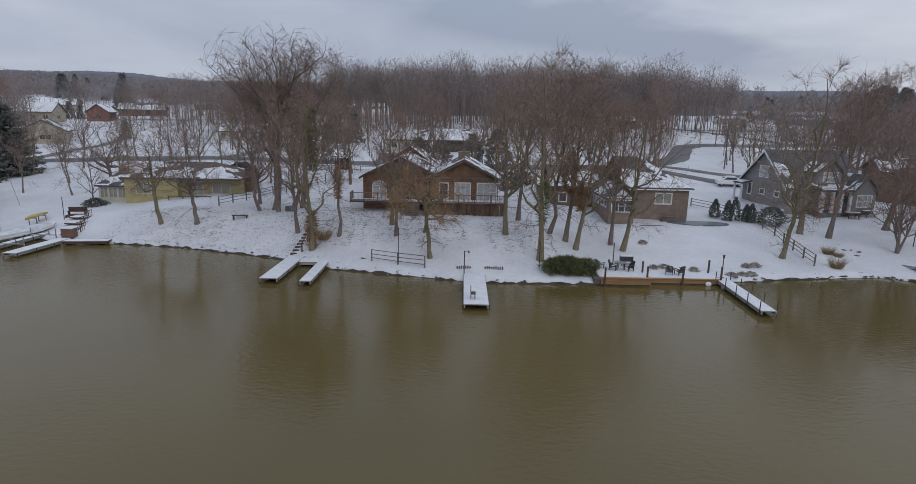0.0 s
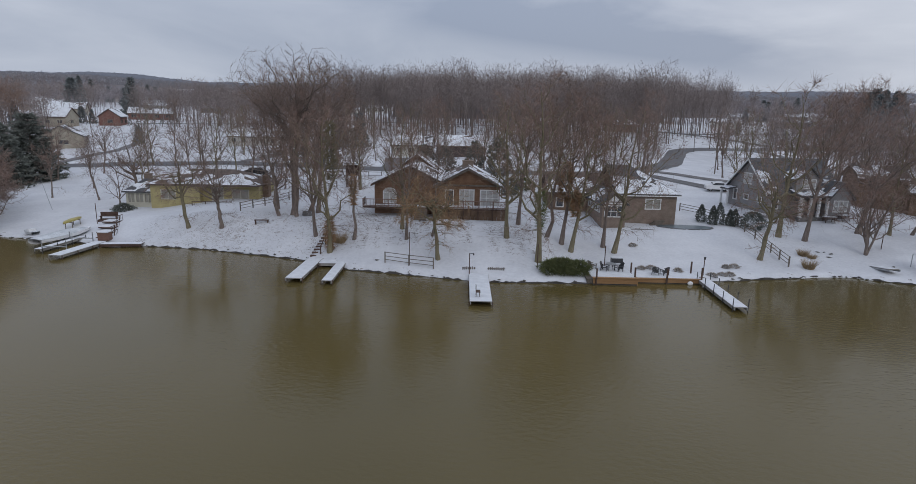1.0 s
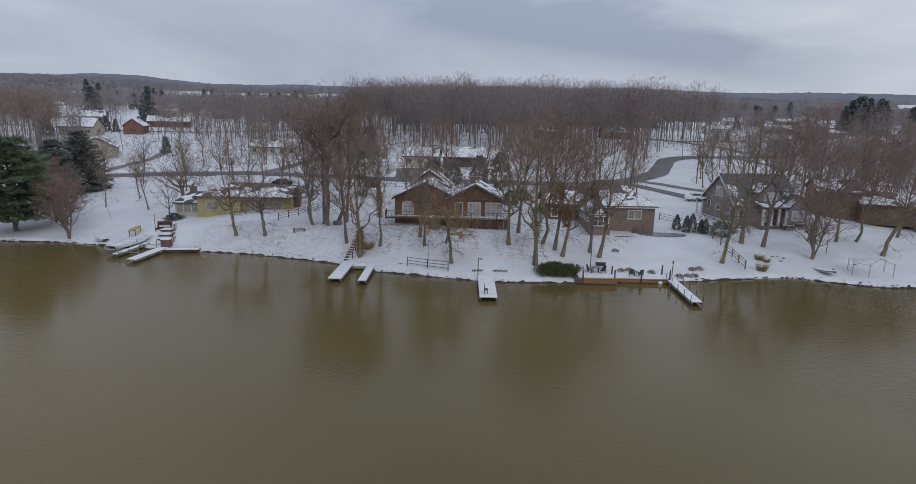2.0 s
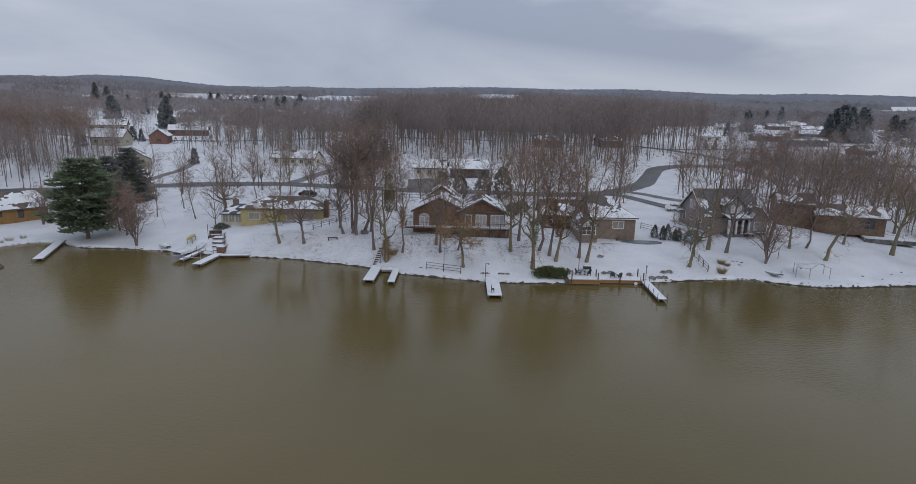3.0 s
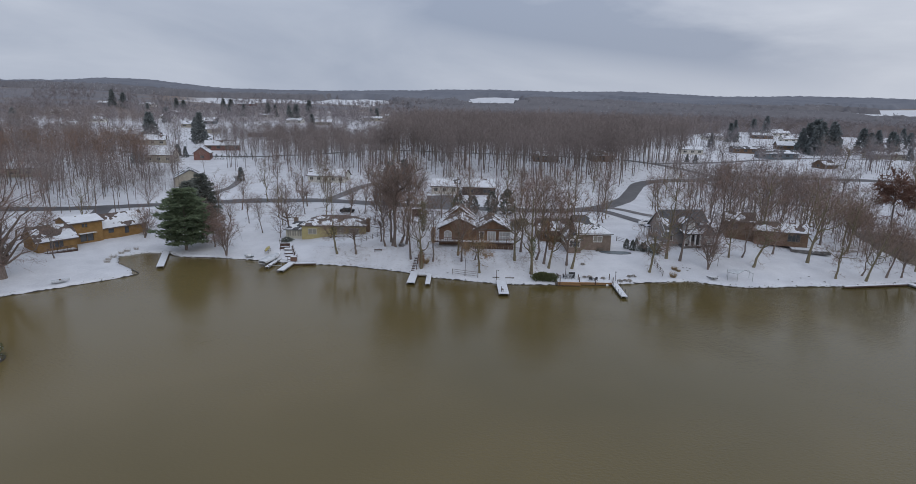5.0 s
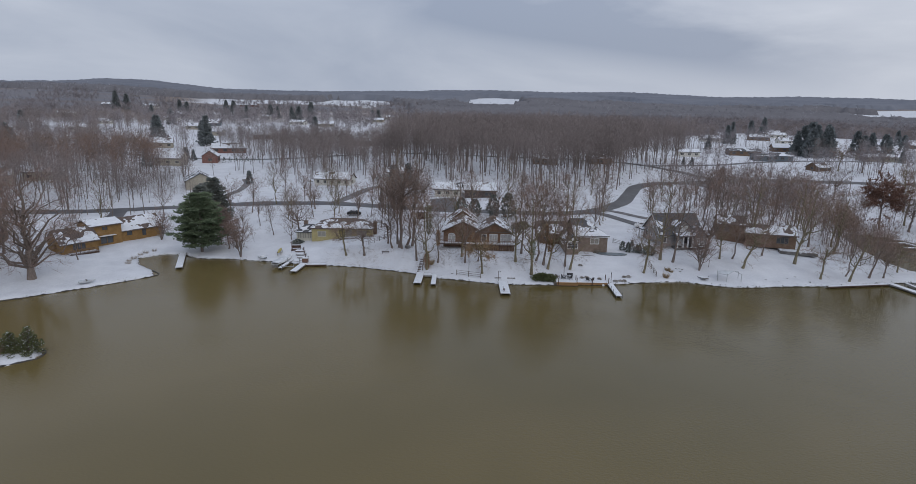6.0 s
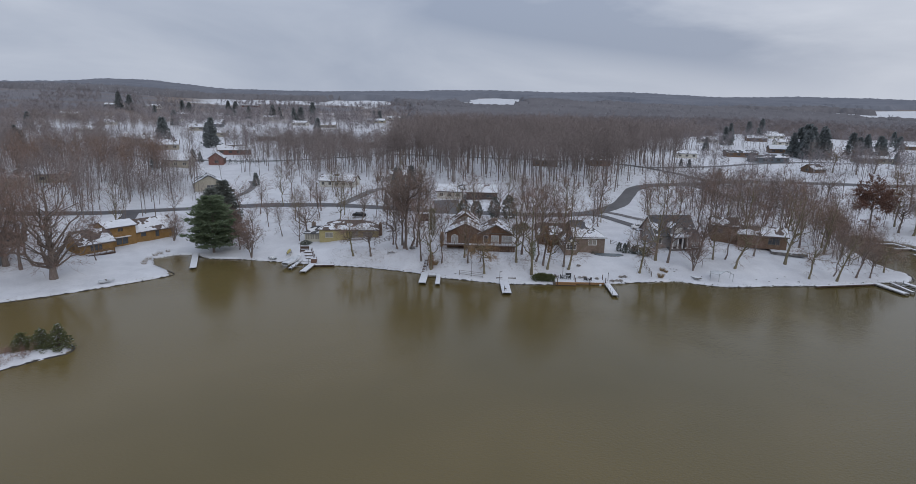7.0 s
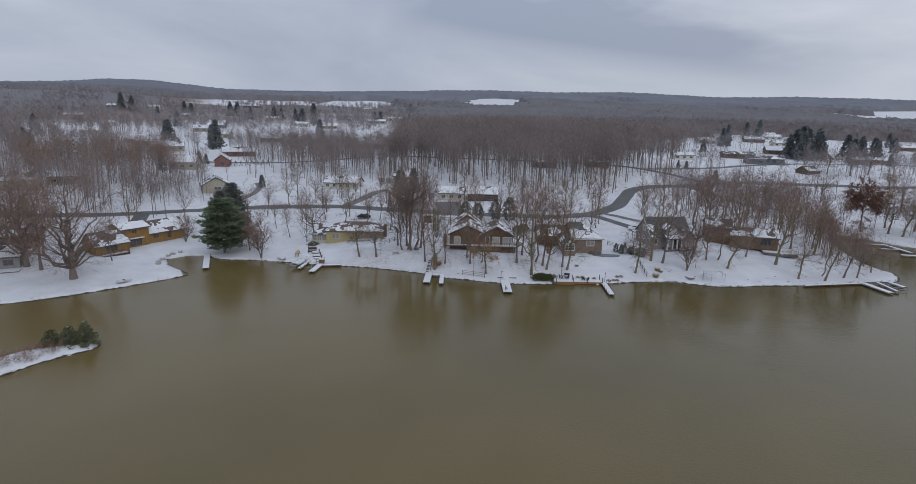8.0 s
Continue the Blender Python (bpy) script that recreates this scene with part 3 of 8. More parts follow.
bare = bare + 0.03 * ((D > 0.3) & (D < 1.4)) + 0.09 * blob(GX, GY, 40, 63, 6, 5) + 0.08 * blob(GX, GY, -12, 78, 20, 8)
bare = bare + 0.10 * np.clip((GY - 155) / 40, 0, 1) * (np.abs(GX - 20) < 110) 
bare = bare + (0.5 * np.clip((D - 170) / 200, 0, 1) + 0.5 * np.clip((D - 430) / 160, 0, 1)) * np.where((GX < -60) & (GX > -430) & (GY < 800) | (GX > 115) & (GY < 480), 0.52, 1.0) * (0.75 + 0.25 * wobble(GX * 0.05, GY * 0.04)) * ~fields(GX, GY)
bare = bare + 0.10 * ((side(GX, GY, ISLAND) > 0.8) & (-75.1 + 0.69 * (GY - 0.3) - GX > 3.0))
bare = bare + np.where((D < -0.5) & (side(GX, GY, ISLAND) < 0.3), 0.5, 0)
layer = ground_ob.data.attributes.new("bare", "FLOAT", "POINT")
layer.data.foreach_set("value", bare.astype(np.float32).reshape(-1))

wx, wy = np.linspace(-900, 900, 19), np.linspace(-650, 140, 9)
WX, WY = np.meshgrid(wx, wy, indexing="ij")
wi = np.arange(WX.size).reshape(WX.shape)
wq = np.stack([wi[:-1, :-1], wi[1:, :-1], wi[1:, 1:], wi[:-1, 1:]], -1).reshape(-1, 4)
lake = new("water", soup_mesh("water", np.stack([WX, WY, np.zeros_like(WX)], -1).reshape(-1, 3), wq, WATER))
tagged(lake, "murky olive-brown lake water, lightly rippled", "water", kind="structure")


def smooth_line(points, step=2.0):
    """Points along a Catmull-Rom curve through the given ones."""
    p = np.array(points, float)
    p = np.vstack([2 * p[0] - p[1], p, 2 * p[-1] - p[-2]])
    out = []
    for a, b, c, d in zip(p, p[1:], p[2:], p[3:]):
        n = max(2, int(np.linalg.norm(c - b) / step))
        for t in np.arange(n) / n:
            out.append(0.5 * (2 * b + (c - a) * t + (2 * a - 5 * b + 4 * c - d) * t ** 2 + (3 * b - a - 3 * c + d) * t ** 3))
    return np.array(out + [p[-2]])


def lane(name, points, width, mat, label, lift=0.07, category="road"):
    line = smooth_line(points)
    t = np.gradient(line, axis=0)
    t /= np.linalg.norm(t, axis=1, keepdims=True)
    side_way = np.stack([-t[:, 1], t[:, 0]], 1)
    rows = []
    for u in (-0.5, -0.25, 0, 0.25, 0.5):
        xy = line + side_way * width * u * (1 + 0.03 * wobble(line[:, :1], line[:, 1:]) * (abs(u) == 0.5))
        rows.append(np.column_stack([xy, ground(xy[:, 0], xy[:, 1]) + lift + 0.05 - (0.07 if abs(u) == 0.5 else 0)]))
    v = np.concatenate(rows)
    n = len(line)
    i, j = np.meshgrid(np.arange(4), np.arange(n - 1), indexing="ij")
    q = np.stack([i * n + j, i * n + j + 1, (i + 1) * n + j + 1, (i + 1) * n + j], -1).reshape(-1, 4)
    return tagged(new(name, soup_mesh(name, v, q[:, ::-1], mat, True)), label, category, kind="structure")


ROAD = [(-230, 60), (-170, 86), (-132, 103), (-116, 111), (-102, 119), (-82, 126), (-57, 126), (-31, 120), (-7, 113), (18, 110.5), (32, 115), (40, 121), (48, 132),
        (56.5, 151.5), (64, 168), (75.5, 180.5), (93, 189.5), (123, 202), (147, 200.5), (168, 196), (200, 190), (300, 196)]
lane("road", ROAD, 5.2, ASPHALT, "wet dark asphalt lane winding between snowy lawns")
lane("road", [(32, 114), (36.4, 113), (41, 106), (45, 99.5), (49, 96)], 3.6, ASPHALT, "wet dark driveway leading to the grey house", 0.09)
lane("road", [(38, 119), (42, 116), (48.5, 109.3), (55, 105)], 2.6, DRIVE, "wet gravel spur beside the lane", 0.10)
lane("road", [(112, 198), (105, 203), (100.5, 208.5), (95, 216.5), (79, 235), (50, 246), (0, 254), (-60, 262)], 4.5, ASPHALT, "narrow dark lane running through bare woods", 0.1)
lane("road", [(93, 190), (98, 186), (103, 179), (108, 173), (118, 163), (130, 154)], 4.2, ASPHALT, "dark lane bending down towards the channel", 0.1)
lane("road", [(-50, 127), (-46.5, 136), (-43, 147), (-39, 153)], 4.0, DRIVE, "wet driveway of the white ranch house")
lane("road", [(-13, 115), (-13, 123), (-14, 132)], 9.0, ASPHALT, "wide wet asphalt forecourt before a garage", 0.11)
lane("road", [(-93, 127), (-91.5, 138), (-90, 147), (-91.5, 158), (-95, 165)], 2.6, DRIVE, "curved wet driveway through snow", 0.11)
lane("road", [(300, 240), (250, 272), (232, 300), (225, 330)], 5.0, ASPHALT, "distant street between snowy lawns", 0.12)
lane("road", [(85, 228), (130, 240), (180, 262), (230, 268)], 3.5, ASPHALT, "distant lane among houses", 0.14)
lane("road", [(-240, 230), (-180, 222), (-140, 215), (-100, 220), (-60, 250)], 4.0, ASPHALT, "distant street among snowy houses", 0.14)
lane("road", [(-108, 93), (-110.5, 101), (-114, 110)], 4.5, ASPHALT, "cleared dark driveway of the ochre house", 0.12)


# a low dark edge of stone and timber along the water
def shore_edge(points, label, top=0.15):
    line = smooth_line(points, 0.55)
    t = np.gradient(line, axis=0)
    t /= np.linalg.norm(t, axis=1, keepdims=True)
    inland = np.stack([-t[:, 1], t[:, 0]], 1)
    line = line + inland * (0.06 - 0.18 * wobble(line[:, 0], line[:, 1]))[:, None]
    rng = np.random.default_rng(5)
    n = len(line)
    z = top + rng.uniform(-0.14, 0.09, n)
    rows = [np.column_stack([line - inland * 0.10, np.full(n, -0.6)]), np.column_stack([line + rng.uniform(-0.06, 0.06, (n, 2)), z]), np.column_stack([line + inland * rng.uniform(0.08, 0.2, (n, 1)), z - 0.01]), np.column_stack([line + inland * 0.32, z - 0.5])]
    v = np.concatenate(rows)
    i, j = np.meshgrid(np.arange(3), np.arange(n - 1), indexing="ij")
    q = np.stack([i * n + j, i * n + j + 1, (i + 1) * n + j + 1, (i + 1) * n + j], -1).reshape(-1, 4)
    return tagged(new("shore_edge", soup_mesh("shore_edge", v, q, SEAWALL)), label, "seawall", kind="structure")


shore_edge([p for p in SHORE if -131 < p[0] < 13.1 and p[1] < 80 and p != (0, 0)], "dark wet stone edge of the lake under snow")
shore_edge([(24.4, 53.6)] + [p for p in SHORE if 30 < p[0] < 105 and p[1] < 77], "dark wet stone and timber edge of the lawns")
shore_edge(ISLAND + ISLAND[:1], "dark wet edge of the small island", top=0.2)

# ---- trees ----
def unit(v):
    return v / (np.linalg.norm(v) + 1e-9)


def curve(p, c, q, n, crook, rng):
    """A limb from p to q that bends towards c, with a crooked wander that leaves its foot in place."""
    u = np.linspace(0, 1, n)[:, None]
    line = p * (1 - u) ** 2 + 2 * c * u * (1 - u) + q * u ** 2
    wander = np.cumsum(rng.normal(0, 1, (n, 3)), 0)
    wander -= wander[0] + u * (wander[-1] - wander[0])
    return line + wander * crook * np.linalg.norm(q - p)


def along(path, w):
    """Points at shares w of a path's rows."""
    k = len(path) - 1
    return np.column_stack([np.interp(np.asarray(w) * k, np.arange(k + 1), path[:, c]) for c in range(3)])


def bare_tree(seed, h, r, base=0.35, wide=0.28, limbs=13, branches=9, twigs=9, habit="upright", fork=0.45, crook=0.024, sag=0.0, stems=1, thick=0.019, skirt=10, fine=2, fringe=1.0):
    """Trunk and crown of a leafless tree: limbs reach the rim of a rounded crown, branches fill it, twigs edge it.
    habit: 'upright' limbs climb along a leader, 'vase' limbs fan out of a fork, 'oak' limbs reach out low and turn up."""
    rng = np.random.default_rng(seed)
    trunk, crown = Soup(), Soup()
    tb, tt = [], []
    mid, tall, reach = (base + 1) / 2 * h, (1 - base) / 2 * h, wide * h

    def twiggy(bp, n, size, down):
        w = rng.uniform(0.15, 1.0, n)
        foot = along(bp, w)
        way = unit(bp[-1] - bp[0]) * 0.8 + rng.normal(0, 0.55, (n, 3)) + [0, 0, 0.10 - down]
        way /= np.linalg.norm(way, axis=1, keepdims=True)
        tb.append(foot)
        tt.append(foot + way * size * rng.uniform(0.5, 1.2, (n, 1)))

    for s in range(stems):
        lean, hh = rng.normal(0, 0.035, 2) * h, h
        if stems > 1:
            a = 2 * math.pi * s / stems + rng.uniform(-0.4, 0.4)
            lean, hh = np.array([math.cos(a), math.sin(a)]) * wide * h * 0.62, h * rng.uniform(0.82, 1.0)
        top = {"upright": 0.88, "vase": fork, "oak": fork}[habit] * hh
        path = curve(np.zeros(3), np.array([lean[0] * 0.35, lean[1] * 0.35, top * 0.5]), np.array([lean[0], lean[1], top]), 9, 0.012, rng)
        u = np.linspace(0, 1, 9)
        rs = 0.8 * r * (1 - (0.9 if habit == "upright" else 0.42) * u) * (0.7 if stems > 1 else 1)
        rs[0] *= 1.4
        trunk.tube(path, rs, 8)
        for i in range(limbs):
            g = (i + rng.uniform(0, 1)) / limbs
            az = 2.4 * i + rng.uniform(-0.45, 0.45)
            q = math.asin({"upright": -0.42 + 1.4 * g, "vase": -0.1 + 1.08 * g, "oak": -0.62 + 1.6 * g}[habit])
            out = np.array([math.cos(az) * math.cos(q) * reach, math.sin(az) * math.cos(q) * reach, 0]) * rng.uniform(0.72, 1.0)
            tip = np.array([lean[0] * 0.8, lean[1] * 0.8, mid + math.sin(q) * tall * rng.uniform(0.82, 0.95)]) * [1, 1, hh / h] + out
            flat = np.linalg.norm(out)
            if habit == "upright":
                z0 = np.clip(tip[2] - flat * rng.uniform(1.0, 1.7) - 0.06 * h, 0.7 * base * h, 0.84 * hh)
                bend = (0.55, 0.42)
            elif habit == "vase":
                z0, bend = fork * hh * rng.uniform(0.68, 0.99), (0.40, 0.62)
            else:
                z0, bend = fork * hh * rng.uniform(0.55, 0.98), (0.62, 0.35)
            p0 = along(path, [min(1, z0 / top)])[0]
            c = p0 + (tip - p0) * [bend[0], bend[0], bend[1]]
            lp = curve(p0, c, tip - [0, 0, sag * flat], 8, crook, rng)
            length = np.linalg.norm(tip - p0)
            r0 = min(float(np.interp(z0 / top, u, rs)) * 0.6, length * 0.016 + 0.024)
            (trunk if r0 > 0.08 else crown).tube(lp, r0 * (1 - np.linspace(0, 1, 8)) ** 1.2 + 0.012, 5)
            for b in range(branches):
                w = 0.22 + 0.78 * (b + rng.uniform(0, 1)) / branches
                q0 = along(lp, [w])[0]
                k = min(6, int(w * 7))
                way = unit(lp[k + 1] - lp[k])
                across = unit(np.cross(way, rng.normal(0, 1, 3)))
                e = unit(way * 0.6 + across * rng.uniform(0.5, 1.05) + [0, 0, 0.08 - sag])
                size = length * rng.uniform(0.26, 0.46) * (1.15 - 0.6 * w)
                bend_to = e + rng.normal(0, 0.22, 3) + [0, 0, 0.12 - 0.9 * sag]
                bp = curve(q0, q0 + e * size * 0.5, q0 + (e + bend_to) / 2 * size, 4, crook * 1.3, rng)
                crown.tube(bp, [max(0.022, r0 * 0.36 * (1.1 - w)), 0.02, 0.014, 0.007], 3)
                twiggy(bp, twigs, (0.35 + min(h, 16) * 0.05) * fringe, 1.2 * sag)
        # thin low branches that arch out and hang
        for i in range(skirt):
            w = rng.uniform(0.16, 0.62 if habit == "upright" else 0.9)
            p0, a = along(path, [w])[0], rng.uniform(0, 6.3)
            size = h * rng.uniform(0.10, 0.22)
            flat = np.array([math.cos(a), math.sin(a), 0]) * size
            bp = curve(p0, p0 + flat * 0.6 + [0, 0, 0.05 * size], p0 + flat - [0, 0, size * rng.uniform(0.1, 0.6)], 5, 0.05, rng)
            crown.tube(bp, [0.03, 0.024, 0.018, 0.013, 0.007], 3)
            twiggy(bp, 9, size * 0.42, 0.25)
    tb, tt = np.concatenate(tb), np.concatenate(tt)
    crown.blades(tb, tt, thick, seed)
    # finest twigs off the twigs
    for k in range(fine):
        way = tt - tb
        foot = tb + way * rng.uniform(0.15, 0.85, (len(tb), 1))
        off = way * rng.uniform(0.3, 0.6, (len(tb), 1)) + rng.normal(0, 0.36, tb.shape) * np.linalg.norm(way, axis=1, keepdims=True)
        crown.blades(foot, foot + off, thick * 0.8, seed + k + 1)
    return trunk, crown


TREE_KINDS = {}


def domed(verts, middle, reach, rise):
    """Draws twigs that stick out of a rounded crown back to its rim."""
    d = verts - np.array([0, 0, middle])
    k = np.sqrt((d[:, 0] ** 2 + d[:, 1] ** 2) / reach ** 2 + (np.maximum(d[:, 2], 0) / rise) ** 2)
    pull = np.where(k > 0.7, (0.7 + 0.3 * np.tanh((k - 0.7) / 0.45)) / np.maximum(k, 0.7), 1.0)
    return np.array([0, 0, middle]) + d * np.where(d[:, 2] > -0.3 * rise, pull, 1.0)[:, None]


def tree_kind(key, bark, twig, label, dome=None, **shape):
    trunk, crown = (soup.arrays() for soup in bare_tree(**shape))
    if dome:
        trunk, crown = [(domed(a[0], *dome), *a[1:]) for a in (trunk, crown)]
    TREE_KINDS[key] = (soup_mesh("trunk", *trunk, bark, True), soup_mesh("crown", *crown, twig, False, bark), label)


tree_kind("tall_a", BARK, TWIG, "tall leafless hardwood with a straight grey trunk", seed=1, h=20, r=0.34, base=0.34, wide=0.24, limbs=13)
tree_kind("tall_b", BARK_OLIVE, TWIG, "tall leafless hardwood with olive lichen bark", seed=2, h=20, r=0.37, base=0.30, wide=0.27, limbs=12, twigs=8, crook=0.05, skirt=14)
tree_kind("tall_c", BARK, TWIG_DARK, "slender leafless tree with dark upright branches", seed=3, h=19, r=0.27, base=0.40, wide=0.20, limbs=13)
tree_kind("oak", BARK, TWIG_DARK, "spreading leafless oak with crooked low limbs", seed=4, h=13, r=0.36, base=0.30, wide=0.42, limbs=12, habit="oak", fork=0.46, crook=0.06, skirt=5)
tree_kind("oak_b", BARK_OLIVE, TWIG, "broad leafless tree with drooping twiggy limbs", seed=5, h=14.5, r=0.36, base=0.28, wide=0.38, limbs=13, habit="oak", fork=0.6, crook=0.05, sag=0.14, skirt=12)
tree_kind("old_oak", BARK, TWIG, "huge old bare oak with heavy crooked limbs", seed=14, h=23, r=0.62, base=0.14, wide=0.40, limbs=32, branches=12, twigs=8, crook=0.05, sag=0.10, thick=0.024, skirt=14)
tree_kind("giant", BARK, TWIG_DARK, "very tall leafless tree with a wide domed crown", dome=(15.2, 10.6, 7.5), seed=6, h=23.0, r=0.46, base=0.62, wide=0.45, limbs=20, branches=13, twigs=12, habit="oak", fork=0.66, crook=0.03, thick=0.014, skirt=6, fringe=0.62)
tree_kind("multi", BARK, TWIG, "leafless tree with several stems from one base", seed=7, h=11, r=0.24, base=0.24, wide=0.27, limbs=7, branches=8, twigs=6, stems=4, skirt=0)
tree_kind("thicket", BARK, TWIG_DARK, "dense brown twiggy tree behind a pine", seed=15, h=10.5, r=0.22, base=0.08, wide=0.36, limbs=18, branches=10, twigs=11, habit="oak", fork=0.6, thick=0.034, skirt=20)
tree_kind("warm", BARK_OLIVE, TWIG_WARM, "small bushy tree with dense tan twigs", seed=8, h=10, r=0.27, base=0.30, wide=0.46, limbs=15, branches=10, twigs=8, habit="oak", fork=0.66, sag=0.25, skirt=18, crook=0.05)
tree_kind("red", BARK, TWIG_RED, "oak still holding russet-brown leaves", seed=9, h=15, r=0.3, base=0.22, wide=0.36, limbs=18, branches=11, twigs=13, habit="oak", fork=0.6, thick=0.085)
tree_kind("small", BARK, TWIG, "young leafless tree with fine upswept branches", seed=10, h=9, r=0.13, base=0.16, wide=0.30, limbs=12, branches=7, twigs=5, thick=0.01, skirt=4)


def plant(key, x, y, size=1.0, spin=0.0, lean=(0, 0), wide=None):
    """Sets one tree of a kind on the ground; lean: degrees towards +x and +y."""
    trunk, crown, label = TREE_KINDS[key]
    m = pose(x, y, gz(x, y) - 0.12, -lean[1], lean[0], 0) @ pose(0, 0, 0, 0, 0, spin)
    ob = thing("tree", m, label, "tree", "bare trees along the lake")
    ob.scale = (wide or size, wide or size, size)
    for name, me in (("trunk", trunk), ("crown", crown)):
        new(name, me).parent = ob
    return ob


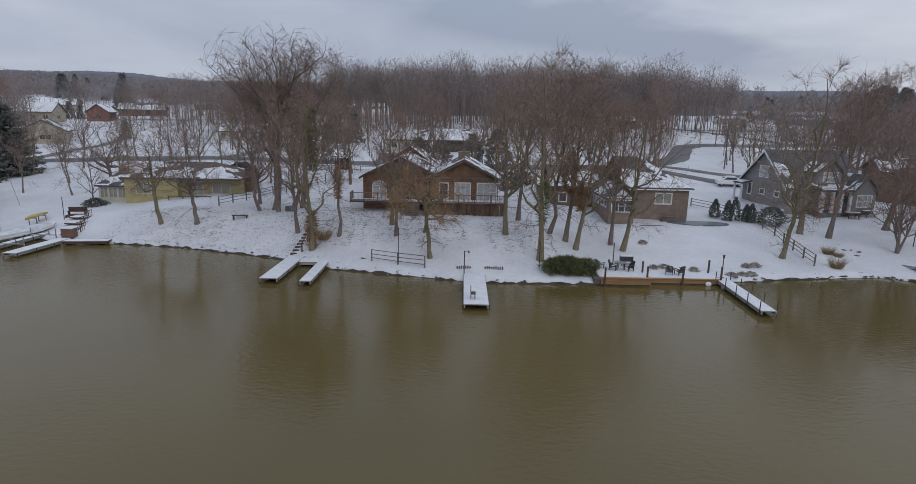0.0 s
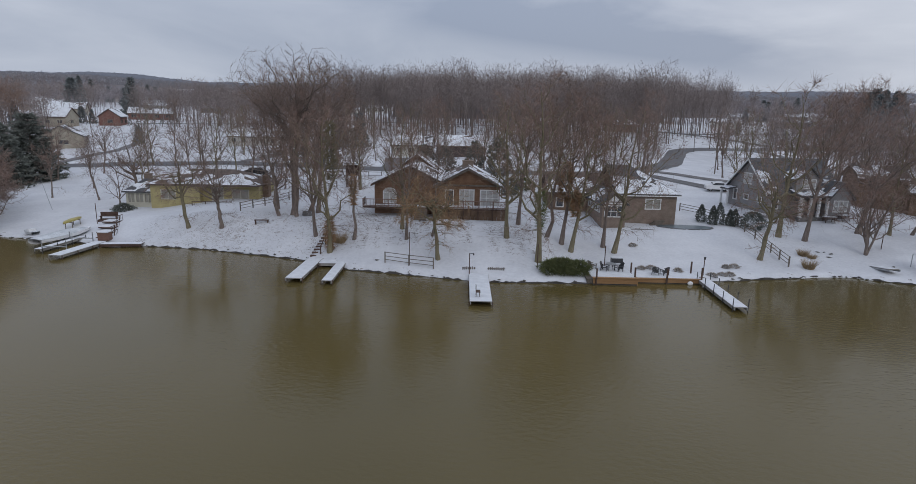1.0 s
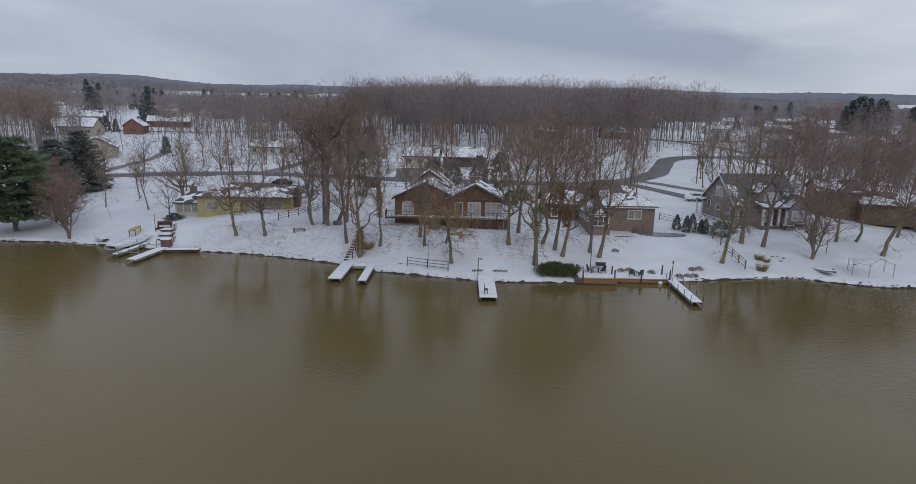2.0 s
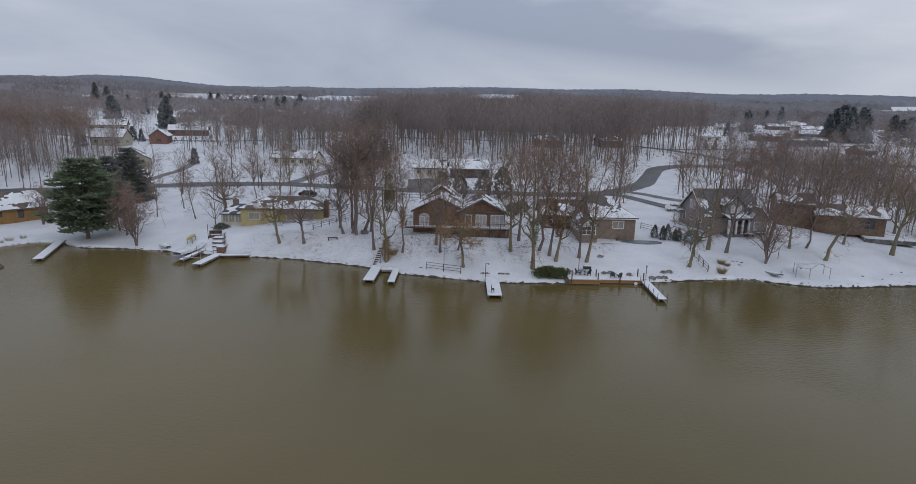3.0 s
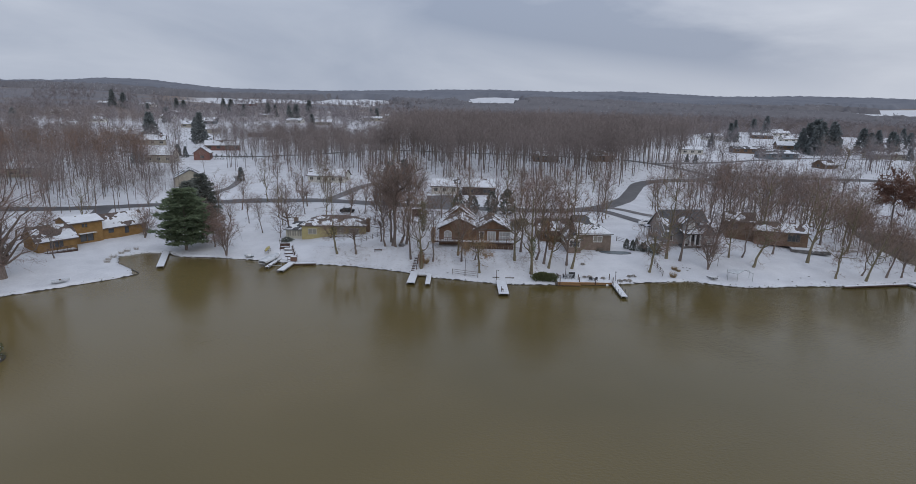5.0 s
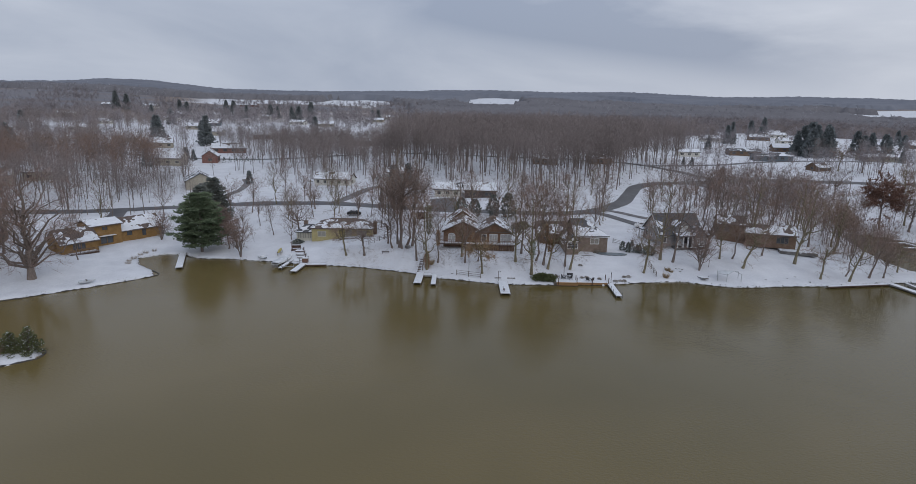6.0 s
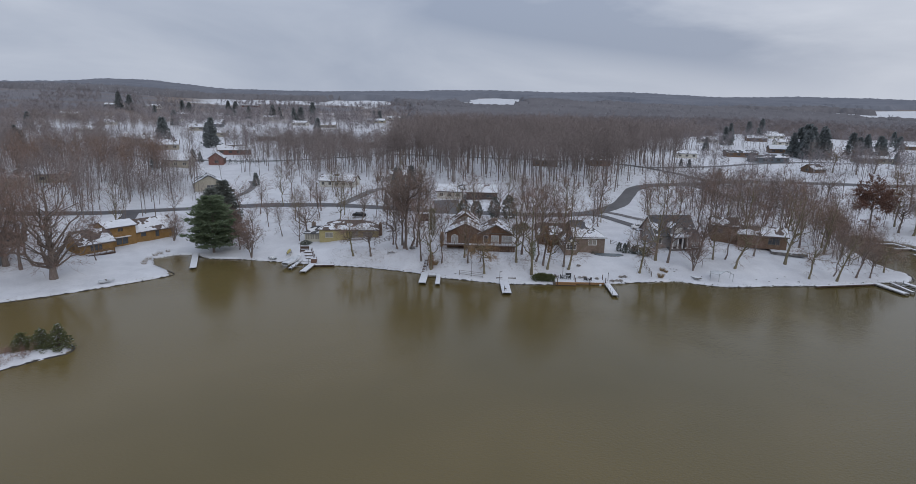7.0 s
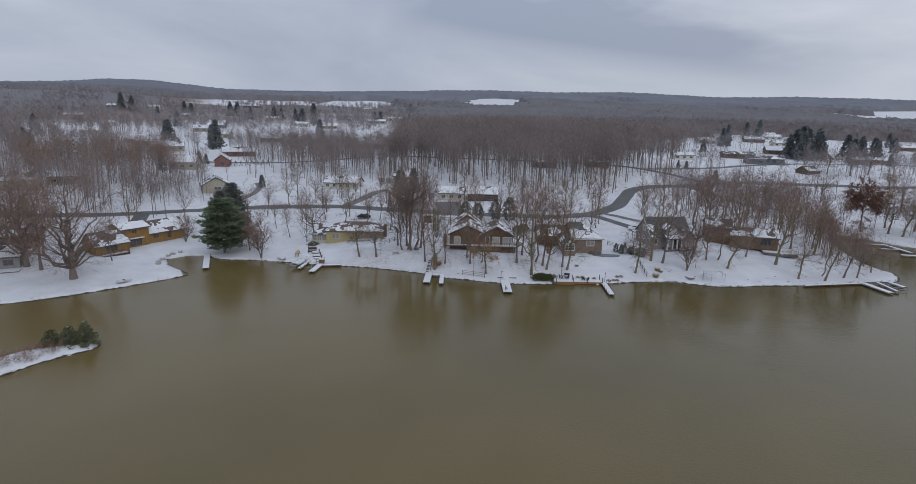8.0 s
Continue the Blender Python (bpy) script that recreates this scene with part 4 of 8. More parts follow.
NEAR_TREES = [
    ("tall_c", -58.8, 87.8, 0.58, 20, (-12, 0)), ("small", -52.6, 83.0, 1.0, 70, (0, 0)), ("oak", -51.0, 85.6, 1.0, 0, (-3, 0)),
    ("oak_b", -35.0, 67.8, 0.82, 200, (-9, 0)), ("oak", -30.6, 67.4, 0.86, 40, (-3, 0)), ("oak", -25.9, 75.2, 0.80, 120, (-3, 0)),
    ("tall_c", -21.0, 73.6, 1.12, 90, (3, 0)), ("tall_c", -21.9, 70.2, 1.0, 200, (1, 0)), ("tall_a", -19.6, 72.4, 0.98, 20, (4, 0)), ("tall_c", -24.3, 70.6, 0.92, 320, (-3, 0)), ("tall_a", -23.4, 74.6, 1.02, 260, (-4, 2)),
    ("tall_a", -17.8, 63.8, 0.80, 310, (-8, 0)), ("tall_b", -15.2, 59.6, 0.84, 10, (-2, 0)), ("tall_c", -12.8, 61.6, 0.80, 150, (-1, 0)),
    ("tall_b", -7.4, 63.6, 0.72, 60, (0, 0)), ("tall_a", -6.6, 60.8, 0.68, 210, (1, 0)), ("tall_c", -3.7, 61.2, 0.62, 30, (0, 0)), ("warm", -2.8, 56.6, 1.0, 0, (-1, 0)),
    ("tall_b", 4.9, 61.2, 0.82, 100, (-2, 0)), ("tall_a", 6.8, 67.6, 0.86, 190, (4, 0)), ("tall_b", 8.0, 56.4, 0.98, 280, (-1, 0)),
    ("tall_c", 9.8, 63.2, 1.0, 45, (1, 0)), ("tall_a", 11.3, 61.6, 0.88, 330, (3, 0)), ("tall_b", 12.1, 59.9, 0.78, 75, (8, 0)),
    ("tall_a", 16.5, 63.0, 0.78, 160, (4, 0)), ("tall_b", 17.4, 61.3, 0.84, 15, (7, 0)), ("oak_b", 34.2, 61.0, 0.92, 0, (6, 0)),
    ("tall_b", 40.6, 69.2, 1.02, 220, (3, 0)), ("tall_a", 43.2, 67.8, 1.0, 130, (9, 0)), ("multi", 47.5, 62.7, 1.05, 50, (4, 0)),
    ("oak", 51.5, 70.2, 1.2, 180, (7, 0)), ("tall_b", 55.1, 69.6, 0.66, 240, (0, 0)), ("tall_c", 58.4, 70.1, 0.8, 10, (4, 0)),
    ("oak_b", 58.1, 63.9, 0.95, 90, (13, 0)), ("tall_a", 67.5, 73.9, 0.75, 300, (4, 0)), ("tall_b", 73.0, 69.0, 1.05, 140, (9, 0)),
    ("oak_b", 73.9, 59.9, 0.80, 210, (8, 0)), ("tall_c", 81.3, 62.6, 0.72, 30, (4, 0)), ("tall_b", 79.9, 59.1, 0.76, 190, (16, 0)),
    ("tall_a", 86.4, 62.1, 0.78, 250, (10, 0)), ("oak", 90.0, 62.5, 0.70, 340, (9, 0)), ("oak_b", 97.0, 67.6, 0.66, 170, (3, 0)),
    ("tall_a", 88.0, 88.8, 0.95, 60, (3, 0)), ("tall_b", 92.0, 84.0, 0.9, 280, (8, 0)), ("tall_c", 78.0, 92.0, 1.0, 20, (2, 0)),
    ("tall_c", 84.0, 101.0, 0.9, 75, (0, 0)), ("tall_b", 97.0, 93.0, 0.85, 165, (5, 0)),
    ("tall_a", -104.2, 49.6, 1.15, 300, (-3, 0)), ("tall_b", -112.0, 55.0, 1.05, 20, (-3, 0)), ("oak_b", -118.5, 58.8, 1.3, 200, (0, 0)), ("oak", -126.0, 50.0, 1.4, 250, (0, 0)), ("tall_c", -94.3, 60.0, 0.6, 0, (-4, 0)), ("multi", -86.7, 82.0, 0.85, 20, (4, 0)),
    ("multi", -60.8, 68.8, 1.05, 140, (0, 0)), ("tall_a", -115.0, 46.0, 1.1, 40, (0, 0)), ("tall_a", -111.0, 60.0, 0.9, 10, (0, 0)),
    ("red", 131.0, 121.5, 1.25, 0, (0, 0)), ("oak", 138.2, 118.2, 1.2, 200, (4, 0)), ("oak_b", 139.7, 113.6, 1.2, 80, (10, 0)), ("oak", 148, 112, 1.25, 150, (0, 0)), ("oak_b", 150, 122, 1.1, 30, (0, 0)), ("tall_b", 144, 128, 0.95, 130, (2, 0)),
    ("tall_a", 63.5, 88.5, 1.04, 120, (0, 0)), ("tall_b", 70.0, 84.5, 1.0, 250, (3, 0)), ("tall_a", 74.5, 94.0, 1.06, 40, (2, 0)), ("tall_c", 66.0, 98.0, 1.04, 300, (0, 0)), ("tall_b", 81.0, 84.0, 1.0, 190, (4, 0)), ("tall_c", 61.0, 95.0, 0.98, 80, (-2, 0)), ("tall_a", 87.0, 96.0, 1.0, 330, (5, 0)),
    ("oak", 89.2, 156.5, 1.15, 10, (0, 0)), ("oak_b", 102.8, 168.0, 1.1, 140, (0, 0)), ("oak", 112.0, 163.0, 1.2, 80, (0, 0)), ("oak_b", 129.2, 172.0, 1.15, 230, (2, 0)), ("oak", 134.5, 166.0, 1.15, 300, (0, 0)), ("oak", 146.0, 170.0, 1.1, 190, (0, 0)),
    ("oak_b", 181.3, 224.0, 1.1, 60, (0, 0)), ("oak", 190.0, 219.0, 1.1, 20, (3, 0)), ("oak", 200.5, 221.2, 1.1, 110, (4, 0)), ("oak_b", 179.4, 176.4, 1.1, 260, (2, 0)), ("oak", 172.0, 158.0, 1.15, 330, (0, 0)), ("oak_b", 160.0, 150.0, 1.1, 170, (3, 0)),
    ("tall_a", -4.5, 98.0, 0.8, 35, (0, 0)), ("tall_c", 9.0, 96.0, 0.8, 85, (0, 0)), ("tall_a", 13.0, 89.0, 0.85, 135, (0, 0)), ("tall_b", 22.0, 94.0, 0.8, 185, (0, 0)),
    ("tall_c", 33.0, 99.0, 0.75, 235, (0, 0)), ("tall_a", 38.0, 119.0, 0.9, 285, (0, 0)), ("tall_b", -17.0, 90.0, 0.62, 335, (0, 0)), ("small", -40.0, 112.0, 1.1, 0, (0, 0)),
    ("oak", -55.0, 118.0, 0.75, 50, (0, 0)), ("small", -63.0, 122.0, 1.0, 100, (0, 0)), ("tall_c", -70.0, 136.0, 0.8, 150, (0, 0)),
]
for key, x, y, size, spin, lean in NEAR_TREES:
    plant(key, x, y, size * (1.04 if 4 < x < 18 and y < 70 else 1.0), spin, lean)
plant("old_oak", -94.3, 45.6, 1.05, 100, (-2, 0), 1.32)
plant("old_oak", -108.5, 51.0, 1.0, 300, (-3, 0), 1.1)
plant("giant", -22.6, 71.4, 1.0, 0, (0, 0))


tree_kind("yard_a", BARK, TWIG, "bare yard tree with an airy rounded crown", seed=11, h=13, r=0.2, base=0.26, wide=0.32, limbs=10, branches=8, twigs=5, habit="vase", fork=0.4, skirt=4)
tree_kind("yard_b", BARK_OLIVE, TWIG_DARK, "bare yard tree with slender upswept limbs", seed=12, h=14, r=0.2, base=0.30, wide=0.25, limbs=11, branches=8, twigs=5, skirt=5)
YARD_TREES = [(-68, 90), (-56, 96), (-53, 108), (-46, 112), (-38, 98), (-31, 110), (-25, 95), (-19, 102), (-62, 132), (-54, 138), (-40, 142), (-33, 158), (-20, 128), (-4, 120), (4, 112), (18, 118), (-78, 106), (-70, 126),
              (-66, 98), (-60, 105), (-30, 92), (-27, 101), (-12, 92), (-9, 99), (2, 92), (6, 100), (11, 102), (16, 97), (20, 88), (25, 101), (29, 90), (35, 104), (-35, 106),
              (47, 96), (52, 112), (60, 118), (68, 112), (73, 102), (58, 128), (70, 132), (78, 122), (86, 130), (92, 118), (66, 144), (76, 152), (88, 146), (-22, 110), (-45, 100),
              (-48, 134), (-57, 146), (-30, 140), (-24, 150), (-8, 152), (8, 128), (14, 138), (24, 126), (30, 136), (40, 144), (-74, 114), (-103, 84), (-97, 104), (12, 120), (-36, 130)]
for i, (x, y) in enumerate(YARD_TREES):
    plant(("yard_a", "yard_b")[i % 2], x, y, 0.8 + 0.06 * ((i * 7) % 6), i * 67, ((i * 5) % 7 - 3, 0))


# woods: many leafless trees joined into one mass
def woods_tree(rng, h, twigs, thick, far):
    """A leafless tree in a wood: a long bare stem below, a rounded haze of limbs and twigs above."""
    s = Soup()
    r = h * 0.0068
    bx, by = rng.normal(0, 0.02 * h, 2)
    low, reach = (0.40, rng.uniform(0.17, 0.22)) if h > 9 else (0.1, 0.34)
    mid, tall = (1 + low) / 2 * h, (1 - low) / 2 * h

    def haze(n, lo, hi, long):
        """Twigs spread through the rim of the crown, pointing out and every way."""
        d = rng.normal(0, 1, (n, 3))
        d /= np.linalg.norm(d, axis=1, keepdims=True)
        c = d * rng.uniform(lo, hi, (n, 1)) ** 0.6
        c = c * [reach * h, reach * h, tall] + [bx, by, mid]
        e = d * [0.5, 0.5, 0.35] + rng.normal(0, 0.42, (n, 3)) + [0, 0, 0.28]
        e /= np.linalg.norm(e, axis=1, keepdims=True)
        s.blades(c - e * h * long * 0.5, c + e * h * long * rng.uniform(0.4, 1.0, (n, 1)), thick, int(h * 100))

    if far:
        if thick < 0.4:
            s.spikes([[0, 0, 0]], [[bx, by, h * 0.8]], r * 1.3)
        haze(twigs, 0.05, 1.0, 0.085)
        return s.arrays()
    path = np.array([[0, 0, 0], [bx * 0.4, by * 0.4, h * 0.4], [bx, by, h * 0.8]])
    s.tube(path, [r * 1.15, r * 0.8, r * 0.15], 4)
    limbs = 12 if twigs > 300 else 8
    for i in range(limbs):
        az, q = 2.4 * i + rng.uniform(-0.4, 0.4), math.asin(-0.5 + 1.45 * (i + rng.uniform(0, 1)) / limbs)
        out = np.array([math.cos(az) * math.cos(q) * reach * h, math.sin(az) * math.cos(q) * reach * h, 0]) * rng.uniform(0.7, 0.95)
        tip = np.array([bx, by, mid + math.sin(q) * tall * 0.92]) + out
        z0 = np.clip(tip[2] - np.linalg.norm(out) * 1.7 - 0.04 * h, 0.25 * h, 0.76 * h)
        p = np.array([np.interp(z0, path[:, 2], path[:, c]) for c in range(3)])
        s.tube(np.array([p, p + (tip - p) * [0.55, 0.55, 0.42], tip]), [r * 0.42, r * 0.27, 0.016], 3)
    haze(int(twigs * 1.0), 0.1, 1.0, 0.055)
    return s.arrays()


def woods(name, places, mat, label, seed, tall=(13, 19), twigs=120, thick=0.05, far=False, kinds=12, category="woods"):
    rng = np.random.default_rng(seed)
    pool = [woods_tree(rng, rng.uniform(*tall), twigs, thick, far) for _ in range(kinds)]
    base_z = ground(places[:, 0], places[:, 1]) - 0.1
    all_v, all_f, n = [], [], 0
    for (x, y), z in zip(places, base_z):
        v, f = pool[rng.integers(kinds)]
        a, s = rng.uniform(0, 6.3), rng.uniform(0.84, 1.12)
        c, d = math.cos(a) * s, math.sin(a) * s
        tilt = rng.normal(0, 0.03, 2)
        all_v.append(np.column_stack([v[:, 0] * c - v[:, 1] * d + v[:, 2] * tilt[0] + x, v[:, 0] * d + v[:, 1] * c + v[:, 2] * tilt[1] + y, v[:, 2] * s + z]))
        all_f.append(f + n)
        n += len(v)
    return tagged(new(name, soup_mesh(name, np.concatenate(all_v), np.concatenate(all_f), mat, False, None if far else WOODS_STEM)), label, category, kind="stuff")


def canopy(x0, x1, y0, y1, dx, dy, tall, keep, mat, label, seed, rough=0.48):
    """The closed top of a wood seen from far off: one sheet of domed crowns that falls to the ground at its clearings."""
    rng = np.random.default_rng(seed)
    x, y = np.meshgrid(np.arange(x0, x1, dx), np.arange(y0, y1, dy), indexing="ij")
    crown = rng.uniform(0.0, 1.0, x.shape)
    crown[::2, :] *= 0.55
    crown[:, ::2] *= 0.75
    x, y = x + rng.uniform(-0.45, 0.45, x.shape) * dx, y + rng.uniform(-0.45, 0.45, x.shape) * dy
    inside = keep(x, y)
    inside[[0, -1], :] = inside[:, [0, -1]] = False
    z = ground(x, y) + np.where(inside, tall * (0.70 + 0.12 * wobble(x * 0.021, y * 0.017) + rough * crown), -1.5)
    ids = np.arange(x.size).reshape(x.shape)
    q = np.stack([ids[:-1, :-1], ids[1:, :-1], ids[1:, 1:], ids[:-1, 1:]], -1)
    some = inside[:-1, :-1] | inside[1:, :-1] | inside[1:, 1:] | inside[:-1, 1:]
    return tagged(new("woods", soup_mesh("woods", np.stack([x, y, z], -1).reshape(-1, 3), q[some], mat, True)), label, "woods", kind="stuff")


def scatter(seed, count, x0, x1, y0, y1, keep):
    rng = np.random.default_rng(seed)
    x, y = rng.uniform(x0, x1, count), rng.uniform(y0, y1, count)
    ok = keep(x, y)
    return np.column_stack([x[ok], y[ok]])


def off_road(x, y, gap=5.0):
    line = smooth_line(ROAD, 6.0)
    return np.min(np.hypot(x[:, None] - line[None, :, 0], y[:, None] - line[None, :, 1]), 1) > gap


def in_sight(x, y, slack=20):
    return np.abs(x + 4) < (y + 80) * 0.84 + slack


def grove(x, y):
    """The wood on the rise behind the road."""
    edge = np.interp(x, [-100, -62, -35, 0, 30, 60, 75, 120], [235, 205, 185, 160, 150, 165, 195, 230])
    return (y > edge + 6 * np.sin(x * 0.2)) & (x > -44 - 0.17 * (y - 249) + 14 * wobble(x * 0.05, y * 0.06)) & off_road(x, y)


def left_bank(x, y):
    return off_road(x, y) & ~fields(x, y) & (y > 100 - (x + 100) * 0.1) & in_sight(x, y)


woods("woods", scatter(21, 720, -75, 105, 150, 262, grove), WOODS, "bare hardwood grove with grey-brown crowns on snow", 31, (19.5, 24.0), 360, 0.038)
woods("woods", scatter(46, 150, -106, -38, 172, 268, lambda x, y: off_road(x, y) & ~(((x + 62) / 26) ** 2 + ((y - 158) / 22) ** 2 < 1) & (y > 176 + 8 * np.sin(x * 0.15))), WOODS, "open stand of tall bare trees behind a ranch house", 49, (13, 17), 340, 0.038)
woods("woods", scatter(22, 1000, -120, 150, 262, 350, lambda x, y: grove(x, y) & ~fields(x, y)), WOODS, "bare hardwood grove deeper behind the lane", 32, (18, 23), 150, 0.085, far=True)
woods("woods", scatter(23, 175, -196, -122, 120, 184, lambda x, y: (((x + 158) / 36) ** 2 + ((y - 152) / 31) ** 2 < 1) & (np.hypot(x + 158, y - 145) > 9)), WOODS_RUST, "thicket of rusty-brown bare trees beside a lane", 33, (13.5, 17.5), 270, 0.046)
woods("woods", scatter(24, 85, 64, 118, 94, 172, lambda x, y: off_road(x, y, 4) & (side(x, y, MAINLAND) > 4)), WOODS, "stand of bare trees beside the channel", 34, (15, 20), 380, 0.03)
woods("woods", scatter(25, 250, -190, -104, 62, 128, lambda x, y: off_road(x, y, 5) & ~((x > -132) & (x < -84) & (y < 100))), WOODS, "bare trees around the houses on the bay", 35, (12, 18), 290, 0.040)
woods("woods", scatter(26, 520, -190, -38, 138, 262, lambda x, y: ~fields(x, y) & off_road(x, y) & (wobble(x * 0.06, y * 0.08) > -0.3)), WOODS, "bare trees around the houses across the lane", 36, (12, 17), 190, 0.05)
woods("woods", scatter(27, 330, -290, -150, 92, 235, left_bank), WOODS, "bare trees on the rise beyond the bay", 37, (12, 17), 180, 0.055)
woods("woods", scatter(28, 250, 105, 300, 118, 300, lambda x, y: off_road(x, y) & ~fields(x, y) & in_sight(x, y)), WOODS, "bare trees across the channel", 38, (12, 17), 180, 0.055)
woods("scrub", scatter(29, 260, -132, -98, 128, 178, lambda x, y: off_road(x, y, 4) & ~fields(x, y) & (np.hypot(x + 106, y - 152) > 12)), WOODS, "low leafless scrub pushing through snow", 39, (3.5, 7.5), 150, 0.018, category="scrub")
woods("scrub", scatter(30, 150, 118, 200, 96, 172, lambda x, y: off_road(x, y, 4) & (side(x, y, MAINLAND) > 4)), WOODS_RUST, "brown brush and young trees beyond the channel", 40, (5, 11), 200, 0.022, category="scrub")
woods("scrub", scatter(45, 190, 90, 118, 68, 122, lambda x, y: (side(x, y, MAINLAND) > 1) & (side(x, y, MAINLAND) < 12)), WOODS_RUST, "brown twiggy saplings leaning over a channel", 46, (8, 12.5), 330, 0.026, category="scrub")
woods("scrub", scatter(47, 1500, -94, -72, -15, 14, lambda x, y: (side(x, y, ISLAND) > 0.6) & (-75.1 + 0.69 * (y - 0.3) - x > 1.6) & (y < 10.5)), ISLE_BRUSH, "russet leafless brush along a small island", 48, (0.9, 1.9), 40, 0.036, far=True, category="scrub")

# ---- houses ----
def wall(bm, start, along, length, z0, z1, thick, holes=()):
    """A wall that runs from start along 'x' or 'y', with openings (u0, u1, w0, w1) cut through."""
    us = sorted({0, length, *[c for h in holes for c in h[:2]]})
    ws = sorted({z0, z1, *[c for h in holes for c in h[2:]]})

    def solid(i, k):
        if not (0 <= i < len(us) - 1 and 0 <= k < len(ws) - 1):
            return False
        return not any(h[0] <= us[i] and us[i + 1] <= h[1] and h[2] <= ws[k] and ws[k + 1] <= h[3] for h in holes)

    made = {}

    def corner(i, k, d):
        if (i, k, d) not in made:
            x, y = start
            made[i, k, d] = bm.verts.new((x + us[i], y + d * thick, ws[k]) if along == "x" else (x + d * thick, y + us[i], ws[k]))
        return made[i, k, d]

    faces = []
    for i in range(len(us) - 1):
        for k in range(len(ws) - 1):
            if not solid(i, k):
                continue
            ring = [(i, k), (i + 1, k), (i + 1, k + 1), (i, k + 1)]
            for d in (0, 1):
                faces.append(bm.faces.new([corner(*c, d) for c in ring]))
            for a, b, ni, nk in ((0, 1, i, k - 1), (1, 2, i + 1, k), (2, 3, i, k + 1), (3, 0, i - 1, k)):
                if not solid(ni, nk):
                    faces.append(bm.faces.new([corner(*ring[a], 0), corner(*ring[b], 0), corner(*ring[b], 1), corner(*ring[a], 1)]))
    bmesh.ops.recalc_face_normals(bm, faces=faces)
    return bm


def window(parent, start, along, hole, out, mat=None, bars=(1, 1), trim=None, name="window"):
    """Frame, muntins and pane in an opening; out is the side (-1 or 1) that faces outdoors."""
    u0, u1, w0, w1 = hole
    x, y = start
    trim, mat = trim or WHITE, mat or GLASS
    t = 0.1
    us, ws = [u0 - t, u0 + 0.03], [w0 - t, w0 + 0.03]
    for i in range(1, bars[0]):
        c = u0 + (u1 - u0) * i / bars[0]
        us += [c - 0.04, c + 0.04]
    for i in range(1, bars[1]):
        c = w0 + (w1 - w0) * i / bars[1]
        ws += [c - 0.03, c + 0.03]
    us, ws = us + [u1 - 0.03, u1 + t], ws + [w1 - 0.03, w1 + t]
    lo, hi = (-0.06, 0.06) if out < 0 else (0.14, 0.26)
    bm = bmesh.new()
    for i in range(len(us) - 1):
        for k in range(len(ws) - 1):
            if i % 2 and k % 2:
                continue
            if along == "x":
                box(bm, x + us[i], x + us[i + 1], y + lo, y + hi, ws[k], ws[k + 1])
            else:
                box(bm, x + lo, x + hi, y + us[i], y + us[i + 1], ws[k], ws[k + 1])
    bmesh.ops.remove_doubles(bm, verts=bm.verts, dist=0.001)
    frame_ob = part(name, bm, trim, parent)
    bm = bmesh.new()
    if along == "x":
        box(bm, x + u0 + 0.02, x + u1 - 0.02, y + 0.08, y + 0.1, w0 + 0.02, w1 - 0.02)
    else:
        box(bm, x + 0.08, x + 0.1, y + u0 + 0.02, y + u1 - 0.02, w0 + 0.02, w1 - 0.02)
    part("pane", bm, mat, frame_ob)
    return frame_ob


def slab(parent, corners, thick, mat, name="roof"):
    """A sloping roof plane with thickness: four corners in order round its top face."""
    bm = bmesh.new()
    top = [bm.verts.new(c) for c in corners]
    low = [bm.verts.new((c[0], c[1], c[2] - thick)) for c in corners]
    bm.faces.new(top)
    bm.faces.new(low[::-1])
    n = len(top)
    for i in range(n):
        j = (i + 1) % n
        bm.faces.new((top[j], top[i], low[i], low[j]))
    bmesh.ops.recalc_face_normals(bm, faces=bm.faces)
    return part(name, bm, mat, parent)


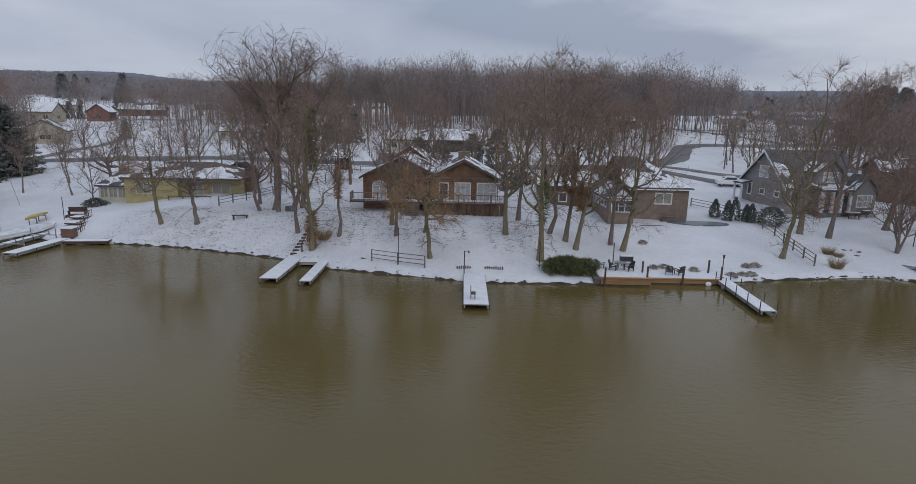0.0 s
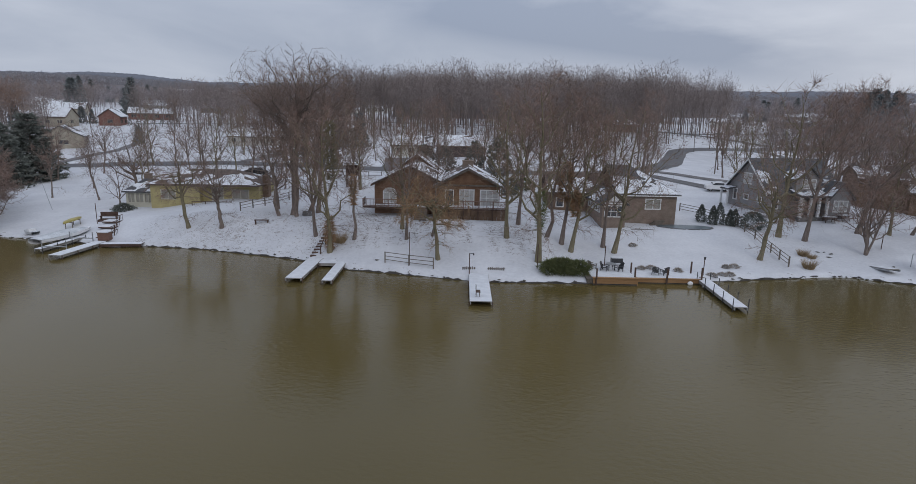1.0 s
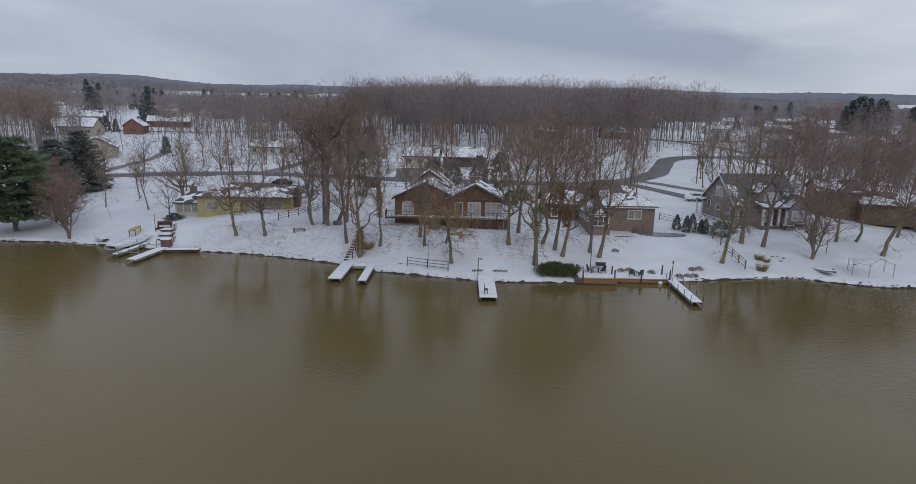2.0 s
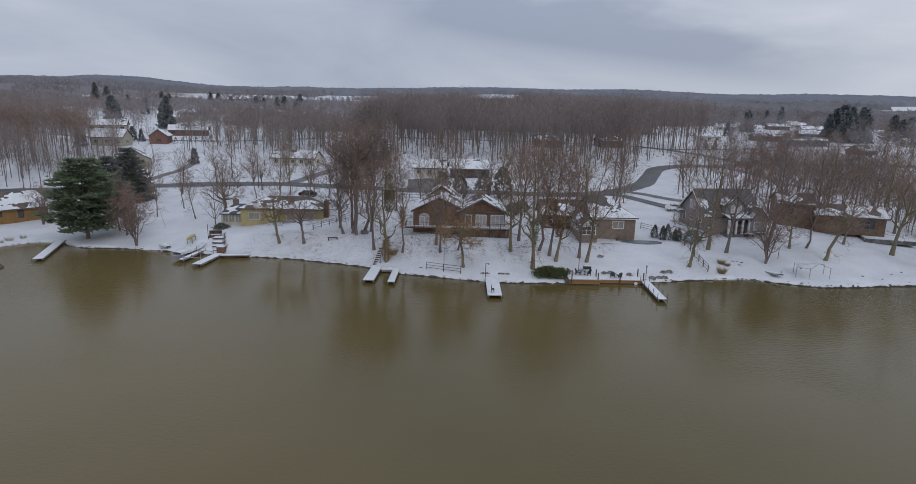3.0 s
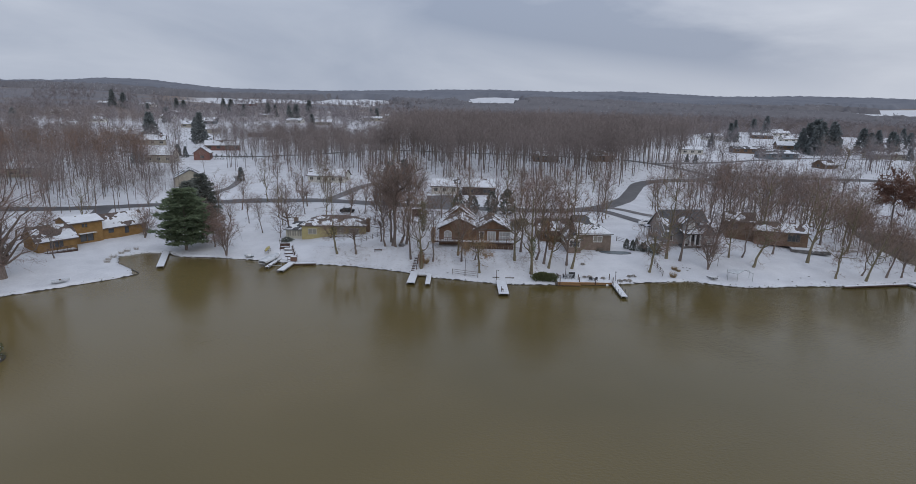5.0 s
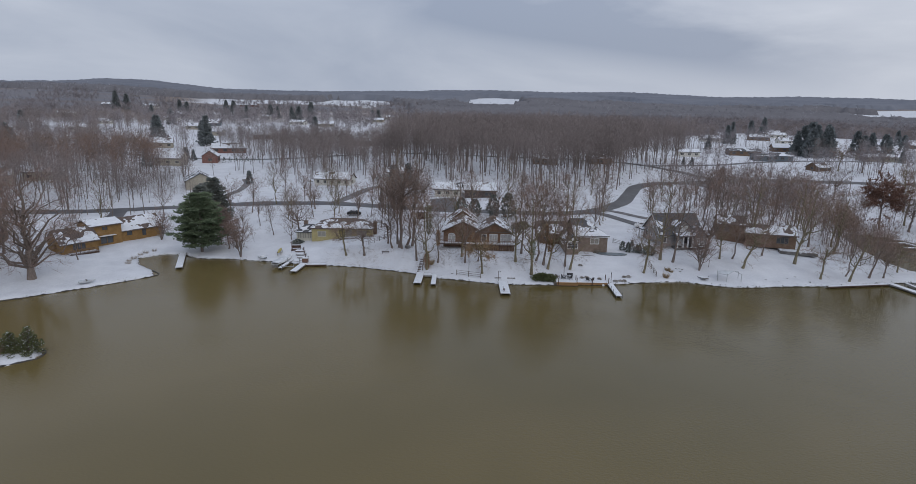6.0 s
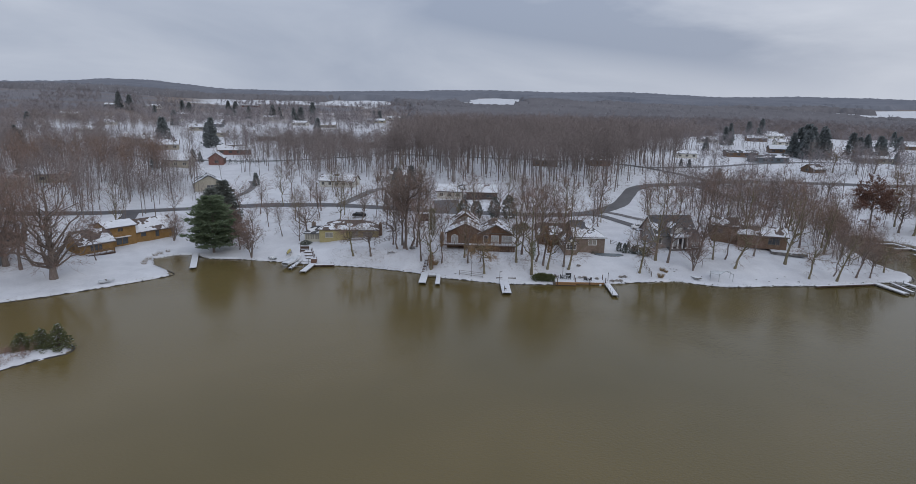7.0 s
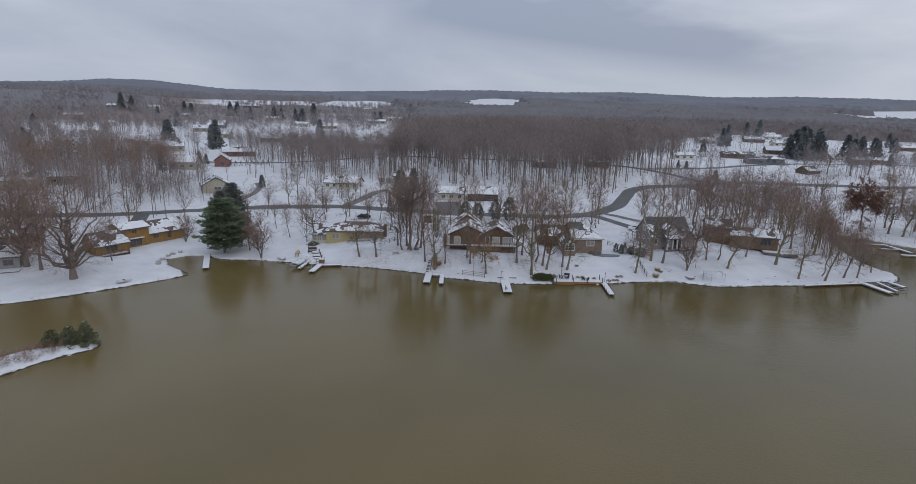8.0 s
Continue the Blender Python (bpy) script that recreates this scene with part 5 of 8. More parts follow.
def roof_snow(roof, corners, cover, seed, deep=0.07, slide=0.5):
    """Patchy snow lying on a four-cornered roof plane, as a thin uneven sheet with ragged edges."""
    a, b, c, d = [np.array(p, float) for p in (corners if len(corners) == 4 else (*corners, corners[-1]))]
    way = roof.parent.matrix_basis.translation.y
    cell = 0.3 if way < 130 else 0.55 if way < 250 else 1.1
    nu = max(6, int(max(np.linalg.norm(b - a), np.linalg.norm(c - d)) / cell))
    nv = max(6, int(max(np.linalg.norm(d - a), np.linalg.norm(c - b)) / cell))
    u, v = np.meshgrid(np.linspace(0.01, 0.99, nu + 1), np.linspace(0.01, 0.99, nv + 1), indexing="ij")
    p = (a[None, None] * ((1 - u) * (1 - v))[..., None] + b * (u * (1 - v))[..., None] + c * (u * v)[..., None] + d * ((1 - u) * v)[..., None])
    s = seed * 7.3
    f = np.array([[noise.fractal(Vector((q[0] * 0.33 + s, q[1] * 0.33, q[2] * 0.5)), 0.8, 2.1, 4) for q in row] for row in p])
    lo_z, hi_z = p[..., 2].min(), p[..., 2].max()
    f = f + slide * (0.5 - (p[..., 2] - lo_z) / max(0.01, hi_z - lo_z))
    level = np.quantile(f, 1 - cover)
    height = np.clip((f - level) * 3.0, -1, 1) * deep
    p[..., 2] += height + 0.012
    ids = np.arange(p.shape[0] * p.shape[1]).reshape(p.shape[:2])
    keep = (np.maximum.reduce([f[:-1, :-1], f[1:, :-1], f[1:, 1:], f[:-1, 1:]]) > level)
    q = np.stack([ids[:-1, :-1], ids[1:, :-1], ids[1:, 1:], ids[:-1, 1:]], -1)[keep]
    if len(q):
        ob = new("snow_patch", soup_mesh("snow_patch", p.reshape(-1, 3), q.reshape(-1, 4), SNOW, True))
        ob.parent = roof
        tagged(ob, kind="stuff")
    return roof


def roof_plane(parent, corners, mat, cover, seed, thick=0.18, slide=0.5):
    r = slab(parent, corners, thick, mat)
    if cover > 0:
        roof_snow(r, corners, cover, seed, slide=slide)
    return r


def gable_roof(parent, x0, x1, y0, y1, eave, ridge, along, mat, cover=(0.6, 0.6), seed=1, over=0.45):
    """Two sloping planes over a rectangle; the ridge runs along 'x' or 'y'."""
    if along == "y":
        xm = (x0 + x1) / 2
        k = (ridge - eave) / (xm - x0)
        lo = eave - k * over
        roof_plane(parent, [(x0 - over, y0 - over, lo), (xm, y0 - over, ridge), (xm, y1 + over, ridge), (x0 - over, y1 + over, lo)][::-1], mat, cover[0], seed)
        roof_plane(parent, [(xm, y0 - over, ridge), (x1 + over, y0 - over, lo), (x1 + over, y1 + over, lo), (xm, y1 + over, ridge)], mat, cover[1], seed + 1)
    else:
        ym = (y0 + y1) / 2
        k = (ridge - eave) / (ym - y0)
        lo = eave - k * over
        roof_plane(parent, [(x0 - over, y0 - over, lo), (x1 + over, y0 - over, lo), (x1 + over, ym, ridge), (x0 - over, ym, ridge)], mat, cover[0], seed)
        roof_plane(parent, [(x0 - over, ym, ridge), (x1 + over, ym, ridge), (x1 + over, y1 + over, lo), (x0 - over, y1 + over, lo)], mat, cover[1], seed + 1)


def hip_roof(parent, x0, x1, y0, y1, eave, ridge, mat, cover=0.6, seed=1, over=0.45, left=True, right=True, slide=0.5):
    """A roof with its ridge along x and hipped ends; slide gathers the snow towards the eaves."""
    x0, x1, y0, y1 = x0 - over, x1 + over, y0 - over, y1 + over
    ym, run = (y0 + y1) / 2, (y1 - y0) / 2
    ra, rb = x0 + (run if left else 0), x1 - (run if right else 0)
    roof_plane(parent, [(x0, y0, eave), (x1, y0, eave), (rb, ym, ridge), (ra, ym, ridge)], mat, cover, seed, slide=slide)
    roof_plane(parent, [(x1, y1, eave), (x0, y1, eave), (ra, ym, ridge), (rb, ym, ridge)], mat, cover, seed + 1)
    if left:
        roof_plane(parent, [(x0, y1, eave), (x0, y0, eave), (ra, ym, ridge)], mat, cover * 0.8, seed + 2)
    if right:
        roof_plane(parent, [(x1, y0, eave), (x1, y1, eave), (rb, ym, ridge)], mat, cover * 0.5, seed + 3)


def gable_end(bm, x0, x1, y, eave, ridge, thick=0.2):
    """The triangle of wall under a roof whose ridge runs along y."""
    return prism(bm, [(x0, eave), (x1, eave), ((x0 + x1) / 2, ridge - 0.1)], "y", y, y + thick)


def gable_side(bm, y0, y1, x, eave, ridge, thick=0.2):
    return prism(bm, [(y0, eave), (y1, eave), ((y0 + y1) / 2, ridge - 0.1)], "x", x, x + thick)


def shell(parent, x0, x1, y0, y1, z0, z1, mat, front=(), left=(), right=(), back=(), gables="", ridge=0):
    """Four walls with openings as one mesh; gables 'y' or 'x' closes the ends under a ridge."""
    bm = bmesh.new()
    wall(bm, (x0, y0), "x", x1 - x0, z0, z1, 0.2, front)
    wall(bm, (x0, y1 - 0.2), "x", x1 - x0, z0, z1, 0.2, back)
    wall(bm, (x0, y0 + 0.2), "y", y1 - y0 - 0.4, z0, z1, 0.2, left)
    wall(bm, (x1 - 0.2, y0 + 0.2), "y", y1 - y0 - 0.4, z0, z1, 0.2, right)
    if gables == "y":
        gable_end(bm, x0, x1, y0, z1, ridge)
        gable_end(bm, x0, x1, y1 - 0.2, z1, ridge)
    if gables == "x":
        gable_side(bm, y0, y1, x0, z1, ridge)
        gable_side(bm, y0, y1, x1 - 0.2, z1, ridge)
    return part("wall", bm, mat, parent)


def fill(parent, x0, x1, y0, y1, front=(), left=(), right=(), mat=None, trim=None, bars=(2, 1)):
    """Windows in the openings that shell() was given."""
    for h in front:
        window(parent, (x0, y0), "x", h, -1, mat, bars, trim)
    for h in left:
        window(parent, (x0, y0 + 0.2), "y", h, -1, mat, bars, trim)
    for h in right:
        window(parent, (x1 - 0.2, y0 + 0.2), "y", h, 1, mat, bars, trim)


def chimney(parent, x, y, z0, z1, w=0.9, d=0.7, mat=None):
    bm = boxes((x - w / 2, x + w / 2, y - d / 2, y + d / 2, z0, z1), (x - w / 2 - 0.07, x + w / 2 + 0.07, y - d / 2 - 0.07, y + d / 2 + 0.07, z1, z1 + 0.12),
               (x - 0.15, x + 0.15, y - 0.15, y + 0.15, z1 + 0.12, z1 + 0.4))
    return part("chimney", bm, mat or SIDING_BROWN, parent)


def railing(parent, p, q, z, h=0.95, mat=None, gap=0.28, name="railing"):
    """Posts, two rails and balusters from p to q."""
    p, q = Vector((*p, z)), Vector((*q, z))
    n = max(1, round((q - p).length / 1.8))
    bm = bmesh.new()
    up = Vector((0, 0, 1))
    for i in range(n + 1):
        c = p.lerp(q, i / n)
        rod(bm, c, c + up * (h + 0.08), 0.06, 4)
    for w in (0.12, h):
        rod(bm, p + up * w, q + up * w, 0.05, 4)
    m = max(2, int((q - p).length / gap))
    for i in range(1, m):
        c = p.lerp(q, i / m)
        rod(bm, c + up * 0.12, c + up * h, 0.022, 4)
    return part(name, bm, mat or WOOD_DARK, parent)


def house(x, y, spin, label, lift=0.0, name="house"):
    return thing(name, pose(x, y, gz(x, y) + lift, 0, 0, spin), label, "house")


# the log house: two gabled wings, a link between them and a deck along the lake side
h = house(-4, 71.3, 0, "stained log house with two gables, arched windows and a lakeside deck", 0.0)
Z = 0.45 - h.matrix_basis.translation.z
F = 4.35 + Z
shell(h, -7.9, 1.5, 0.5, 11, F - 2.4, 7.1 + Z, LOG, front=[(1.2, 2.8, F + 0.1, F + 1.45)], gables="y", ridge=9.4 + Z)
fill(h, -7.9, 1.5, 0.5, 11, front=[(1.2, 2.8, F + 0.1, F + 1.45)], mat=CURTAIN, bars=(2, 1))
arch = [(-5.9 + 0.9 * math.cos(math.pi * i / 10), F + 1.5 + 0.6 * math.sin(math.pi * i / 10)) for i in range(11)]
arch_in = [(-5.9 + 0.76 * math.cos(math.pi * i / 10), F + 1.53 + 0.48 * math.sin(math.pi * i / 10)) for i in range(11)]
fan = part("fanlight", prism(bmesh.new(), arch, "y", 0.44, 0.49), WHITE, h)
part("pane", prism(bmesh.new(), arch_in, "y", 0.425, 0.437), CURTAIN, fan)
gable_roof(h, -7.9, 1.5, 0.5, 11, 7.1 + Z, 9.4 + Z, "y", SHINGLE_BROWN, (0.62, 0.7), 3, 0.45)
part("fascia", prism(bmesh.new(), [(-8.35, 6.80 + Z), (-3.2, 9.32 + Z), (1.95, 6.80 + Z), (1.95, 6.62 + Z), (-3.2, 9.14 + Z), (-8.35, 6.62 + Z)], "y", -0.06, -0.01), WOOD_DARK, h)
shell(h, -7.0, 0.5, 12, 19, F - 2.0, 7.4 + Z, LOG, gables="y", ridge=10.2 + Z)
gable_roof(h, -7.0, 0.5, 12, 19, 7.4 + Z, 10.2 + Z, "y", SHINGLE_BROWN, (0.45, 0.5), 5)
front = [(1.2, 2.2, F + 0.15, F + 2.0), (3.1, 4.9, F, F + 2.05), (5.8, 8.1, F, F + 2.05)]
shell(h, 0.3, 8.6, 0.0, 9.5, F - 2.6, 7.1 + Z, LOG, front=front, gables="y", ridge=9.25 + Z)
fill(h, 0.3, 8.6, 0.0, 9.5, front=front[:1], bars=(1, 1))
fill(h, 0.3, 8.6, 0.0, 9.5, front=front[1:2], mat=CURTAIN, bars=(3, 1))
fill(h, 0.3, 8.6, 0.0, 9.5, front=front[2:], mat=CURTAIN, bars=(3, 2))
gable_roof(h, 0.3, 8.6, 0.0, 9.5, 7.1 + Z, 9.3 + Z, "y", SHINGLE_BROWN, (0.55, 0.6), 11, 0.5)
part("fascia", prism(bmesh.new(), [(-0.2, 6.82 + Z), (4.45, 9.22 + Z), (9.1, 6.82 + Z), (9.1, 6.62 + Z), (4.45, 9.02 + Z), (-0.2, 6.62 + Z)], "y", -0.56, -0.51), WOOD_OLD, h)
part("beam", boxes((0.2, 9.0, -0.12, 0.0, 6.9 + Z, 7.1 + Z)), WOOD_OLD, h)
chimney(h, 4.4, 5.6, 8.2 + Z, 9.75 + Z, 1.5, 0.9, BRICK)
part("deck", boxes((0.0, 9.6, -2.4, -0.05, F - 0.25, F - 0.05), (-9.2, -0.1, -1.4, 0.45, F - 0.35, F - 0.15)), WOOD_DARK, h)
part("deck_snow", boxes((0.06, 9.5, -2.3, -0.1, F - 0.05, F + 0.03), (-9.1, -0.2, -1.3, 0.4, F - 0.15, F - 0.08)), SNOW_DECK, h)
for i in range(6):
    part("post", boxes((0.1 + i * 1.86, 0.25 + i * 1.86, -2.35, -2.2, F - 2.6, F - 0.25)), WOOD_DARK, h)
for i in range(16):
    part("lattice_board", boxes((0.35 + i * 0.56, 0.87 + i * 0.56, -2.15, -2.1, F - 1.9, F - 0.3)), SIDING_BROWN, h)
railing(h, (0.05, -2.35), (9.55, -2.35), F - 0.05, 0.95, WOOD_RAIL, 0.45)
railing(h, (9.55, -2.3), (9.55, -0.1), F - 0.05)
railing(h, (-9.15, -1.35), (-2.6, -1.35), F - 0.15, 0.95, WOOD_RAIL, 0.45)
railing(h, (-9.15, -1.3), (-9.15, 0.4), F - 0.15)
for i in range(7):
    part("step", boxes((-2.4, -0.8, -1.6 - i * 0.3, -1.3 - i * 0.3, F - 0.35 - i * 0.19, F - 0.16 - i * 0.19)), WOOD_OLD, h)

# the yellow ranch house with a glazed porch
h = house(-46.5, 80.6, 2, "low yellow clapboard ranch house with a brick chimney", 0.15)
front = [(1.6, 3.6, 1.3, 2.6), (8.6, 9.8, 0.9, 2.9), (11.5, 13.5, 1.3, 2.6)]
shell(h, 0.0, 7.2, 0, 9, -1.2, 3.6, SIDING_YELLOW, front=front[:1])
fill(h, 0.0, 7.2, 0, 9, front=front[:1], bars=(2, 1), trim=CREAM, mat=BLIND)
shell(h, 7.2, 15.6, 1.2, 9, -0.6, 3.6, SIDING_YELLOW, front=[(1.4, 3.0, 0.9, 2.9), (4.4, 6.8, 1.3, 2.6)])
fill(h, 7.2, 15.6, 1.2, 9, front=[(1.4, 3.0, 0.9, 2.9), (4.4, 6.8, 1.3, 2.6)], bars=(2, 1), trim=CREAM, mat=BLIND)
hip_roof(h, 0, 15.6, 0, 9, 3.5, 5.4, SHINGLE_BROWN, 0.45, 21)
shell(h, -4.2, 0, 1.0, 5.0, -0.5, 2.2, CREAM, front=[(0.3, 1.3, 0.5, 1.9), (1.5, 2.6, 0.5, 1.9), (2.8, 3.9, 0.5, 1.9)], left=[(0.6, 1.7, 0.5, 1.9), (1.9, 3.0, 0.5, 1.9)])
fill(h, -4.2, 0, 1.0, 5.0, front=[(0.3, 1.3, 0.5, 1.9), (1.5, 2.6, 0.5, 1.9), (2.8, 3.9, 0.5, 1.9)], left=[(0.6, 1.7, 0.5, 1.9), (1.9, 3.0, 0.5, 1.9)], bars=(2, 1), mat=BLIND, trim=CREAM)
hip_roof(h, -4.2, 0.5, 1.0, 5.0, 2.2, 3.9, SHINGLE, 0.3, 25, 0.35, True, False)
chimney(h, -2.4, 4.6, 2.5, 4.4, 0.9, 0.9, BRICK)
chimney(h, 16.1, 3.5, -0.5, 4.6, 0.8, 1.4, SIDING_BROWN)
part("terrace", boxes((6.5, 13.5, -2.0, 1.1, -0.5, 0.35)), STONE, h)
railing(h, (6.8, -1.9), (12.5, -1.9), 0.35, 0.9)

# the brown brick ranch house by the pool
h = house(17.6, 70.8, 2, "low brown brick ranch house with a glazed front room", 0.35)
left_holes = [(1.0 + i * 1.25, 1.9 + i * 1.25, 1.6, 2.4) for i in range(5)]
front = [(0.35, 2.75, 1.2, 2.6)]
shell(h, 0.5, 3.6, 0, 8.5, -1.0, 3.1, BRICK, front=front, left=left_holes, gables="y", ridge=4.5)
fill(h, 0.5, 3.6, 0, 8.5, front=front, bars=(3, 2), mat=GLASS)
fill(h, 0.5, 3.6, 0, 8.5, left=left_holes, bars=(1, 1))
gable_roof(h, 0.5, 3.6, 0, 9.5, 3.1, 4.5, "y", SHINGLE, (0.25, 0.45), 31, 0.35)
part("trim", boxes((0.6, 3.5, -0.06, -0.005, 2.85, 3.05)), WHITE, h)
part("trim", prism(bmesh.new(), [(1.2, 3.2), (2.9, 3.2), (2.05, 3.95)], "y", -0.05, -0.01), WHITE, h)
front = [(3.9, 5.9, 1.9, 3.2)]
shell(h, 3.2, 11.3, 2.6, 13.0, -1.0, 3.85, BRICK, front=front)
fill(h, 3.2, 11.3, 2.6, 13.0, front=front, bars=(2, 1), mat=BLIND)
hip_roof(h, 3.2, 11.3, 2.6, 13.0, 3.85, 7.4, SHINGLE, 0.5, 33, 0.45, False, True, slide=1.6)
part("gable", gable_side(bmesh.new(), 2.6, 13.0, 3.2, 3.7, 7.3), SIDING_BROWN, h)
part("gutter", boxes((3.0, 11.7, 2.02, 2.12, 3.66, 3.78)), WHITE, h)
shell(h, -5.0, 3.2, 8.0, 14.0, -0.8, 3.6, SIDING_BROWN, gables="x", ridge=5.9, front=[(1.0, 2.0, 1.2, 2.4)])
fill(h, -5.0, 3.2, 8.0, 14.0, front=[(1.0, 2.0, 1.2, 2.4)], bars=(1, 1))
gable_roof(h, -5.0, 3.2, 8.0, 14.0, 3.6, 5.9, "x", SHINGLE_BROWN, (0.3, 0.4), 37)
part("terrace", boxes((4.2, 9.6, -0.9, 2.5, -1.0, -0.28)), STONE, h, "flagstone terrace")
for i in range(4):
    part("step", boxes((4.4 + i * 0.1, 6.2, -1.3 - i * 0.35, -0.9 - i * 0.35, -1.0, -0.42 - i * 0.14)), STONE, h)
part("log_pile", rods(*[((7.6 + 0.05 * k, 1.7 + 0.2 * (k % 3), -0.16 + 0.17 * (k // 3)), (9.3 + 0.04 * k, 2.0 + 0.2 * (k % 3), -0.16 + 0.17 * (k // 3)), 0.09) for k in range(11)]), WOOD_OLD, h)

# the grey shingled house with a white-columned porch
h = house(43.4, 78.0, 9, "tall grey clapboard house with white trim and columned porch", 0.55)
left_holes = [(4.0, 5.8, 4.0, 5.5), (1.2, 2.1, 1.6, 2.3), (4.2, 5.2, 1.6, 2.3), (7.0, 7.8, 1.3, 2.9)]
front = [(0.7, 1.6, 0.9, 2.5), (9.6, 11.4, 0.8, 2.4)]
shell(h, 0, 11.2, 0, 9.4, -1.2, 3.4, SIDING_GREY, front=front[:1], left=[x_ for x_ in left_holes if x_[3] < 3.3], gables="", ridge=8.0)
part("gable", gable_side(bmesh.new(), 0, 9.4, 0, 3.4, 7.75), SIDING_GREY, h)
part("gable", gable_side(bmesh.new(), 0, 9.4, 11.0, 3.4, 7.75), SIDING_GREY, h)
fill(h, 0, 11.2, 0, 9.4, front=front[:1], left=[x_ for x_ in left_holes if x_[3] < 3.3], bars=(1, 1))
upper = part("window", boxes((-0.06, -0.01, 3.9, 5.9, 3.9, 5.6)), WHITE, h)
part("pane", boxes((-0.08, -0.062, 4.05, 4.85, 4.05, 5.45)), CURTAIN, upper)
part("pane", boxes((-0.08, -0.062, 4.95, 5.75, 4.05, 5.45)), CURTAIN, upper)
gable_roof(h, 0, 11.2, 0, 9.4, 3.5, 7.8, "x", SHINGLE, (0.06, 0.85), 52, 0.55)
part("trim", prism(bmesh.new(), [(-0.5, 2.72), (-0.5, 3.02), (4.7, 7.78), (9.9, 3.02), (9.9, 2.72), (4.7, 7.46)], "x", -0.62, -0.56), WHITE, h)
part("skirting", boxes((-0.04, -0.005, 0, 9.4, -0.1, 0.15)), WHITE, h)
# cross gable and dormer over the porch
shell(h, 7.9, 11.4, -2.2, 4, -1.2, 3.0, SIDING_GREY, front=[(0.8, 2.9, 0.8, 2.3)], gables="y", ridge=5.0)
fill(h, 7.9, 11.4, -2.2, 4, front=[(0.8, 2.9, 0.8, 2.3)], bars=(3, 2), mat=CURTAIN)
gable_roof(h, 7.9, 11.4, -2.2, 4.5, 3.0, 5.0, "y", SHINGLE, (0.5, 0.6), 43, 0.4)
shell(h, 3.8, 7.4, -0.4, 5, 3.2, 5.4, SIDING_GREY, front=[(1.0, 3.0, 3.9, 5.1)], gables="y", ridge=7.0)
fill(h, 3.8, 7.4, -0.4, 5, front=[(1.0, 3.0, 3.9, 5.1)], bars=(3, 2), mat=CURTAIN)
gable_roof(h, 3.8, 7.4, -0.4, 5, 5.4, 7.0, "y", SHINGLE, (0.6, 0.6), 45, 0.35)
roof_plane(h, [(3.2, -2.6, 3.0), (7.9, -2.6, 3.0), (7.9, 0.2, 3.7), (3.2, 0.2, 3.7)], SHINGLE, 0.85, 47)
for cx in (3.5, 5.0, 6.3, 7.6):
    part("column", boxes((cx - 0.16, cx + 0.16, -2.4, -2.08, 0.1, 2.85), (cx - 0.22, cx + 0.22, -2.46, -2.02, -1.0, 0.1)), WHITE, h)
part("porch_floor", boxes((3.2, 7.9, -2.5, 0, -1.2, 0.05)), STONE, h)
part("door", boxes((4.9, 5.9, -0.06, -0.01, 0.05, 2.2)), WHITE, h)
part("window", boxes((6.2, 7.6, -0.06, -0.01, 0.7, 2.2)), GLASS, h)
# side porch with a parked car beside it
roof_plane(h, [(-1.5, 7.4, 2.9), (0.0, 7.4, 3.2), (0.0, 9.4, 3.2), (-1.5, 9.4, 2.9)], SHINGLE, 0.9, 49)
for cx, cy in ((-1.3, 7.6), (-1.3, 9.2)):
    part("column", boxes((cx - 0.12, cx + 0.12, cy - 0.12, cy + 0.12, -1.2, 2.8)), WHITE, h)

# the long brown house under the trees
h = house(61.5, 86.0, -17, "long low brown timber house half hidden by trees", 0.0)
front = [(1.6, 2.6, 2.4, 3.6)]
shell(h, 0, 6.5, 0, 8, -0.6, 4.6, SIDING_BROWN, front=front, gables="x", ridge=6.3)
fill(h, 0, 6.5, 0, 8, front=front, bars=(1, 1), trim=WOOD_OLD)
gable_roof(h, 0, 6.5, 0, 8, 4.6, 6.3, "x", SHINGLE_BROWN, (0.35, 0.6), 61)
front = [(7.5, 10.2, 0.5, 2.3)]
shell(h, 6.5, 18.5, -1.5, 6, -0.8, 2.9, SIDING_BROWN, front=front, right=[(1.2, 2.6, 0.8, 2.2), (3.4, 4.8, 0.8, 2.2)], gables="x", ridge=4.6)
fill(h, 6.5, 18.5, -1.5, 6, front=front, right=[(1.2, 2.6, 0.8, 2.2), (3.4, 4.8, 0.8, 2.2)], bars=(3, 1), trim=WOOD_OLD)
gable_roof(h, 6.5, 18.5, -1.5, 6, 2.9, 4.6, "x", SHINGLE_BROWN, (0.6, 0.6), 63)
part("terrace", boxes((14.5, 23.0, -4.5, -1.6, -1.6, -0.85), (18.6, 23.0, -1.6, 3.0, -1.6, -0.85)), STONE, h)
part("terrace_snow", boxes((14.6, 22.9, -4.4, -1.7, -0.85, -0.75), (18.7, 22.9, -1.6, 2.9, -0.85, -0.75)), SNOW_DECK, h)

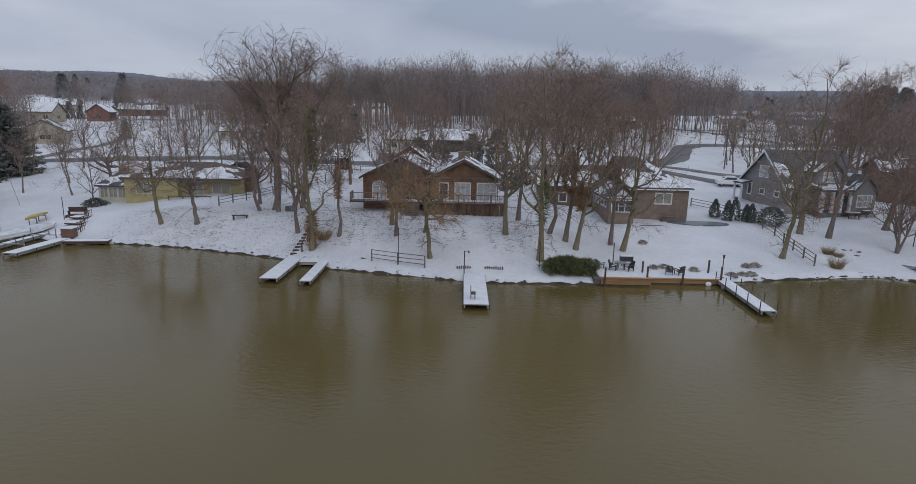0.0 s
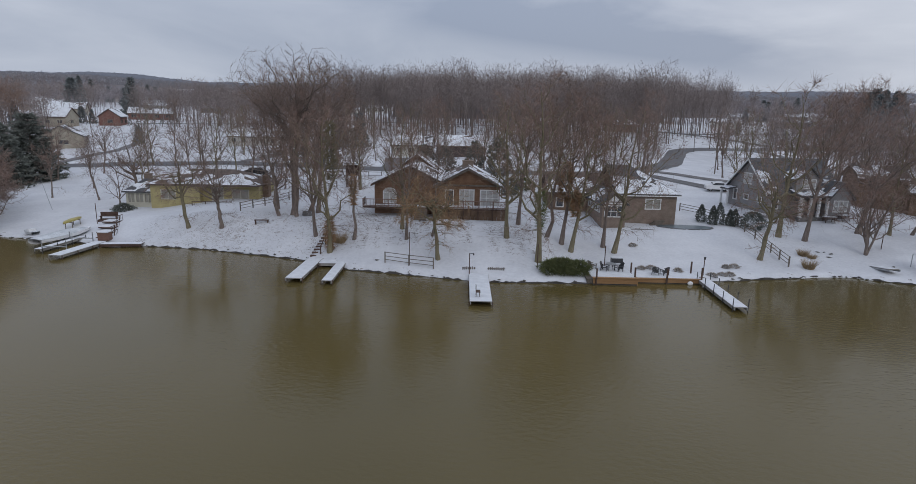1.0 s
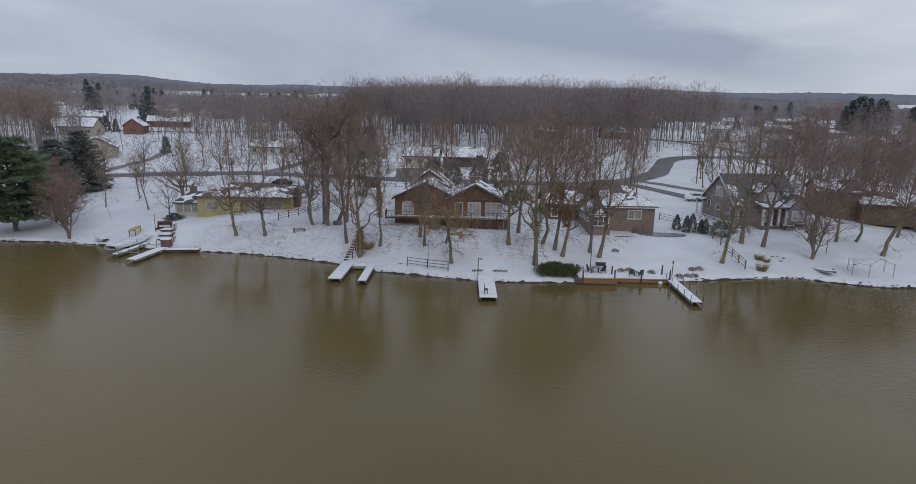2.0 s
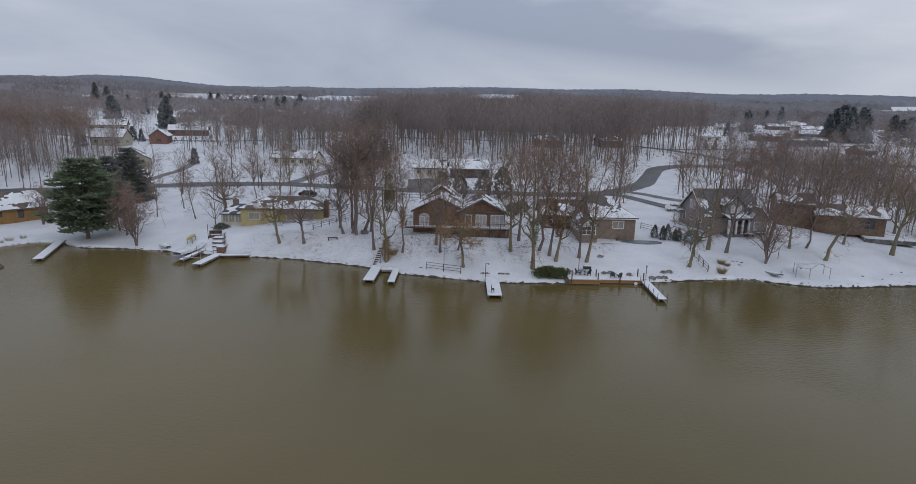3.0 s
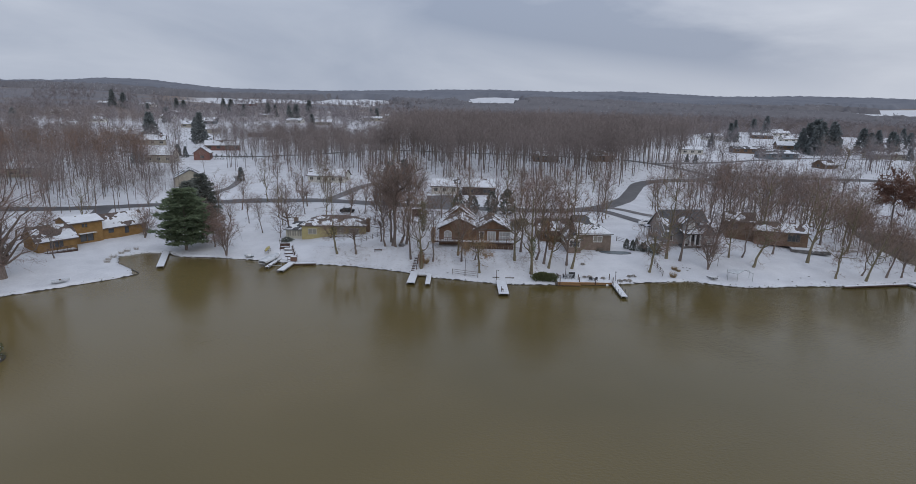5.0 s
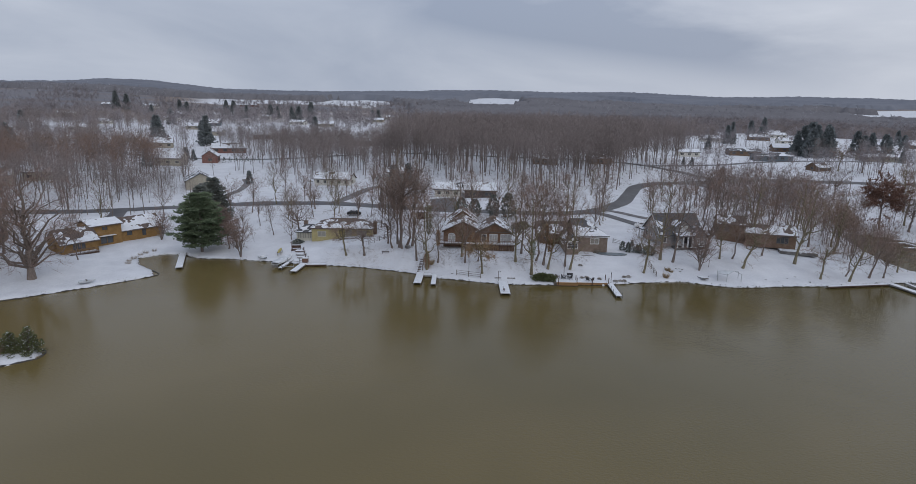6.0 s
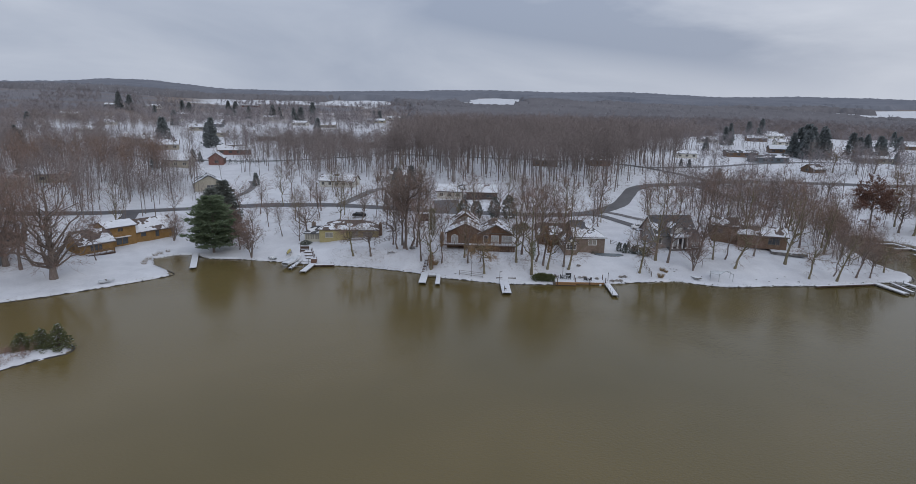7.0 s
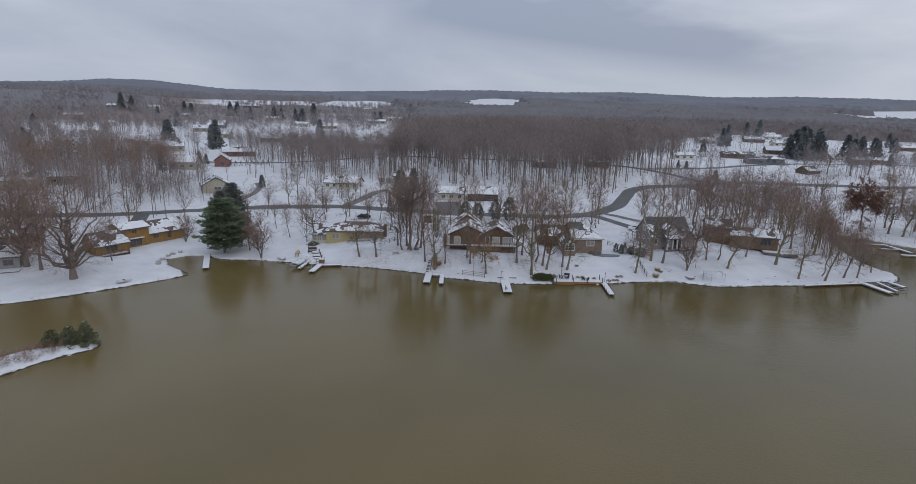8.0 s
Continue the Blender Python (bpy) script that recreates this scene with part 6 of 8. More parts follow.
# the ochre house on the bay: three joined blocks
h = house(-100.0, 63.0, 57, "ochre clapboard house of three joined blocks with brown roofs", 0.15)
front = [(2.4, 5.2, 0.5, 2.2)]
shell(h, 0, 8.0, 0, 7, -1.2, 2.5, SIDING_OCHRE, front=front, left=[(2.2, 3.6, 0.8, 2.0)], gables="x", ridge=5.3)
fill(h, 0, 8.0, 0, 7, front=front, left=[(2.2, 3.6, 0.8, 2.0)], bars=(3, 1), mat=GLASS, trim=SIDING_OCHRE)
gable_roof(h, 0, 8.0, 0, 7, 2.5, 5.3, "x", SHINGLE_BROWN, (0.42, 0.5), 71)
part("deck", boxes((1.0, 7.2, -2.0, -0.05, -0.6, -0.1)), WOOD_DARK, h)
part("deck_snow", boxes((1.1, 7.1, -1.9, -0.1, -0.1, -0.03)), SNOW_DECK, h)
railing(h, (1.1, -1.95), (7.1, -1.95), -0.1)
front = [(2.6, 3.9, 3.6, 4.5), (2.0, 5.0, 0.2, 2.0)]
shell(h, 8.0, 15.2, 3.0, 10.0, -1.0, 5.0, SIDING_OCHRE, front=front, gables="x", ridge=6.0)
fill(h, 8.0, 15.2, 3.0, 10.0, front=front, bars=(2, 1), mat=GLASS, trim=SIDING_OCHRE)
gable_roof(h, 8.0, 15.2, 3.0, 10.0, 5.0, 6.1, "x", SHINGLE_BROWN, (0.97, 0.3), 73)
part("awning", boxes((9.6, 13.4, 1.8, 2.95, 2.25, 2.33)), WHITE, h)
front = [(5.4, 6.5, 0.6, 2.6), (1.5, 2.9, 1.2, 2.3)]
shell(h, 15.2, 26.0, 3.6, 10.4, -1.0, 2.9, SIDING_OCHRE, front=front, gables="x", ridge=5.6)
fill(h, 15.2, 26.0, 3.6, 10.4, front=front, bars=(1, 1), trim=SIDING_OCHRE)
gable_roof(h, 15.2, 26.0, 3.6, 10.4, 2.9, 5.6, "x", SHINGLE_BROWN, (0.62, 0.2), 75)

def plain_house(x, y, spin, w, d, tall, ridge, skin, roof, label, cover=(0.9, 0.9), openings=3, seed=80, name="house"):
    """A simple gabled house farther off, with windows along its front."""
    h = house(x, y, spin, label, 0.0, name)
    gap = w / openings
    front = [(gap * (i + 0.3), gap * (i + 0.7), 1.0, 2.1) for i in range(openings)]
    side_hole = [(d * 0.32, d * 0.56, 1.0, 2.1)]
    shell(h, 0, w, 0, d, -0.8, tall, skin, front=front, left=side_hole, right=side_hole, gables="x", ridge=ridge)
    fill(h, 0, w, 0, d, front=front, left=side_hole, right=side_hole, bars=(2, 1), trim=CREAM if skin in (SIDING_BEIGE, SIDING_WHITE) else WOOD_OLD)
    gable_roof(h, 0, w, 0, d, tall, ridge, "x", roof, cover, seed)
    return h


plain_house(-64.5, 155.5, -6, 14.0, 8, 2.8, 4.9, SIDING_WHITE, SHINGLE_BROWN, "long pale ranch house with a snowy roof", (0.92, 0.9), 5, 101)
h = plain_house(-17.0, 135, -4, 9, 8, 2.9, 4.9, SIDING_WHITE, SHINGLE, "low garage with three white doors and snowy roof", (0.92, 0.9), 3, 103, "garage")
plain_house(-6.5, 133, -3, 11, 8, 3.0, 5.2, DARK_CLAD, SHINGLE_BROWN, "low dark house with a snow-covered roof beside a forecourt", (0.96, 0.9), 2, 105)
plain_house(-38.0, 169, -5, 6.5, 6, 3.0, 4.6, SIDING_WHITE, SHINGLE, "small white outbuilding with a snowy roof", (0.9, 0.9), 2, 107)
plain_house(-99.8, 148.3, 118, 12, 10, 3.2, 5.8, SIDING_BEIGE, SHINGLE, "beige gabled house with a blue-grey roof", (0.6, 0.6), 3, 109)
plain_house(-120.8, 201.0, 105, 9, 6.6, 3.4, 5.8, SIDING_RED, SHINGLE, "small red brick gabled building with snowy roof", (0.9, 0.9), 2, 111)
plain_house(-139.0, 238, 20, 17, 8, 2.8, 5.0, SIDING_RED, SHINGLE_BROWN, "long red brick ranch house under snow", (0.85, 0.9), 4, 113)
plain_house(-184.0, 249.5, 24, 17, 9, 3.0, 5.6, SIDING_BEIGE, SHINGLE_BROWN, "long pale ranch house with a snowy roof and porch", (0.92, 0.9), 4, 115)
plain_house(-143.0, 187.5, 6, 11.5, 8, 3.4, 6.2, SIDING_BEIGE, SHINGLE_BROWN, "pale house with a dark raised porch and snowy roof", (0.95, 0.9), 3, 117)
plain_house(-222.0, 288, 14, 14, 9, 3.0, 5.6, SIDING_BEIGE, SHINGLE, "pale house with a snowy roof among bare trees", (0.95, 0.9), 4, 119)
plain_house(-172.0, 125, 28, 11, 9, 3.6, 6.4, SIDING_BEIGE, SHINGLE, "beige gabled house behind bare trees", (0.6, 0.6), 3, 121)
plain_house(-166.0, 140, 30, 13, 8, 3.2, 4.8, SIDING_BEIGE, SHINGLE_BROWN, "tan house with a snow-covered roof", (0.95, 0.9), 3, 123)
h = plain_house(-121.0, 44.6, 24, 13, 8, 3.0, 4.8, SIDING_GREY, SHINGLE, "grey lakeside house with a snowy roof behind large bare trees", (0.88, 0.8), 3, 125)
part("deck", boxes((7.5, 13.4, -3.2, -0.05, -0.5, 0.1)), WOOD_OLD, h)
part("deck_snow", boxes((7.6, 13.3, -3.1, -0.1, 0.1, 0.18)), SNOW_DECK, h)
plain_house(-129.0, 60, 28, 14, 8, 3.4, 5.4, SIDING_BROWN, SHINGLE_BROWN, "taupe house with a brown roof behind large bare trees", (0.45, 0.6), 3, 145)
plain_house(156, 288, -8, 18, 9, 2.9, 4.2, SIDING_BROWN, SHINGLE, "long low dark house on a snowy rise", (0.3, 0.6), 4, 127)
plain_house(157, 260, -10, 10, 8, 3.0, 4.2, SIDING_BLUE, SHINGLE, "slate-blue garage with a dark roof", (0.25, 0.6), 2, 129)
plain_house(168, 262, -10, 11, 8, 3.0, 4.4, SIDING_BLUE, SHINGLE, "slate-blue house with a low dark roof", (0.4, 0.6), 3, 131)
plain_house(120, 275, -5, 12, 8, 2.9, 4.4, SIDING_WHITE, SHINGLE, "pale house with a snow-covered roof", (0.92, 0.9), 3, 133)
plain_house(170, 222, 20, 9, 7, 2.2, 4.4, SIDING_BROWN, SHINGLE_BROWN, "brown house with a steep snow-streaked roof", (0.5, 0.5), 3, 135)
plain_house(225, 270, -5, 20, 8, 2.8, 4.2, SIDING_BEIGE, SHINGLE, "long pale building with a snowy roof", (0.92, 0.9), 5, 137)
plain_house(28, 222, -6, 12, 9, 3.2, 5.4, SIDING_BROWN, SHINGLE_BROWN, "brown house deep in the bare grove", (0.35, 0.5), 3, 139)
plain_house(58, 228, 5, 11, 9, 3.2, 5.2, SIDING_BROWN, SHINGLE_BROWN, "dark house deep in the bare grove", (0.35, 0.5), 3, 141)
plain_house(-84, 296, 0, 24, 12, 3.4, 7.6, SIDING_BROWN, SHINGLE_BROWN, "long brown house with a broad snowy roof", (0.93, 0.6), 4, 143)


VILLAGE = [(-265, 514, 10, 16, SIDING_BLUE), (-495, 725, 5, 18, SIDING_BLUE), (-455, 750, -5, 22, SIDING_WHITE), (-76, 364, 20, 13, SIDING_WHITE), (-70, 412, -10, 16, SIDING_WHITE), (-145, 490, 8, 15, SIDING_BEIGE),
           (-115, 585, 0, 20, SIDING_BEIGE), (-100, 648, 5, 18, SIDING_WHITE), (-53, 700, 10, 16, SIDING_BROWN), (-182, 522, -6, 16, SIDING_WHITE), (77, 655, 0, 18, SIDING_BROWN), (-358, 860, 0, 26, SIDING_RED), (-335, 447, 12, 16, SIDING_WHITE),
           (-362, 640, 0, 20, SIDING_BROWN), (-235, 413, 16, 17, SIDING_BEIGE), (-246, 628, -8, 18, SIDING_WHITE), (-150, 330, 14, 15, SIDING_BROWN), (-290, 350, 10, 15, SIDING_WHITE), (-196, 352, 6, 15, SIDING_BEIGE), (-430, 540, 12, 18, SIDING_WHITE),
           (186, 405, -8, 15, SIDING_WHITE), (238, 432, -12, 16, SIDING_BROWN), (280, 495, -4, 18, SIDING_WHITE), (242, 392, -8, 15, SIDING_WHITE), (214, 330, -14, 17, SIDING_BROWN), (262, 262, -10, 14, SIDING_BEIGE), (288, 300, -16, 15, SIDING_WHITE), (330, 372, -10, 16, SIDING_BROWN), (132, 420, 0, 14, SIDING_BEIGE),
           (-208, 276, 14, 14, SIDING_BEIGE), (-192, 280, 14, 7, SIDING_RED), (-248, 470, 6, 16, SIDING_BLUE), (200, 322, -14, 14, SIDING_BROWN), (274, 470, -6, 16, SIDING_WHITE), (220, 452, -8, 15, SIDING_BROWN), (426, 540, -10, 16, SIDING_WHITE), (598, 780, -8, 18, SIDING_BEIGE), (-322, 548, 10, 15, SIDING_WHITE)]
for i, (x, y, spin, w, skin) in enumerate(VILLAGE):
    plain_house(x, y, spin, w, 9, 3.0, 4.9 + 0.25 * (i % 3), skin, (SHINGLE, SHINGLE_BROWN)[i % 2], ("distant village house with a snow-covered roof", "distant low house under snow among bare trees")[i % 2], (0.93 - 0.12 * (i % 4 == 3), 0.9), 3, 201 + 2 * i)

# ---- far woods and hills ----
def in_view(x, y, slack=60):
    return np.abs(x + 4) < (y + 80) * 0.86 + slack


def far_wood(x, y):
    return ~fields(x, y) & in_view(x, y) & (wobble(x * 0.02, y * 0.03) > -0.62)


def mid_wood(x, y):
    return far_wood(x, y) & (x > -52 + 0.1 * (y - 300) + 20 * wobble(x * 0.03, y * 0.02)) & ((x < 112) | (y > 480 + 20 * wobble(x * 0.03, y * 0.02)))


woods("woods", scatter(41, 3600, -560, 560, 330, 640, lambda x, y: far_wood(x, y) & ((x > -60) & ((x < 112) | (y > 470)) | (wobble(x * 0.09, y * 0.07) > 0.0))), WOODS_MID_HAZED, "bare woodland and village trees beyond the grove", 51, (12, 17), 50, 0.13, far=True)
woods("woods", scatter(48, 1500, -60, 420, 335, 640, mid_wood), WOODS_MID_HAZED, "closed bare woodland behind the grove", 57, (12, 16), 50, 0.15, far=True)
woods("woods", scatter(42, 2300, -360, 340, 195, 335, lambda x, y: in_view(x, y) & ~fields(x, y) & (((x < -58) & (wobble(x * 0.11, y * 0.09) > -0.25)) | (x > 110)) & off_road(x, y)), WOODS_MID_HAZED, "scattered bare trees between village houses", 52, (10, 15), 72, 0.085, far=True)
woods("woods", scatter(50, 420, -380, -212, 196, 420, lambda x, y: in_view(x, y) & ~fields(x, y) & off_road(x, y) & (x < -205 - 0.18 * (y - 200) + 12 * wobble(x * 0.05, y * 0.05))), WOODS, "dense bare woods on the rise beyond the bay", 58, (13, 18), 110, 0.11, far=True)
woods("woods", scatter(51, 190, 116, 330, 300, 475, lambda x, y: in_view(x, y) & (np.hypot(x - 212, y - 295) > 22)), WOODS_MID_HAZED, "sparse bare trees on snowy lots across the channel", 59, (11, 15.5), 80, 0.10, far=True)
woods("woods", scatter(43, 3200, -1000, 1000, 620, 1060, far_wood), WOODS_FAR_HAZED, "distant bare woodland, air haze put into its grey colour", 53, (10.5, 13.5), 30, 0.28, far=True)
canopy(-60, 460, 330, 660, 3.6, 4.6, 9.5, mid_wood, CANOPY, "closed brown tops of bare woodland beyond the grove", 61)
canopy(-1100, 1150, 640, 1060, 5.0, 7.5, 10.5, lambda x, y: far_wood(x, y) & ((x > -70 + 30 * wobble(x * 0.02, y * 0.02)) | (y > 960)), CANOPY_FAR_HAZED, "closed tops of distant bare woodland", 62, 0.34)
woods("woods", scatter(49, 2600, -640, -56, 380, 900, lambda x, y: far_wood(x, y) & (wobble(x * 0.045, y * 0.035) > -0.15)), WOODS_MID_HAZED, "clumps of bare trees between snowy village lots", 64, (10, 14.5), 58, 0.26, far=True)
canopy(-1750, 1750, 1010, 1720, 8.0, 12.0, 13.0, lambda x, y: in_view(x, y, 120) & ~fields(x, y), HILL_HAZED, "wooded hills along the horizon", 63, 0.22)

# ---- evergreens and shrubs ----
def evergreen(seed, h, r, clumps, shape, spray=0.55, thick=0.07, bottom=0.05, sag=0.1, fan=6):
    """Foliage of an evergreen as sprays of needles set on an uneven outline; shape gives the radius by height."""
    rng = np.random.default_rng(seed)
    f = bottom + (1 - bottom) * rng.uniform(0, 1, clumps) ** 0.9
    az = rng.uniform(0, 2 * math.pi, clumps)
    lobes = 1 + 0.22 * np.sin(3 * az + 9 * f) + 0.16 * np.sin(5 * az - 17 * f)
    rad = r * np.array([shape(v) for v in f]) * lobes * rng.uniform(0.35, 1.0, clumps) ** 0.5
    c = np.column_stack([np.cos(az) * rad, np.sin(az) * rad, f * h - sag * rad])
    out = np.column_stack([np.cos(az), np.sin(az), np.full(clumps, 0.25)])
    base = np.repeat(c, fan, 0)
    e = np.repeat(out, fan, 0) + rng.normal(0, 0.55, (clumps * fan, 3))
    e /= np.linalg.norm(e, axis=1, keepdims=True)
    s = Soup()
    s.blades(base, base + e * spray * rng.uniform(0.5, 1.2, (clumps * fan, 1)), thick * 1.25, seed)
    return s, c


def stem(h, r):
    s = Soup()
    s.tube(np.array([[0, 0, -0.1], [0.05, 0, h * 0.5], [0, 0.05, h * 0.95]]), [r, r * 0.6, 0.03], 7)
    return s


def snow_on_boughs(seed, c, share, size):
    """Small pads of snow lying on the sprays."""
    rng = np.random.default_rng(seed)
    p = c[rng.uniform(0, 1, len(c)) < share]
    s = Soup()
    e = rng.normal(0, 1, (len(p), 3)) * [1, 1, 0.12]
    e /= np.linalg.norm(e, axis=1, keepdims=True)
    s.spikes(p + [0, 0, 0.06], p + e * size + [0, 0, 0.05], size * 0.3)
    return s


def cone_shape(v):
    return max(0.04, 1.03 - v) ** 0.85


def egg_shape(v):
    return max(0.05, math.sin(math.pi * min(0.98, 0.12 + 0.86 * v))) ** 0.7


def column_shape(v):
    return min(1.0, 0.62 + 1.6 * v) * max(0.05, 1.02 - v ** 2.2)


def full_shape(v):
    return max(0.05, 1.03 - v) ** 0.55


def pine_shape(v):
    return max(0.16, 1.0 - ((v - 0.36) / 0.72) ** 2) * (0.86 + 0.14 * math.sin(v * 30))


def conifer(name, x, y, h, r, clumps, shape, mat, label, category, seed, snow=0.0, spray=0.55, thick=0.07, bottom=0.05, trunk=0.0, group="", fan=6):
    ob = thing(name, pose(x, y, gz(x, y) - 0.05, 0, 0, seed * 47), label, category, group)
    s, c = evergreen(seed, h, r, clumps, shape, spray, thick, bottom, fan=fan)
    soup_object("foliage", s, mat, ob)
    if trunk:
        soup_object("trunk", stem(h, trunk), BARK, ob, True)
    if snow:
        tagged(soup_object("snow_pads", snow_on_boughs(seed, c, snow, spray * 0.5), SNOW, ob), kind="stuff")
    return ob


def layered_conifer(name, x, y, h, r, whorls, arms, mat, label, category, seed, shape, sag, spray, thick, trunk, snow, low):
    """An evergreen whose needles sit on boughs in whorls, with gaps of sky between the layers."""
    rng = np.random.default_rng(seed)
    ob = thing(name, pose(x, y, gz(x, y) - 0.05), label, category)
    wood, c, ways = Soup(), [], []
    for i in range(whorls):
        f = low + (1 - low) * (i + rng.uniform(-0.25, 0.25)) / whorls
        for k in range(arms):
            az = 2 * math.pi * k / arms + i * 0.9 + rng.uniform(-0.3, 0.3)
            reach = r * shape(f) * rng.uniform(0.7, 1.12)
            p0 = np.array([0, 0, f * h])
            tip = np.array([math.cos(az) * reach, math.sin(az) * reach, f * h + reach * (0.16 - sag) + rng.normal(0, 0.1)])
            mid = (p0 + tip) / 2 + [0, 0, -0.05 * reach * (1 if sag > 0.1 else -1)]
            wood.tube(np.array([p0, mid, tip]), [0.07, 0.05, 0.02], 3)
            n = max(5, int(reach * 9))
            w = rng.uniform(0.22, 1.0, n)[:, None]
            q = np.where(w < 0.5, p0 + (mid - p0) * w * 2, mid + (tip - mid) * (w - 0.5) * 2)
            across = np.array([-math.sin(az), math.cos(az), 0])
            q = q + across * rng.normal(0, 0.16, (n, 1)) * reach * (0.4 + w * 0.4) + rng.normal(0, 0.12, (n, 3))
            c.append(q)
            ways.append(np.tile([math.cos(az), math.sin(az), 0.35 - sag], (n, 1)))
    c, ways = np.concatenate(c), np.concatenate(ways)
    fan = 8
    e = np.repeat(ways, fan, 0) + rng.normal(0, 0.6, (len(c) * fan, 3)) * [1, 1, 0.55]
    e /= np.linalg.norm(e, axis=1, keepdims=True)
    base = np.repeat(c, fan, 0)
    s = Soup()
    s.blades(base, base + e * spray * rng.uniform(0.5, 1.15, (len(base), 1)), thick * 1.25, seed)
    soup_object("foliage", s, mat, ob)
    tagged(soup_object("boughs", wood, BARK, ob, True), kind="stuff")
    soup_object("trunk", stem(h, trunk), BARK, ob, True)
    if snow:
        tagged(soup_object("snow_pads", snow_on_boughs(seed, c, snow, spray * 0.5), SNOW, ob), kind="stuff")
    return ob


layered_conifer("pine_tree", -71.9, 72.8, 15.0, 6.9, 17, 8, NEEDLE, "broad white pine with layered green boughs at the shore", "pine tree", 3, pine_shape, 0.0, 0.8, 0.075, 0.36, 0.01, 0.12)
for i, (x, y, h_, r_) in enumerate(((-83.2, 99.0, 11.6, 5.2), (-82.4, 106.0, 13.0, 5.4))):
    layered_conifer("spruce_tree", x, y, h_, r_, 19, 10, NEEDLE_DARK, "full dark spruce lightly dusted with snow", "spruce tree", 5 + i, full_shape, 0.2, 0.7, 0.07, 0.28, 0.06, 0.03)
for x, y, size, spin in ((-66.2, 75.4, 0.92, 60), (-69.4, 78.6, 1.05, 10), (-73.0, 82.0, 1.05, 200)):
    plant("thicket", x, y, size, spin)
for i, (x, y, h_, r_, label_) in enumerate(((-70.0, 12.0, 3.7, 2.2, "snow-dusted young spruce on the tip of an island"), (-72.2, 11.2, 3.1, 2.1, "snow-dusted young spruce between two others"), (-74.6, 10.4, 2.9, 2.2, "squat green spruce beside island brush"))):
    ob_ = layered_conifer("spruce_tree", x, y, h_, r_, 11, 8, SHRUB, label_, "spruce tree", 71 + i, cone_shape, 0.25, 0.36, 0.035, 0.09, (0.42, 0.34, 0.22)[i], 0.05)
    tagged(ob_, label_, "spruce tree", "spruces on the island")
for i, (x, y, h_, r_) in enumerate(((33.1, 75.6, 2.4, 0.66), (34.2, 74.3, 2.6, 0.66), (35.0, 74.2, 3.0, 0.76), (36.3, 73.8, 2.2, 0.56), (36.9, 73.7, 2.4, 0.62))):
    conifer("arborvitae", x, y, h_, r_, 520, column_shape, NEEDLE_DARK, "clipped dark green arborvitae with snow on its sprays", "shrub", 20 + i, 0.01, 0.2, 0.035, 0.03, 0, "arborvitae along the fence")
conifer("round_shrub", 39.0, 72.8, 2.3, 1.7, 1500, egg_shape, NEEDLE_DARK, "large rounded yew shrub turning brown on top", "shrub", 31, 0.03, 0.2, 0.026, 0.03)
for i in range(5):
    conifer("juniper", 8.9 + i * 0.78, 54.0 + 0.25 * (i % 2), 1.35 + 0.15 * (i % 3), 1.0, 700, egg_shape, SHRUB, "spreading green juniper above the stone bank", "shrub", 41 + i, 0.06, 0.42, 0.015, 0.02, 0, "junipers on the bank")
for i, (x, y, h_, r_, mat) in enumerate(((-7.6, 104.5, 6.0, 1.9, NEEDLE_DARK), (-3.6, 104.0, 5.6, 1.8, NEEDLE_DARK), (2.0, 105.5, 6.4, 1.7, NEEDLE_DARK), (6.4, 104.0, 7.4, 2.1, NEEDLE_DARK), (-1.0, 90, 2.4, 1.5, NEEDLE_DARK), (7.2, 87, 2.6, 1.5, NEEDLE_DARK),
                                       (9.8, 92, 2.0, 1.6, SHRUB), (-49.5, 90.5, 2.0, 0.8, NEEDLE_DARK), (-47.5, 92, 2.2, 0.8, NEEDLE_DARK), (-45.8, 93, 2.0, 0.8, NEEDLE_DARK), (-49.8, 79.0, 1.1, 1.4, NEEDLE_DARK))):
    conifer("cedar_shrub", x, y, h_, r_, 520, egg_shape, mat, "dark evergreen shrub lightly dusted with snow", "shrub", 61 + i, 0.05, 0.22 + 0.05 * h_, 0.035 + 0.008 * h_, 0.03)
